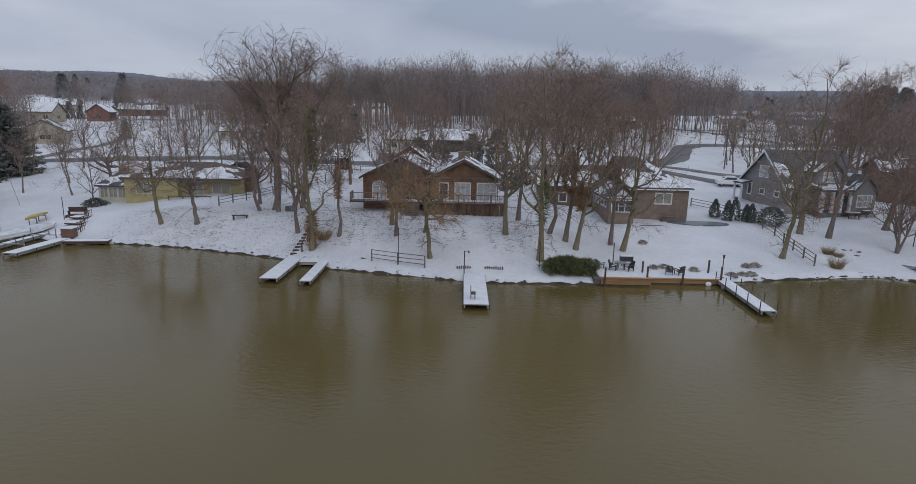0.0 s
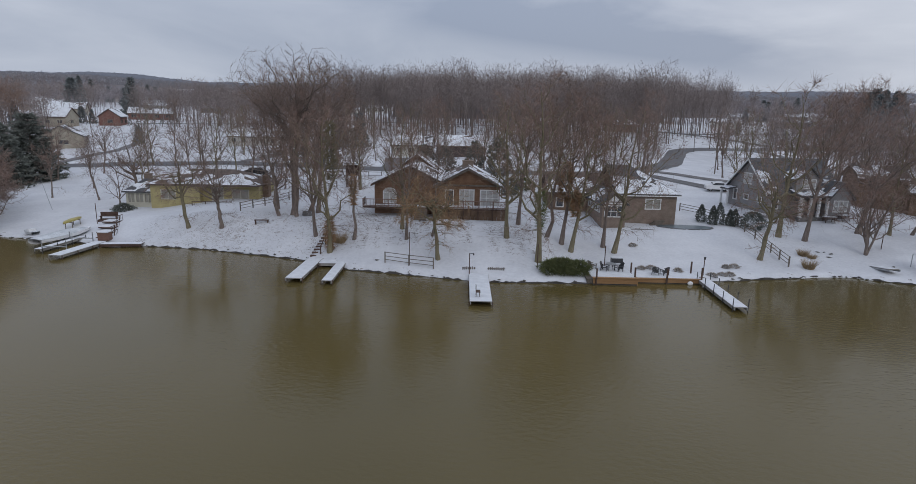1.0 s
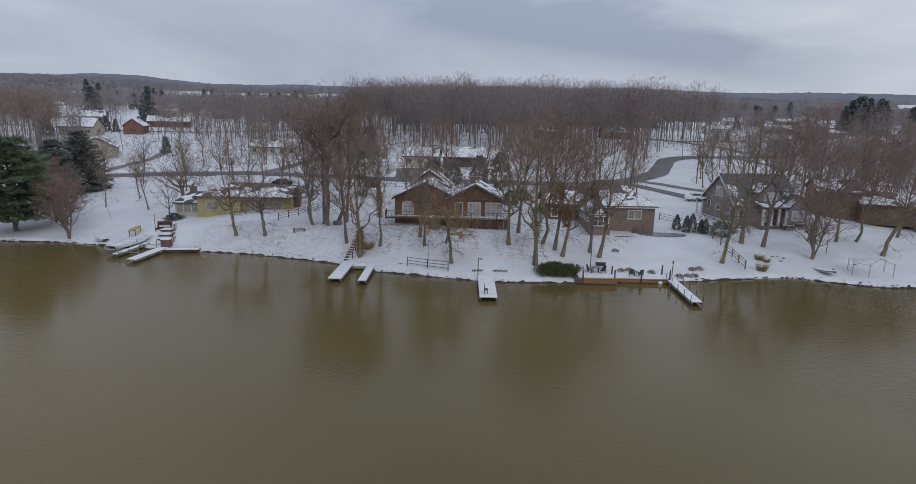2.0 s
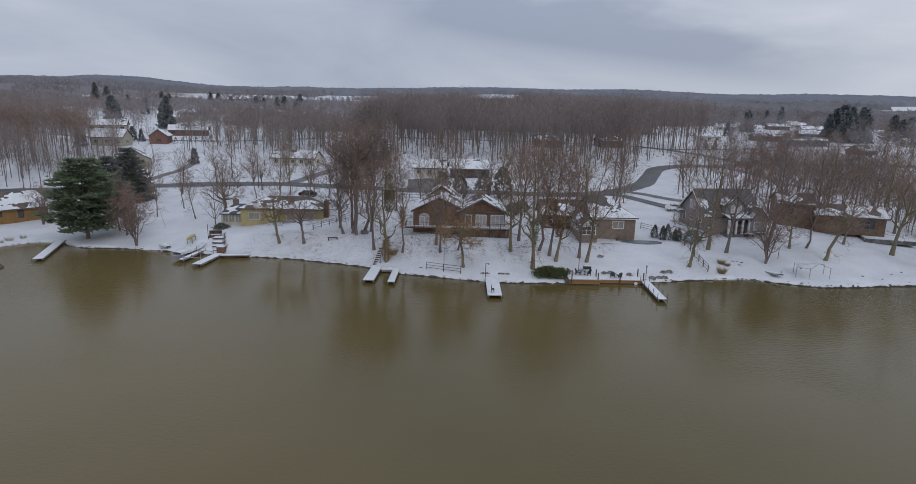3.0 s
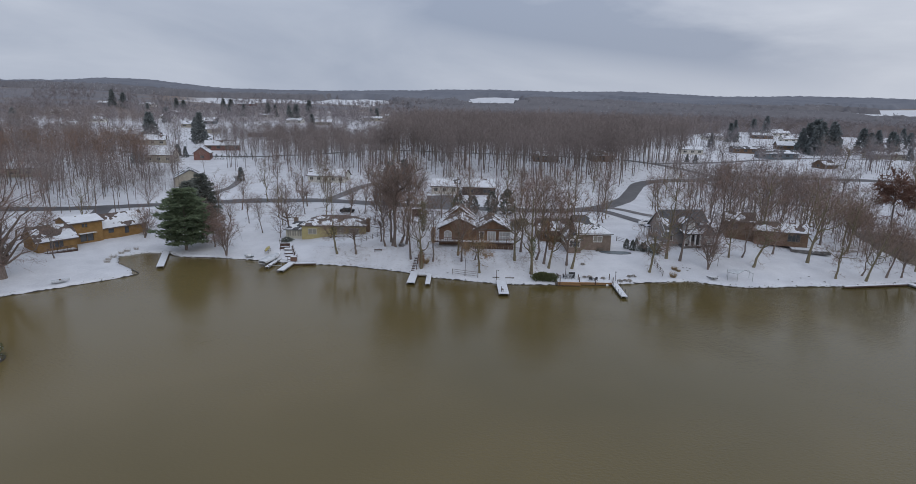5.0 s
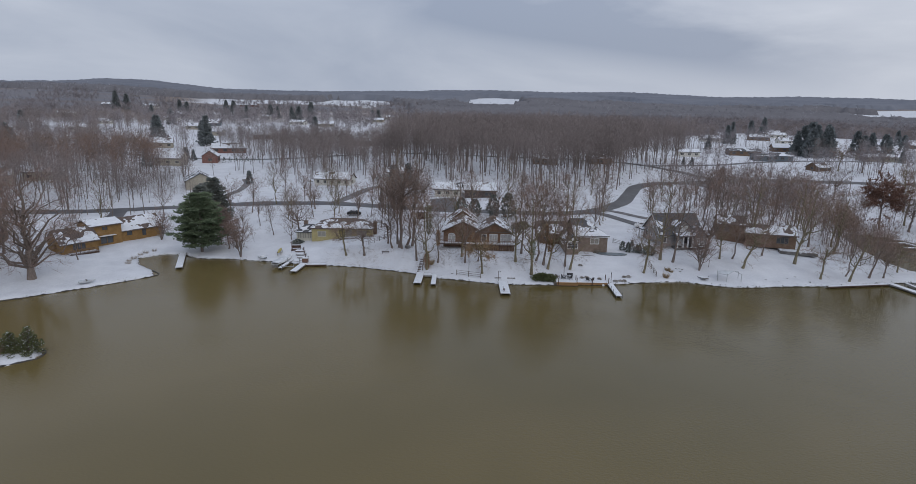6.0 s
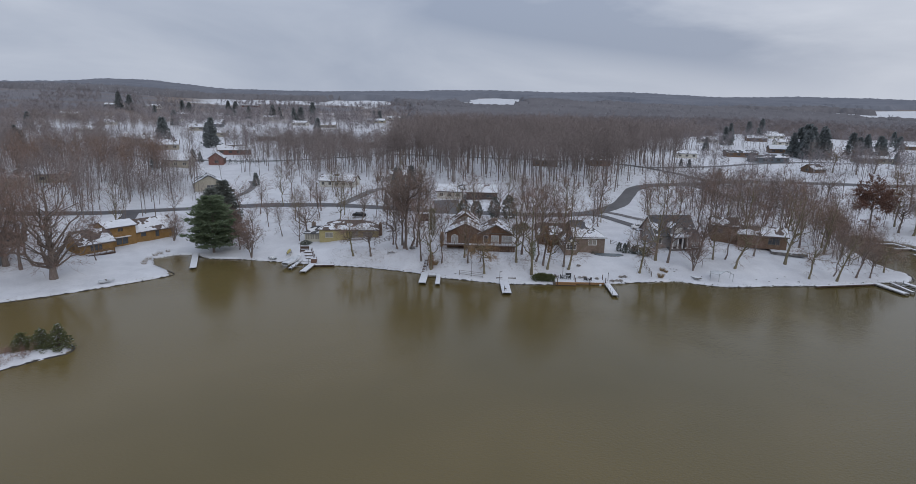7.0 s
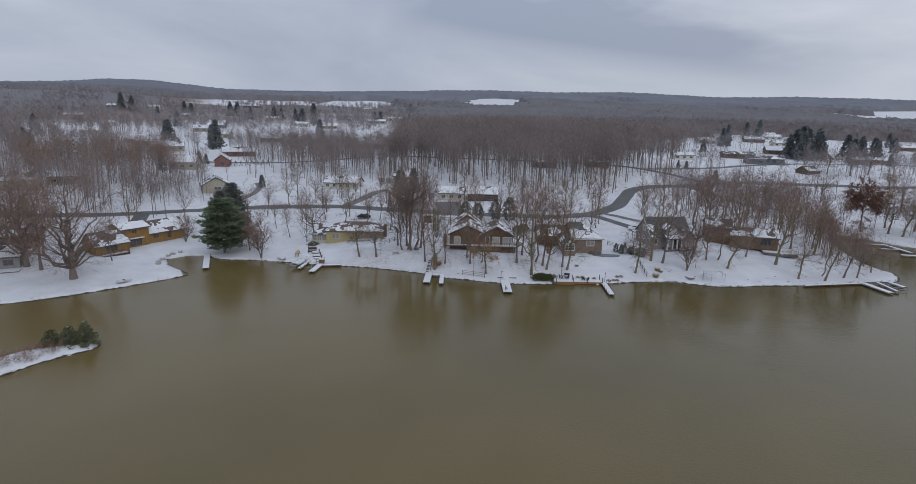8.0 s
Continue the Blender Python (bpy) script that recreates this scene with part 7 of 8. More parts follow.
FAR_EVERGREENS = [(-206, 312, 13), (-144, 183, 8), (-138, 207, 6), (-135, 208, 5), (-90.4, 157.6, 5), (-238, 221, 10), (-325, 354, 13),
                  (-467, 712, 22), (-455, 716, 19), (-367, 680, 18), (-360, 684, 16), (-312, 690, 19), (-304, 694, 18), (-262, 625, 15), (-236, 632, 16), (-228, 634, 14), (-205, 700, 18), (-190, 560, 16), (-184, 566, 17), (-170, 562, 15), (-103, 600, 13), (-110, 604, 12), (-280, 480, 14), (-340, 560, 15),
                  (203, 285, 17), (208, 289, 19), (214, 287, 18), (219, 296, 19), (213, 303, 20), (206, 299, 18), (224, 303, 17), (200, 295, 15), (244, 299, 13), (250, 301, 14), (256, 297, 14), (262, 302, 12), (247, 310, 15), (258, 312, 14), (243, 264, 7), (-238, 227, 12), (-233, 224, 10), (-446, 702, 14), (-189, 280, 16), (-158, 276, 17), (-162, 281, 14), (280, 492, 17), (272, 500, 14), (197, 384, 14), (202, 388, 13), (232, 452, 14), (310, 353, 11), (340, 400, 12),
                  (116, 207, 5), (109, 238, 4), (113, 237, 4), (-32, 150, 8), (-28, 152, 9), (-34, 153, 8), (-30, 116, 9), (-27, 117, 8), (-33, 115.5, 7), (-120, 380, 14), (-60, 440, 14), (160, 330, 9)]
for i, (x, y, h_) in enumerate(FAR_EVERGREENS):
    conifer("spruce_tree", x, y, h_, h_ * (0.27 if y > 130 else 0.125), 400 if y > 130 else 190, (full_shape, cone_shape)[i % 2] if y > 130 else cone_shape, NEEDLE_HAZED, "dark evergreen standing among bare trees" if y > 130 else "narrow dark spruce beside the lane", "spruce tree", 100 + i, 0.05 if y < 130 else 0.0, h_ * 0.08, h_ * (0.028 if y > 130 else 0.02) + 0.03, 0.03, fan=4)
for i in range(8):
    conifer("arborvitae", -43.2 + i * 0.9, 165.2 + i * 0.26, 2.5, 0.42, 60, column_shape, NEEDLE_DARK, "narrow dark arborvitae in a clipped row on snow", "shrub", 240 + i, 0, 0.25, 0.07, 0.03, 0, "clipped row on a lawn")
for i in range(7):
    conifer("spruce_tree", -118.5 + i * 2.2, 203.0 + i * 1.3, 2.6, 1.1, 60, cone_shape, NEEDLE_DARK, "small planted spruce in a row on a snowy lawn", "spruce tree", 200 + i, 0, 0.3, 0.08, 0.03, 0, "row of young spruces")


def tuft(name, x, y, h, r, n, mat, label, seed, category="grass", group=""):
    """A clump of upright stalks."""
    rng = np.random.default_rng(seed)
    ob = thing(name, pose(x, y, gz(x, y) - 0.03), label, category, group)
    a, q = rng.uniform(0, 6.3, n), r * 0.5 * rng.uniform(0, 1, n) ** 0.5
    base = np.column_stack([np.cos(a) * q, np.sin(a) * q, np.zeros(n)])
    way = np.column_stack([np.cos(a) * 0.45, np.sin(a) * 0.45, np.ones(n)]) + rng.normal(0, 0.18, (n, 3))
    s = Soup()
    s.spikes(base, base + way * h * rng.uniform(0.5, 1.0, (n, 1)), 0.012)
    tagged(soup_object("stalks", s, mat, ob), kind="stuff")
    return ob


for i, (x, y, h_, r_) in enumerate(((38.5, 58.6, 1.3, 1.0), (40.3, 63.0, 0.9, 0.9), (40.9, 62.2, 0.6, 0.8), (-14.4, 61.5, 1.6, 1.2))):
    tuft("grass_clump", x, y, h_, r_, 420, GRASS_DRY, "clump of dry tan ornamental grass in snow", 300 + i, "grass")
for i, (x, y, h_, r_) in enumerate(((-84.6, 70.4, 0.9, 1.2), (-84.9, 68.6, 0.8, 1.0), (-84.6, 65.0, 0.9, 1.2), (-84.4, 62.8, 0.7, 1.0), (-83.4, 60.6, 0.8, 1.1), (-83.6, 72.4, 0.8, 1.0), (-89.5, 86.7, 1.2, 2.0), (-88.6, 85.2, 0.9, 1.4))):
    tuft("reed_clump", x, y, h_, r_, 160, MOUND, "clump of pale dead reeds round a small inlet", 340 + i, "reeds", "reeds round the inlet")
for i, (x, y) in enumerate(((19.2, 56.5), (20.3, 56.7), (23.0, 56.0), (26.3, 55.2), (28.9, 57.8), (29.9, 58.0), (27.4, 55.4), (28.3, 55.5), (20.2, 63.5))):
    conifer("perennial_mound", x, y, 0.34 + 0.05 * (i % 3), 0.44 + 0.08 * (i % 2), 170, egg_shape, MOUND, "rounded grey-brown mound of cut perennials under snow", "plants", 320 + i, 0.6, 0.16, 0.02, 0.03, 0, "perennial mounds")


def litter(name, places, h, mat, label, seed, blades=5, thick=0.03):
    """Sparse tufts and leaves pushing through the snow."""
    rng = np.random.default_rng(seed)
    n = len(places)
    z = ground(places[:, 0], places[:, 1])
    c = np.repeat(np.column_stack([places, z - 0.02]), blades, 0) + rng.normal(0, 0.12, (n * blades, 3)) * [1, 1, 0]
    e = rng.normal(0, 1, (n * blades, 3)) * [1, 1, 0.3] + [0, 0, 0.5]
    s = Soup()
    s.spikes(c, c + e * h, thick)
    return tagged(soup_object(name, s, mat), label, "leaf litter", kind="stuff")


def on_land(x, y, lo, hi):
    d = side(x, y, MAINLAND)
    return (d > lo) & (d < hi)


litter("ground_cover", np.concatenate([scatter(401, 2300, -18, 1, 59.5, 71, lambda x, y: np.sin(x * 4.2 + 0.6 * np.sin(y)) + np.sin(y * 6.0) > -0.3), scatter(402, 900, 2.5, 10, 57.5, 68, lambda x, y: np.sin(x * 4.2) + np.sin(y * 6.0) > -0.2)]), 0.13, LITTER, "tufts of ground cover pushing through snow", 411, 3, 0.022)
litter("leaf_litter", np.concatenate([scatter(403, 2600, -41, -18, 60, 73, lambda x, y: on_land(x, y, 0.4, 11)), scatter(406, 500, -34, -27, 64, 69, lambda x, y: on_land(x, y, 0.4, 11)), scatter(404, 60, 36, 46, 58, 70, lambda x, y: on_land(x, y, 2, 14))]), 0.10, LITTER, "fallen leaves and weeds on a snowy bank", 412, 2, 0.02)
litter("shore_weeds", scatter(405, 2600, -100, 104, 28, 74, lambda x, y: on_land(x, y, 0.25, 1.3)), 0.13, LITTER, "dry weeds along the water's edge", 413)
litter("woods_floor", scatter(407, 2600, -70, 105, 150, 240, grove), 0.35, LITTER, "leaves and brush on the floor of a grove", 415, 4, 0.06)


def stones(name, places, size, mat, label, seed):
    """Angular stones, each a squashed and jittered octahedron."""
    rng = np.random.default_rng(seed)
    octa = np.array([[1, 0, 0], [0, 1, 0], [-1, 0, 0], [0, -1, 0], [0, 0, 0.8], [0, 0, -0.8]], float)
    tri = np.array([[0, 1, 4], [1, 2, 4], [2, 3, 4], [3, 0, 4], [1, 0, 5], [2, 1, 5], [3, 2, 5], [0, 3, 5]])
    z = ground(places[:, 0], places[:, 1])
    s = Soup()
    for (x, y), h_ in zip(places, z):
        a = rng.uniform(0, 6.3)
        v = (octa + rng.normal(0, 0.2, octa.shape)) * size * rng.uniform(0.5, 1.3) * [1.3, 0.9, 0.6]
        v = np.column_stack([v[:, 0] * math.cos(a) - v[:, 1] * math.sin(a), v[:, 0] * math.sin(a) + v[:, 1] * math.cos(a), v[:, 2]]) + [x, y, max(h_, -0.15) + size * 0.15]
        s.add(v, np.concatenate([tri, tri[:, 2:]], 1))
    return tagged(soup_object(name, s, mat), label, "stones", kind="stuff")


stones("shore_stones", scatter(421, 60000, -100, 104, 28, 74, lambda x, y: on_land(x, y, -0.2, 0.22) & ~((x > 12.5) & (x < 25))), 0.13, STONE, "dark rubble stones edging the lake under snow", 431)
stones("island_stones", scatter(422, 900, -95, -66, -16, 17, lambda x, y: np.abs(side(x, y, ISLAND) - 0.1) < 0.3), 0.22, STONE, "dark stones round a small island", 432)
stones("garden_stones", np.array([[42.6, 63.9], [43.3, 63.8], [43.8, 63.2], [43.0, 62.4], [48.2, 59.0], [60.5, 58.0], [66.0, 59.2], [68.5, 60.4], [70.2, 57.6], [52.0, 60.3], [-9.5, 56.9], [63.0, 57.0]]), 0.24, STONE, "loose garden boulders half under snow", 433)

stones("shore_stones", scatter(423, 9000, -60, 104, 50, 76, lambda x, y: (np.abs(side(x, y, MAINLAND) + 0.12 * wobble(x * 1.7, y) - 0.12) < 0.22) & ~((x > 13) & (x < 24.6))), 0.17, SEAWALL, "small dark wet stones scattered at the waterline", 427)


# ---- docks ----
def dock(p, q, width, label, top=0.5, posts=4, group="docks", snow=True, tall=0.0, name="dock", mat=None):
    """A plank dock from p to q on posts, its deck under snow."""
    p, q = Vector((*p, 0)), Vector((*q, 0))
    length = (q - p).length
    turn = math.degrees(math.atan2(q.y - p.y, q.x - p.x))
    ob = thing(name, pose(p.x, p.y, 0, 0, 0, turn), label, "dock", group)
    mat = mat or DOCK_GREY
    n = max(4, int(length / 0.3))
    w = width / 2
    part("stringer", boxes((0, length, -w + 0.05, -w + 0.13, top - 0.3, top - 0.06)), mat, ob)
    part("stringer", boxes((0, length, w - 0.13, w - 0.05, top - 0.3, top - 0.06)), mat, ob)
    plank = boxes((0.01, length / n - 0.01, -w, w, top - 0.06, top))
    first = part("plank", plank, mat, ob)
    for i in range(1, n):
        o = new("plank", first.data)
        o.parent, o.location = ob, (i * length / n, 0, 0)
    if snow:
        bm = bmesh.new()
        m = max(6, int(length / 0.5))
        rng = random.Random(int(length * 100))
        grid = [[bm.verts.new((0.03 + (length - 0.06) * i / m, (-w + 0.03) + (width - 0.06) * k / 4, top + (0.015 if k in (0, 4) or i in (0, m) else 0.06 + rng.uniform(-0.015, 0.02)))) for k in range(5)] for i in range(m + 1)]
        for i in range(m):
            for k in range(4):
                bm.faces.new((grid[i][k], grid[i + 1][k], grid[i + 1][k + 1], grid[i][k + 1]))
        part("snow_cover", bm, SNOW_DECK, ob)
    for i in range(posts):
        x = 0.15 + (length - 0.3) * i / max(1, posts - 1)
        for y in (-w - 0.04, w + 0.04):
            part("post", rods(((x, y, -1.2), (x, y, top + tall), 0.04)), METAL_DARK if tall else WOOD_DARK, ob)
    return ob


dock((1.5, 53.6), (1.48, 44.4), 2.0, "wooden dock under untouched snow with a small bench", 0.5, 4)
dock((-16.5, 58.6), (-16.7, 50.3), 1.65, "longer arm of a snow-covered U-shaped dock", 0.5, 4)
dock((-13.3, 57.6), (-13.3, 49.7), 1.05, "narrow arm of a snow-covered U-shaped dock", 0.5, 4)
dock((-15.7, 57.0), (-13.8, 57.1), 1.7, "short cross walk joining two dock arms", 0.496, 2)
dock((24.6, 53.4), (24.25, 44.4), 1.25, "long narrow dock on black pipe posts", 0.5, 5, tall=0.75)
dock((-76.0, 71.4), (-70.6, 58.0), 1.5, "single straight dock in the bay", 0.5, 4)
dock((-44.2, 64.4), (-44.8, 57.0), 1.5, "snow-covered dock beside a boat lift", 0.5, 4)
dock((-47.9, 66.6), (-48.4, 59.4), 0.9, "narrow snowy catwalk of a boat lift", 0.55, 4, tall=0.25)
dock((-43.6, 63.4), (-38.9, 64.0), 1.2, "dark-stained low platform along the shore", 0.45, 3, mat=WOOD_DARK)
dock((72.5, 55.0), (89.0, 58.2), 0.9, "dark timber seawall walk under snow", 0.42, 8, name="seawall_walk", mat=WOOD_DARK)
dock((88.5, 58.2), (89.7, 50.4), 1.6, "dock with a boat lift beside the point", 0.5, 4)
dock((95.7, 59.4), (96.4, 55.2), 1.2, "narrow catwalk of a boat lift by the point", 0.5, 3)
dock((92.4, 58.6), (92.0, 51.4), 0.8, "narrow lift arm under snow by the point", 0.55, 3)
dock((121.8, 112.3), (126.2, 111.6), 1.2, "snow-covered dock on the far side of a channel", 0.5, 3)
dock((119.6, 103.0), (126.0, 102.6), 1.2, "snow-covered dock across the channel", 0.5, 3)
dock((125.6, 102.4), (126.2, 92.0), 1.2, "dock walk along the channel bank", 0.496, 4)
dock((120.5, 96.4), (125.4, 96.2), 1.1, "finger dock in the channel", 0.492, 3)
dock((120.8, 88.7), (126.0, 88.2), 1.2, "snowy finger dock at the channel mouth", 0.5, 3)

# low slatted edging on both sides of a dock's head
for x0_, y0_, n_, turn_ in ((-0.15, 54.2, 7, 3), (2.5, 54.2, 9, -2)):
    edging = thing("garden_edging", pose(x0_, y0_, gz(x0_ + 0.8, y0_), 0, 0, turn_), "low weathered slatted edging half under snow", "edging", "edging beside a dock")
    part("rail", boxes((-0.05, n_ * 0.2, 0.02, 0.06, 0.12, 0.18)), WOOD_OLD, edging)
    for i in range(n_):
        part("slat", boxes((i * 0.2, i * 0.2 + 0.11, -0.02, 0.02, -0.25, 0.26 + 0.03 * (i % 3))), WOOD_OLD, edging)

# cedar bulkhead with patio behind it
bulk = thing("bulkhead", pose(0, 0, 0), "cedar-board bulkhead holding a snowy waterside patio", "bulkhead")
for k in range(3):
    part("board", boxes((13.0, 17.45, 52.0 - 0.004 * k, 52.12, 0.16 + k * 0.2, 0.345 + k * 0.2)), WOOD_ORANGE, bulk)
for k in range(2):
    part("board", boxes((17.45, 24.3, 52.95 - 0.004 * k, 53.07, 0.12 + k * 0.2, 0.305 + k * 0.2)), WOOD_ORANGE, bulk)
# dark backing added in place of the shaded gap below the boards
part("gap_backing", boxes((13.0, 17.45, 52.06, 52.12, -0.6, 0.16), (17.45, 24.3, 53.0, 53.07, -0.6, 0.12)), SEAWALL, bulk)
part("cap", boxes((12.9, 17.6, 51.9, 52.25, 0.74, 0.80)), WOOD_ORANGE, bulk)
part("cap", boxes((17.6, 24.4, 52.85, 53.2, 0.50, 0.56)), WOOD_ORANGE, bulk)
part("return_wall", boxes((17.45, 17.55, 52.12, 53.0, -0.3, 0.72)), WOOD_ORANGE, bulk)
for i in range(11):
    part("step", boxes((12.45, 13.0, 52.2 + i * 0.34, 52.5 + i * 0.34, 0.1 + i * 0.03, 0.55 + i * 0.03)), WOOD_OLD, bulk)
part("patio_fill", boxes((13.0, 17.45, 52.12, 55.0, -0.2, 0.60), (17.55, 24.3, 53.07, 55.2, -0.2, 0.42)), DRIVE, bulk)
part("patio_snow", boxes((13.02, 17.43, 52.28, 56.2, 0.60, 0.68), (17.57, 24.28, 53.22, 56.2, 0.42, 0.53)), SNOW_DECK, bulk)
for x, y, z in ((13.3, 51.93, 1.75), (17.4, 52.8, 1.7), (20.7, 52.85, 1.6), (24.2, 52.85, 1.8), (17.5, 54.6, 1.75), (24.1, 55.4, 1.8)):
    part("post", boxes((x - 0.07, x + 0.07, y - 0.07, y + 0.07, -0.3, z)), WOOD_DARK, bulk)
ring = thing("buoy", pose(23.1, 52.82, 0.15, 80, 0, 0), "round white float hanging on the bulkhead", "buoy")
bm = bmesh.new()
bmesh.ops.create_uvsphere(bm, u_segments=14, v_segments=8, radius=0.24, matrix=Matrix.Diagonal((1.2, 0.9, 0.35, 1)))
part("float", bm, PLASTIC_WHITE, ring)


def rail_fence(points, label, rails=3, gap=2.4, h=1.15, mat=None):
    """Posts with rails between them along a line, each a part."""
    ob = thing("fence", pose(0, 0, 0), label, "fence")
    mat = mat or WOOD_OLD
    rng = random.Random(len(points) * 31 + int(points[0][0]))
    spots = []
    for (ax, ay), (bx, by) in zip(points, points[1:]):
        n = max(1, round(math.hypot(bx - ax, by - ay) / gap))
        spots += [(ax + (bx - ax) * i / n, ay + (by - ay) * i / n) for i in range(n)]
    spots.append(points[-1])
    for x, y in spots:
        z = gz(x, y)
        part("post", boxes((x - 0.06, x + 0.06, y - 0.06, y + 0.06, z - 0.2, z + h)), mat, ob)
    for (ax, ay), (bx, by) in zip(spots, spots[1:]):
        for k in range(rails):
            w = h * (0.28 + 0.66 * k / max(1, rails - 1)) + rng.uniform(-0.03, 0.03)
            part("rail", rods(((ax, ay, gz(ax, ay) + w), (bx, by, gz(bx, by) + w + rng.uniform(-0.05, 0.05)), 0.04), sides=5), mat, ob)
    return ob


rail_fence([(-8.5, 56.3), (-3.2, 54.6)], "short weathered split-rail fence near the shore", 3, 2.7, 1.2)
rail_fence([(32.3, 81.5), (34.6, 79.0), (36.9, 73.4), (37.0, 68.0), (36.4, 58.9)], "weathered split-rail fence running down to the lake", 3, 2.4, 1.2)
rail_fence([(-30.5, 73.5), (-27.3, 79.0), (-24.0, 86.5), (-21.5, 93.0)], "weathered split-rail fence climbing between two yards", 3, 2.5, 1.2)
rail_fence([(-29, 107), (-18, 105), (-8, 103)], "low rail fence along the back yard", 2, 2.6, 1.0)
for x, y, x2, y2 in ((-17.0, 59.3, -16.6, 63.8),):
    walkway = thing("stair", pose(0, 0, 0), "weathered timber steps with a handrail down to the dock", "stairs")
    for i in range(8):
        f = i / 7
        cx, cy = x + (x2 - x) * f, y + (y2 - y) * f
        part("tread", boxes((cx - 0.35, cx + 0.35, cy - 0.2, cy + 0.2, gz(cx, cy) - 0.1, gz(cx, cy) + 0.06)), WOOD_DARK, walkway)
    part("handrail", rods(((x + 0.8, y, gz(x, y) + 1.0), (x2 + 0.5, y2, gz(x2, y2) + 1.0), 0.06)), WOOD_DARK, walkway)
    for f in (0.02, 0.5, 0.98):
        cx, cy = x + 0.8 + (x2 - x - 0.3) * f, y + (y2 - y) * f
        part("post", boxes((cx - 0.06, cx + 0.06, cy - 0.06, cy + 0.06, gz(cx, cy) - 0.2, gz(cx, cy) + 1.0)), WOOD_DARK, walkway)


# ---- waterside furniture ----
def garden_chair(x, y, z, spin, mat, label):
    ob = thing("garden_chair", pose(x, y, z, 0, 0, spin), label, "chair", "chairs by the water")
    for i in range(5):
        part("seat_slat", boxes((-0.28, 0.28, -0.3 + i * 0.12, -0.2 + i * 0.12, 0.36 - i * 0.03, 0.385 - i * 0.03)), mat, ob)
    for i in range(5):
        bm = boxes((-0.28 + i * 0.115, -0.18 + i * 0.115, 0.26, 0.285, 0.22, 1.0 - 0.03 * abs(i - 2)))
        bmesh.ops.rotate(bm, verts=bm.verts, cent=(0, 0.27, 0.25), matrix=Matrix.Rotation(radians(-20), 3, "X"))
        part("back_slat", bm, mat, ob)
    for sx in (-0.34, 0.3):
        part("leg", boxes((sx, sx + 0.05, -0.3, -0.22, 0, 0.55)), mat, ob)
        part("leg", boxes((sx, sx + 0.05, 0.28, 0.36, 0, 0.58)), mat, ob)
        part("armrest", boxes((sx - 0.04, sx + 0.09, -0.38, 0.42, 0.55, 0.585)), mat, ob)
    return ob


garden_chair(20.1, 54.7, 0.53, 160, METAL_DARK, "dark slatted garden chair on a snowy patio")
garden_chair(21.0, 54.6, 0.53, 200, METAL_DARK, "tall-backed dark garden chair on a snowy patio")
garden_chair(13.7, 55.8, 0.70, 120, WOOD_OLD, "grey weathered garden chair beside junipers")
garden_chair(14.9, 55.2, 0.70, 60, METAL_DARK, "dark metal chair drawn up to a table")
garden_chair(16.3, 55.0, 0.70, -70, METAL_DARK, "dark metal chair facing a round table")
tb = thing("patio_table", pose(15.6, 55.4, 0.68), "round dark metal patio table dusted with snow", "table")
bm = bmesh.new()
bmesh.ops.create_cone(bm, cap_ends=True, segments=20, radius1=0.55, radius2=0.55, depth=0.04, matrix=pose(0, 0, 0.70))
part("tabletop", bm, METAL, tb)
for i in range(4):
    a = math.pi / 4 + i * math.pi / 2
    part("leg", rods(((0.4 * math.cos(a), 0.4 * math.sin(a), 0), (0.3 * math.cos(a), 0.3 * math.sin(a), 0.69), 0.025)), METAL_DARK, tb)
gr = thing("storage_bench", pose(16.6, 57.0, gz(16.6, 57.0)), "dark covered grill cart under a snow cap", "grill")
part("body", boxes((-0.6, 0.6, -0.3, 0.3, 0.45, 0.95)), METAL_DARK, gr)
for sx in (-0.5, 0.44):
    for sy in (-0.26, 0.2):
        part("leg", boxes((sx, sx + 0.06, sy, sy + 0.06, -0.05, 0.45)), METAL_DARK, gr)
part("snow_cap", boxes((-0.62, 0.62, -0.32, 0.32, 0.95, 1.03)), SNOW, gr)
bn = thing("bench", pose(1.25, 45.7, 0.55, 0, 0, 90), "small dark bench standing on a dock", "bench")
part("seat", boxes((-0.25, 0.45, -0.2, 0.2, 0.42, 0.47)), WOOD_DARK, bn)
part("backrest", boxes((-0.25, 0.45, 0.17, 0.22, 0.5, 1.0)), WOOD_DARK, bn)
for sx in (-0.22, 0.38):
    for sy in (-0.17, 0.15):
        part("leg", boxes((sx, sx + 0.05, sy, sy + 0.05, 0, 0.42)), WOOD_DARK, bn)


def lamp_post(x, y, z, h, label, arm=0.4, name="lamp_post", lean=0.0, thick=0.05):
    ob = thing(name, pose(x, y, z, 0, lean, 0), label, "lamp post")
    part("pole", rods(((0, 0, -0.2), (0, 0, h), thick)), METAL if lean else WOOD_DARK, ob)
    if arm:
        part("arm", rods(((0, 0, h - 0.05), (arm, 0, h), 0.03)), METAL_DARK, ob)
        part("lamp", boxes((arm - 0.06, arm + 0.06, -0.06, 0.06, h - 0.2, h)), METAL_DARK, ob)
    return ob


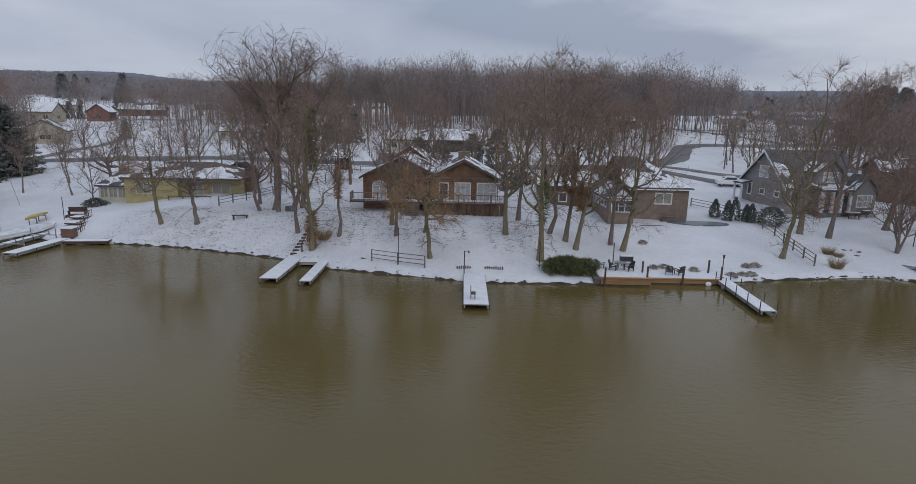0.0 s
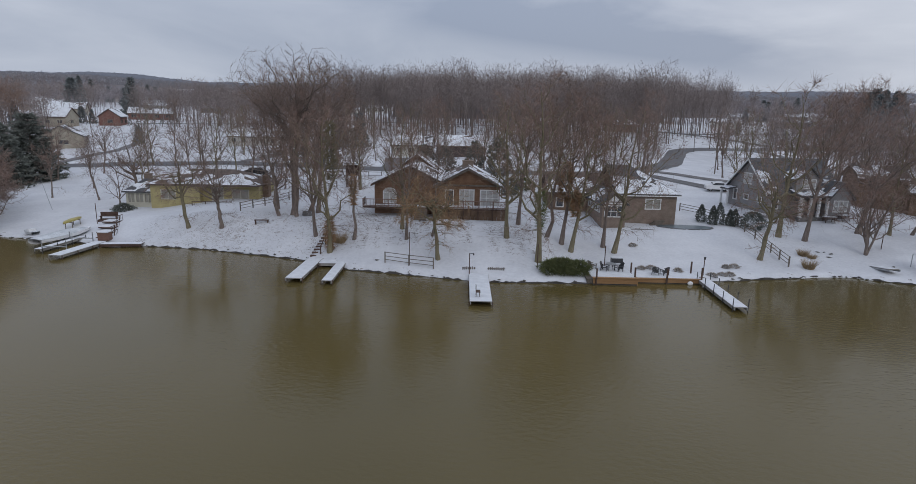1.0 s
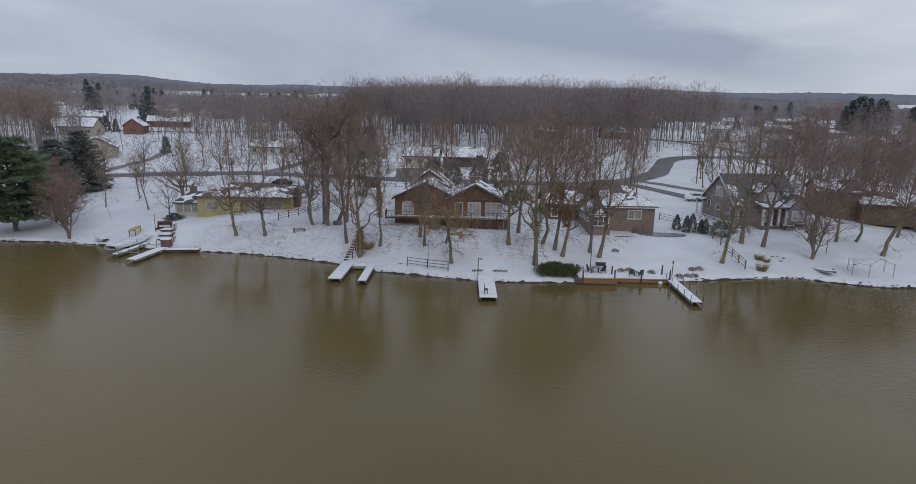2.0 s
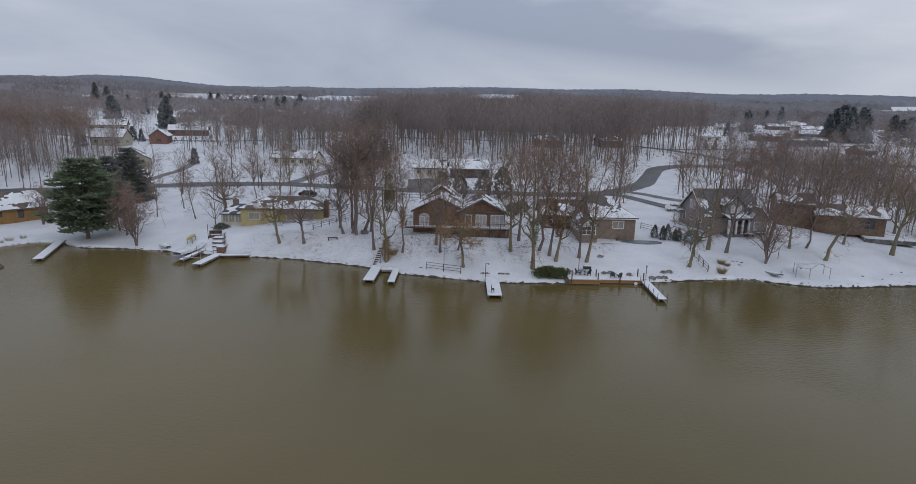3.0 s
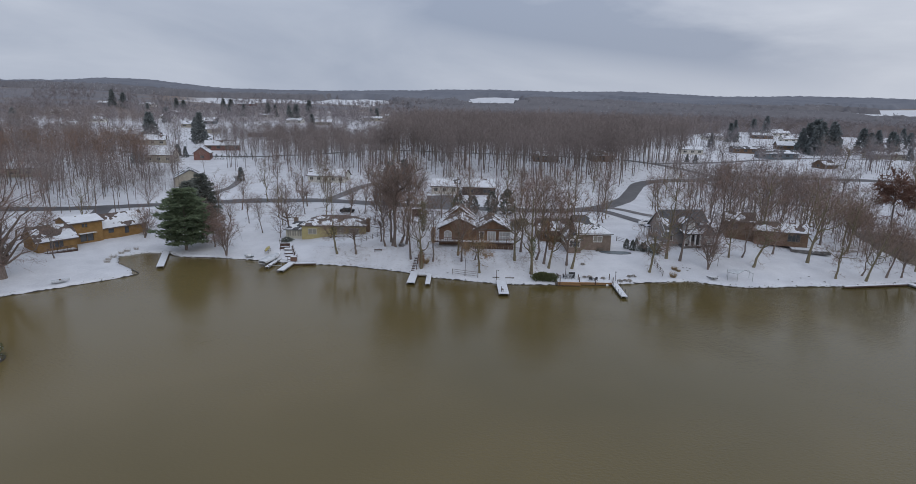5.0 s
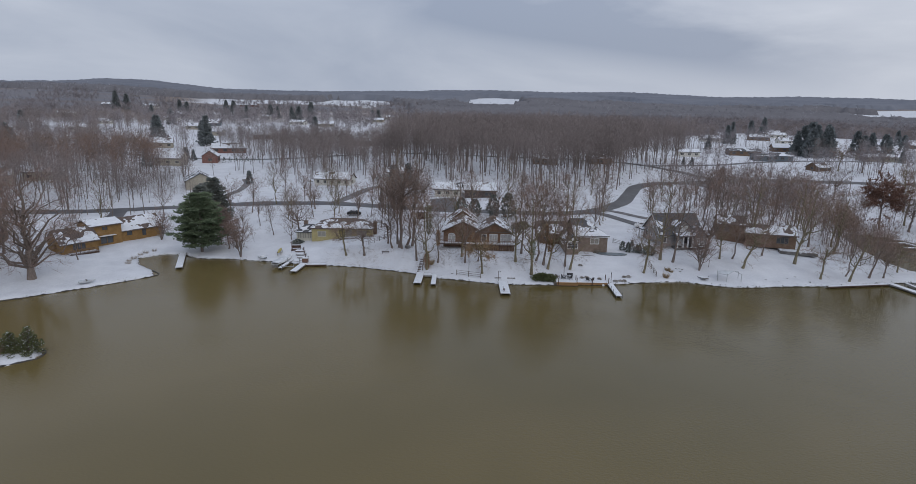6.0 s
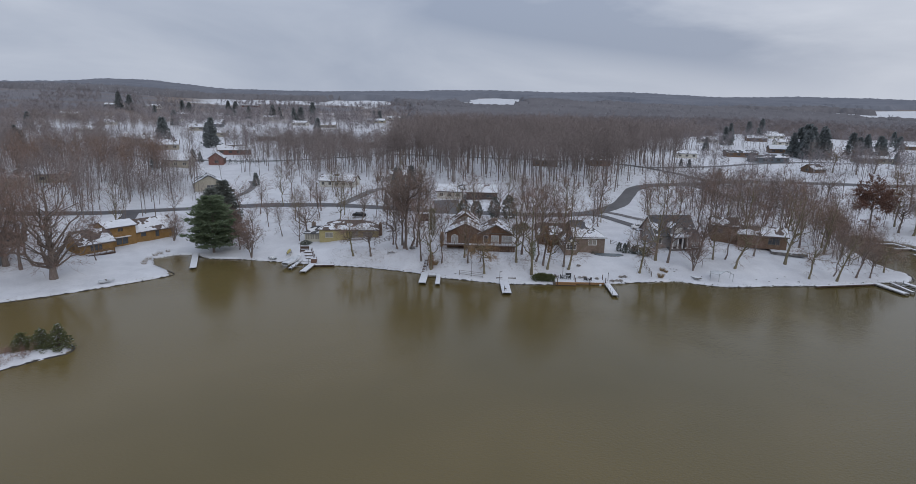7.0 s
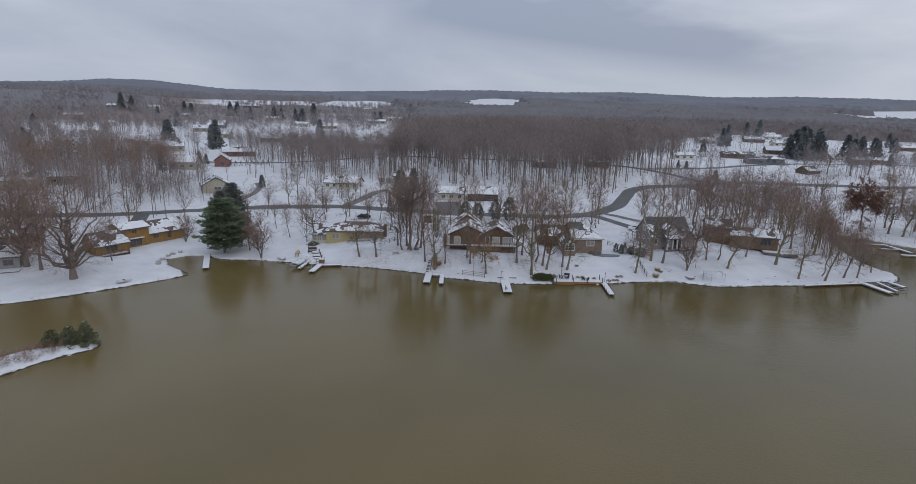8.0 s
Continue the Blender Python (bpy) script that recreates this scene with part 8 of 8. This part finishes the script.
lamp_post(0.55, 53.2, 0.4, 2.3, "dark dock lamp post with a short arm")
lamp_post(15.3, 57.0, gz(15.3, 57.0), 2.2, "plain dark post beside a patio", 0)
lamp_post(7.7, 54.8, gz(7.7, 54.8), 2.6, "slim dark post beside junipers", 0)
lamp_post(-5.8, 55.6, gz(-5.8, 55.6), 3.6, "slim pole standing at a rail fence", 0, thick=0.035)
lamp_post(-61.6, 80.8, gz(-61.6, 80.8), 4.6, "thin grey pole leaning on a snowy lawn", 0, "flag_pole", -14, 0.03)
lamp_post(50.2, 64.0, gz(50.2, 64.0), 1.8, "small green garden post", 0)
lantern = lamp_post(25.3, 55.1, gz(25.3, 55.1), 1.7, "black garden lantern on a short pole", 0)
part("lantern", boxes((-0.07, 0.07, -0.07, 0.07, 1.7, 1.95), (-0.1, 0.1, -0.1, 0.1, 1.95, 2.0)), METAL_DARK, lantern)

# picnic tables by the grey house and a small landing ramp on the bank
def picnic_table(x, y, spin):
    ob = thing("picnic_table", pose(x, y, gz(x, y), 0, 0, spin), "dark timber picnic table with snow on its top", "table", "picnic tables")
    for i in range(5):
        part("top_board", boxes((-0.9, 0.9, -0.36 + i * 0.146, -0.23 + i * 0.146, 0.72, 0.76)), WOOD_DARK, ob)
    for side_y in (-0.75, 0.55):
        part("bench_board", boxes((-0.9, 0.9, side_y, side_y + 0.22, 0.42, 0.46)), WOOD_DARK, ob)
    for x_ in (-0.65, 0.57):
        part("leg", rods(((x_, -0.62, -0.1), (x_, -0.12, 0.72), 0.05), sides=4), WOOD_DARK, ob)
        part("leg", rods(((x_, 0.62, -0.1), (x_, 0.12, 0.72), 0.05), sides=4), WOOD_DARK, ob)
        part("brace", boxes((x_ - 0.04, x_ + 0.04, -0.75, 0.77, 0.36, 0.42)), WOOD_DARK, ob)
    part("snow_cap", boxes((-0.86, 0.86, -0.33, 0.33, 0.76, 0.82)), SNOW_DECK, ob)


picnic_table(53.6, 76.6, 12)
picnic_table(51.1, 75.8, -8)
ramp = thing("landing_ramp", pose(46.5, 58.2, gz(46.5, 58.2) + 0.12, -7, 0, 4), "small grey plank ramp lying on a snowy bank", "ramp")
for x_ in (-0.62, 0.5):
    part("stringer", boxes((x_, x_ + 0.12, -1.6, 1.6, -0.05, 0.14)), METAL, ramp)
for i in range(9):
    part("plank", boxes((-0.62, 0.62, -1.58 + i * 0.355, -1.28 + i * 0.355, 0.14, 0.18)), WOOD_OLD, ramp)
part("snow_cover", boxes((-0.56, 0.56, -1.2, 1.5, 0.18, 0.22)), SNOW_DECK, ramp)

# swimming pool under its winter cover
pool = thing("swimming_pool", pose(29.6, 72.0, 0), "kidney-shaped swimming pool under a dark winter cover", "pool")
def kidney(scale, z):
    pts = []
    for i in range(36):
        a = 2 * math.pi * i / 36
        r_ = 1 + 0.12 * math.cos(2 * a + 0.6)
        pts.append((3.2 * scale * r_ * math.cos(a), 1.75 * scale * r_ * math.sin(a) + 0.15 * math.cos(2 * a)))
    return pts
pz = gz(29.6, 72.0) + 0.05
part("coping", prism(bmesh.new(), kidney(1.06, 0), "z", pz - 1.2, pz), STONE, pool)
part("cover", prism(bmesh.new(), kidney(0.97, 0), "z", pz + 0.004, pz + 0.03), POOL_COVER, pool)

# boat under a tarpaulin on its lift, canoe on a rack, stairs to the yellow house
def hull(sections, mat, parent, name="hull", ring=10, flat=0.35):
    """A lofted hull: sections of (along, half width, keel, rim)."""
    bm = bmesh.new()
    loops = []
    for u, w, lo, hi in sections:
        row = []
        for k in range(ring + 1):
            a = math.pi * k / ring
            row.append(bm.verts.new((w * math.cos(a), u, hi - (hi - lo) * max(0, math.sin(a)) ** flat)))
        loops.append(row)
    for p, q in zip(loops, loops[1:]):
        for k in range(ring):
            bm.faces.new((p[k], p[k + 1], q[k + 1], q[k]))
        bm.faces.new((p[ring], p[0], q[0], q[ring]))
    return part(name, bm, mat, parent)


boat = thing("motorboat", pose(-49.5, 65.6, 0.50, 0, 0, -9), "motorboat under a grey snow-dusted tarpaulin", "boat")
hull([(-4.2, 0.9, 0.1, 0.6), (-1.8, 1.15, 0.05, 0.62), (1.2, 1.1, 0.1, 0.65), (3.2, 0.6, 0.25, 0.7), (4.2, 0.06, 0.5, 0.75)], PLASTIC_WHITE, boat)
bm = bmesh.new()
rows = []
for u, w, h_ in ((-4.25, 0.92, 0.1), (-2.4, 1.17, 0.28), (-0.3, 1.17, 0.42), (1.4, 1.07, 0.34), (3.2, 0.62, 0.16), (4.22, 0.08, 0.04)):
    rows.append([bm.verts.new((w * k, u, 0.64 + h_ * (1 - abs(k) ** 1.6))) for k in (-1, -0.6, -0.2, 0.2, 0.6, 1)])
for p, q in zip(rows, rows[1:]):
    for k in range(5):
        bm.faces.new((p[k], p[k + 1], q[k + 1], q[k]))
part("tarpaulin", bm, TARP, boat)
lift = thing("boat_lift", pose(-47.0, 62.5, 0), "galvanised boat lift frame standing in the lake", "boat lift")
for x, y in ((-1.2, -2.6), (-1.2, 2.2), (1.6, -2.6), (1.6, 2.2)):
    part("leg", rods(((x, y, -1.2), (x, y, 1.5), 0.06)), METAL, lift)
part("beam", rods(((-1.2, -2.6, 0.75), (1.6, -2.6, 0.75), 0.06)), METAL, lift)
part("beam", rods(((-1.2, 2.2, 0.75), (1.6, 2.2, 0.75), 0.06)), METAL, lift)
canoe = thing("canoe", pose(-52.0, 71.0, gz(-52.0, 71.0) + 0.85, 0, 180, 8), "yellow canoe lying upside down on a rack", "canoe")
hull([(-2.3, 0.05, -0.15, 0.1), (-1.7, 0.26, -0.25, 0.02), (0, 0.42, -0.3, 0), (1.7, 0.26, -0.25, 0.02), (2.3, 0.05, -0.15, 0.1)], CANOE, canoe)
rack = thing("canoe_rack", pose(-52.0, 71.0, gz(-52.0, 71.0), 0, 0, 8), "timber rack carrying a canoe on a snowy bank", "rack")
for y in (-1.0, 1.0):
    part("crossbar", boxes((-0.5, 0.5, y - 0.05, y + 0.05, 0.73, 0.83)), WOOD_OLD, rack)
    for x in (-0.45, 0.4):
        part("leg", boxes((x, x + 0.07, y - 0.04, y + 0.04, -0.2, 0.73)), WOOD_OLD, rack)
point_lift = thing("boat_lift", pose(94.0, 55.6, 0, 0, 0, 6), "empty galvanised boat lift beside a snowy dock", "boat lift")
for x in (-1.0, 1.0):
    part("rail", rods(((x, -3.0, 0.62), (x, 2.6, 0.62), 0.07)), METAL, point_lift)
    for y in (-2.8, 2.4):
        part("leg", rods(((x, y, -1.2), (x, y, 1.3), 0.06)), METAL, point_lift)
for y in (-2.8, -0.9, 0.9, 2.4):
    part("beam", rods(((-1.0, y, 0.55), (1.0, y, 0.55), 0.05)), METAL, point_lift)

crate = thing("dock_box", pose(-44.2, 65.2, 0.45), "large red-brown dock box with a snowy lid", "box")
part("body", boxes((-0.62, 0.62, -0.5, 0.5, 0, 0.95)), material("rust_red_boards", (0.14, 0.078, 0.056), (0.21, 0.122, 0.09), 1.5, 0.7, 12.0), crate)
part("lid", boxes((-0.66, 0.66, -0.54, 0.54, 0.95, 1.01)), WOOD_OLD, crate)
part("snow_cap", boxes((-0.64, 0.64, -0.52, 0.52, 1.01, 1.08)), SNOW, crate)
st = thing("lake_stair", pose(0, 0, 0), "dark-stained timber landings and stairs down to a dock", "stairs")
for i, (x, y) in enumerate(((-45.0, 67.0), (-45.9, 68.6), (-46.6, 70.2), (-47.4, 72.3))):
    z = 0.55 + i * 0.32
    part("landing", boxes((x - 1.0, x + 1.0, y - 0.85, y + 0.85, z - 0.14, z)), WOOD_DARK, st)
    part("snow_cover", boxes((x - 0.96, x + 0.96, y - 0.8, y + 0.8, z, z + 0.06)), SNOW_DECK, st)
    for cx in (x - 0.9, x + 0.9):
        part("post", boxes((cx - 0.05, cx + 0.05, y - 0.05, y + 0.05, -0.1, z + (0.75 if cx > x else 0.0))), WOOD_DARK, st)
    part("handrail", rods(((x + 0.9, y - 0.8, z + 0.72), (x + 0.9, y + 0.8, z + 0.75), 0.04)), WOOD_DARK, st)
    part("balusters", rods(*[((x + 0.9, y - 0.7 + k * 0.35, z), (x + 0.9, y - 0.7 + k * 0.35, z + 0.72), 0.025) for k in range(5)]), WOOD_DARK, st)
seat = thing("bench", pose(-48.6, 73.4, gz(-48.6, 73.4) + 0.1, 0, 0, 10), "dark slatted bench on a landing above the lake", "bench")
part("seat", boxes((-1.1, 1.1, -0.25, 0.25, 0.40, 0.46)), WOOD_DARK, seat)
part("backrest", boxes((-1.1, 1.1, 0.25, 0.31, 0.45, 0.95)), WOOD_DARK, seat)
part("base", boxes((-1.2, 1.2, -0.6, 0.6, -0.3, 0.0)), WOOD_DARK, seat)
for sx in (-1.0, 0.92):
    part("leg", boxes((sx, sx + 0.08, -0.2, 0.25, 0, 0.4)), WOOD_DARK, seat)
pole = lamp_post(-49.3, 71.9, gz(-49.3, 71.9), 2.8, "dark timber post beside a landing", 0)
sled = thing("paddle_boat", pose(-55.3, 67.9, gz(-55.3, 67.9) + 0.25, 0, 0, 60), "small snow-covered paddle boat pulled up on the bank", "boat")
hull([(-1.1, 0.5, -0.2, 0.15), (0, 0.65, -0.25, 0.15), (1.1, 0.35, -0.15, 0.25)], TARP, sled)
part("seat", boxes((-0.4, 0.4, -0.3, 0.3, 0.1, 0.4)), PLASTIC_WHITE, sled)
rowboat = thing("rowboat", pose(-83.0, 45.2, gz(-83.0, 45.2) + 0.3, 0, 0, -50), "upturned grey rowboat on the seawall", "boat")
hull([(-1.4, 0.55, -0.1, 0.3), (0, 0.7, -0.15, 0.35), (1.2, 0.35, 0, 0.35), (1.6, 0.05, 0.1, 0.4)], TARP, rowboat)
part("thwart", boxes((-0.6, 0.6, -0.15, 0.15, 0.3, 0.36)), WOOD_DARK, rowboat)

# swing-seat canopy frame on the shore of the long brown house
cn = thing("shore_canopy", pose(52.4, 57.3, gz(52.4, 57.3), 0, 0, -12), "collapsed grey canopy frame on a snowy bank", "canopy")
for x, y in ((-3.0, -1.2), (-1.2, -1.6), (2.0, -0.6), (-2.6, 1.2), (1.8, 1.4)):
    part("leg", rods(((x, y, -0.2), (x, y, 1.7), 0.05)), METAL, cn)
for p_, q_ in (((-3.0, -1.2, 1.7), (-1.2, -1.6, 1.5)), ((-1.2, -1.6, 1.5), (0.5, 0, 2.1)), ((0.5, 0, 2.1), (2.0, -0.6, 1.6)), ((-2.6, 1.2, 1.7), (0.5, 0, 2.1)), ((1.8, 1.4, 1.7), (0.5, 0, 2.1))):
    part("beam", rods((p_, q_, 0.05)), METAL, cn)
slab(cn, [(-1.2, -1.6, 1.55), (0.5, 0, 2.14), (-2.6, 1.2, 1.75), (-3.0, -1.2, 1.75)], 0.03, TARP, "canvas")

# play fort on stilts in the back yard
ft = thing("play_fort", pose(-19.0, 94.6, gz(-19.0, 94.6), 0, 0, 5), "raised wooden play fort on stilts with a flat roof", "playhouse")
for x in (-1.1, 0.95):
    for y in (-1.0, 0.85):
        part("post", boxes((x, x + 0.15, y, y + 0.15, -0.3, 3.9)), WOOD_DARK, ft)
part("floor", boxes((-1.2, 1.2, -1.1, 1.1, 1.9, 2.0)), WOOD_DARK, ft)
part("front_panel", boxes((-1.15, 1.15, -1.05, -0.98, 2.0, 3.3)), WOOD_DARK, ft)
part("back_panel", boxes((-1.15, 1.15, 0.98, 1.05, 2.0, 3.6)), WOOD_DARK, ft)
part("side_panel", boxes((-1.15, -1.08, -0.98, 0.98, 2.0, 3.3)), WOOD_DARK, ft)
part("side_panel", boxes((1.08, 1.15, -0.98, 0.98, 2.0, 3.3)), WOOD_DARK, ft)
part("roof", boxes((-1.4, 1.4, -1.3, 1.3, 3.9, 4.0)), SHINGLE, ft)
part("snow_cover", boxes((-1.38, 1.38, -1.28, 1.28, 4.0, 4.08)), SNOW, ft)
wb = thing("bench", pose(-25.6, 67.6, gz(-25.6, 67.6), 0, 0, 5), "low dark timber bench on a snowy slope", "bench")
part("seat", boxes((-0.9, 0.9, -0.2, 0.2, 0.35, 0.43)), WOOD_DARK, wb)
for sx in (-0.8, 0.7):
    part("leg", boxes((sx, sx + 0.1, -0.18, 0.18, -0.15, 0.35)), WOOD_DARK, wb)
fp = thing("fire_pit", pose(-20.6, 71.0, gz(-20.6, 71.0)), "low stone fire pit capped with snow", "fire pit")
bm = bmesh.new()
bmesh.ops.create_cone(bm, cap_ends=True, segments=14, radius1=0.75, radius2=0.7, depth=0.6, matrix=pose(0, 0, 0.2))
part("ring", bm, STONE, fp)


# utility poles, cars
def utility_pole(x, y, h):
    ob = thing("utility_pole", pose(x, y, gz(x, y)), "tall grey timber utility pole beside the lane", "utility pole", "utility poles")
    part("pole", rods(((0, 0, -0.3), (0, 0, h), 0.13)), WOOD_OLD, ob)
    part("crossarm", boxes((-0.9, 0.9, -0.06, 0.06, h - 0.7, h - 0.55)), WOOD_OLD, ob)


for x, y, h_ in ((33.5, 108, 9.5), (52.5, 117, 9), (-57, 121, 9), (79, 183, 9), (-8, 108.5, 9), (132, 185, 9)):
    utility_pole(x, y, h_)


def parked_car(x, y, spin, paint, label):
    ob = thing("car", pose(x, y, gz(x, y) + 0.12, 0, 0, spin), label, "car")
    side_line = [(-2.1, 0.3), (-2.15, 0.75), (-1.95, 0.95), (-1.35, 1.0), (-0.75, 1.5), (0.7, 1.52), (1.5, 1.02), (2.1, 0.9), (2.15, 0.4), (2.0, 0.28)]
    bm = prism(bmesh.new(), side_line, "x", -0.85, 0.85)
    bmesh.ops.bevel(bm, geom=[e for e in bm.edges], offset=0.07, segments=2, affect="EDGES")
    part("body", bm, paint, ob)
    for sx in (-0.862, 0.85):
        part("side_window", prism(bmesh.new(), [(-1.15, 1.05), (-0.68, 1.42), (0.62, 1.42), (1.2, 1.05)], "x", sx, sx + 0.012), GLASS, ob)
    part("windscreen", boxes((-0.7, 0.7, 1.0, 1.12, 1.08, 1.4)), GLASS, ob)
    for y_ in (-1.35, 1.35):
        for sx in (-0.82, 0.62):
            wheel = part("wheel", rods(((sx, y_, 0.26), (sx + 0.2, y_, 0.26), 0.34), sides=14), RUBBER, ob)
            part("rim", rods(((sx - 0.01, y_, 0.26), (sx + 0.21, y_, 0.26), 0.2), sides=10), METAL, wheel)
    part("snow_cap", boxes((-0.65, 0.65, -0.65, 0.6, 1.5, 1.58)), SNOW, ob)
    return ob


parked_car(44.6, 97.0, 78, PLASTIC_WHITE, "white car parked beside a porch of the grey house")
parked_car(-40.5, 108, 95, RUBBER, "dark car parked on a snowy verge")

# brown leafy vines on two trunks
def vine(x, y, z0, z1, r, n, mat, label, seed):
    rng = np.random.default_rng(seed)
    ob = thing("vine", pose(x, y, gz(x, y)), label, "vine")
    f, a = rng.uniform(0, 1, n), rng.uniform(0, 6.3, n)
    rad = r * (0.35 + 0.65 * rng.uniform(0, 1, n)) * (0.6 + 0.4 * np.sin(f * 3.1))
    base = np.column_stack([np.cos(a) * rad * 0.5, np.sin(a) * rad * 0.5, z0 + (z1 - z0) * f])
    e = np.column_stack([np.cos(a), np.sin(a), np.zeros(n)]) * rad[:, None] * 0.7 + rng.normal(0, 0.16, (n, 3))
    s = Soup()
    s.spikes(base, base + e, 0.035)
    soup_object("leaves", s, mat, ob)


vine(-15.2, 59.9, 0, 4.0, 0.9, 900, TWIG_WARM, "tan dried vines wrapping a trunk", 501)
vine(-14.9, 59.9, 8, 14.5, 1.0, 1100, BARK_OLIVE, "olive vines high on a trunk", 502)
vine(8.0, 56.5, 3.4, 7.6, 0.9, 550, SHRUB, "green ivy mass on a tall trunk", 503)
vine(11.4, 61.6, 5.0, 9.5, 1.2, 1100, TWIG_WARM, "brown clinging vines on a trunk", 504)
vine(-12.8, 61.7, 4.0, 7.5, 0.7, 600, TWIG_WARM, "dry tan vines on a slender trunk", 505)
vine(12.4, 60.0, 4.0, 7.0, 0.9, 700, TWIG_WARM, "dry brown vines on a leaning trunk", 506)
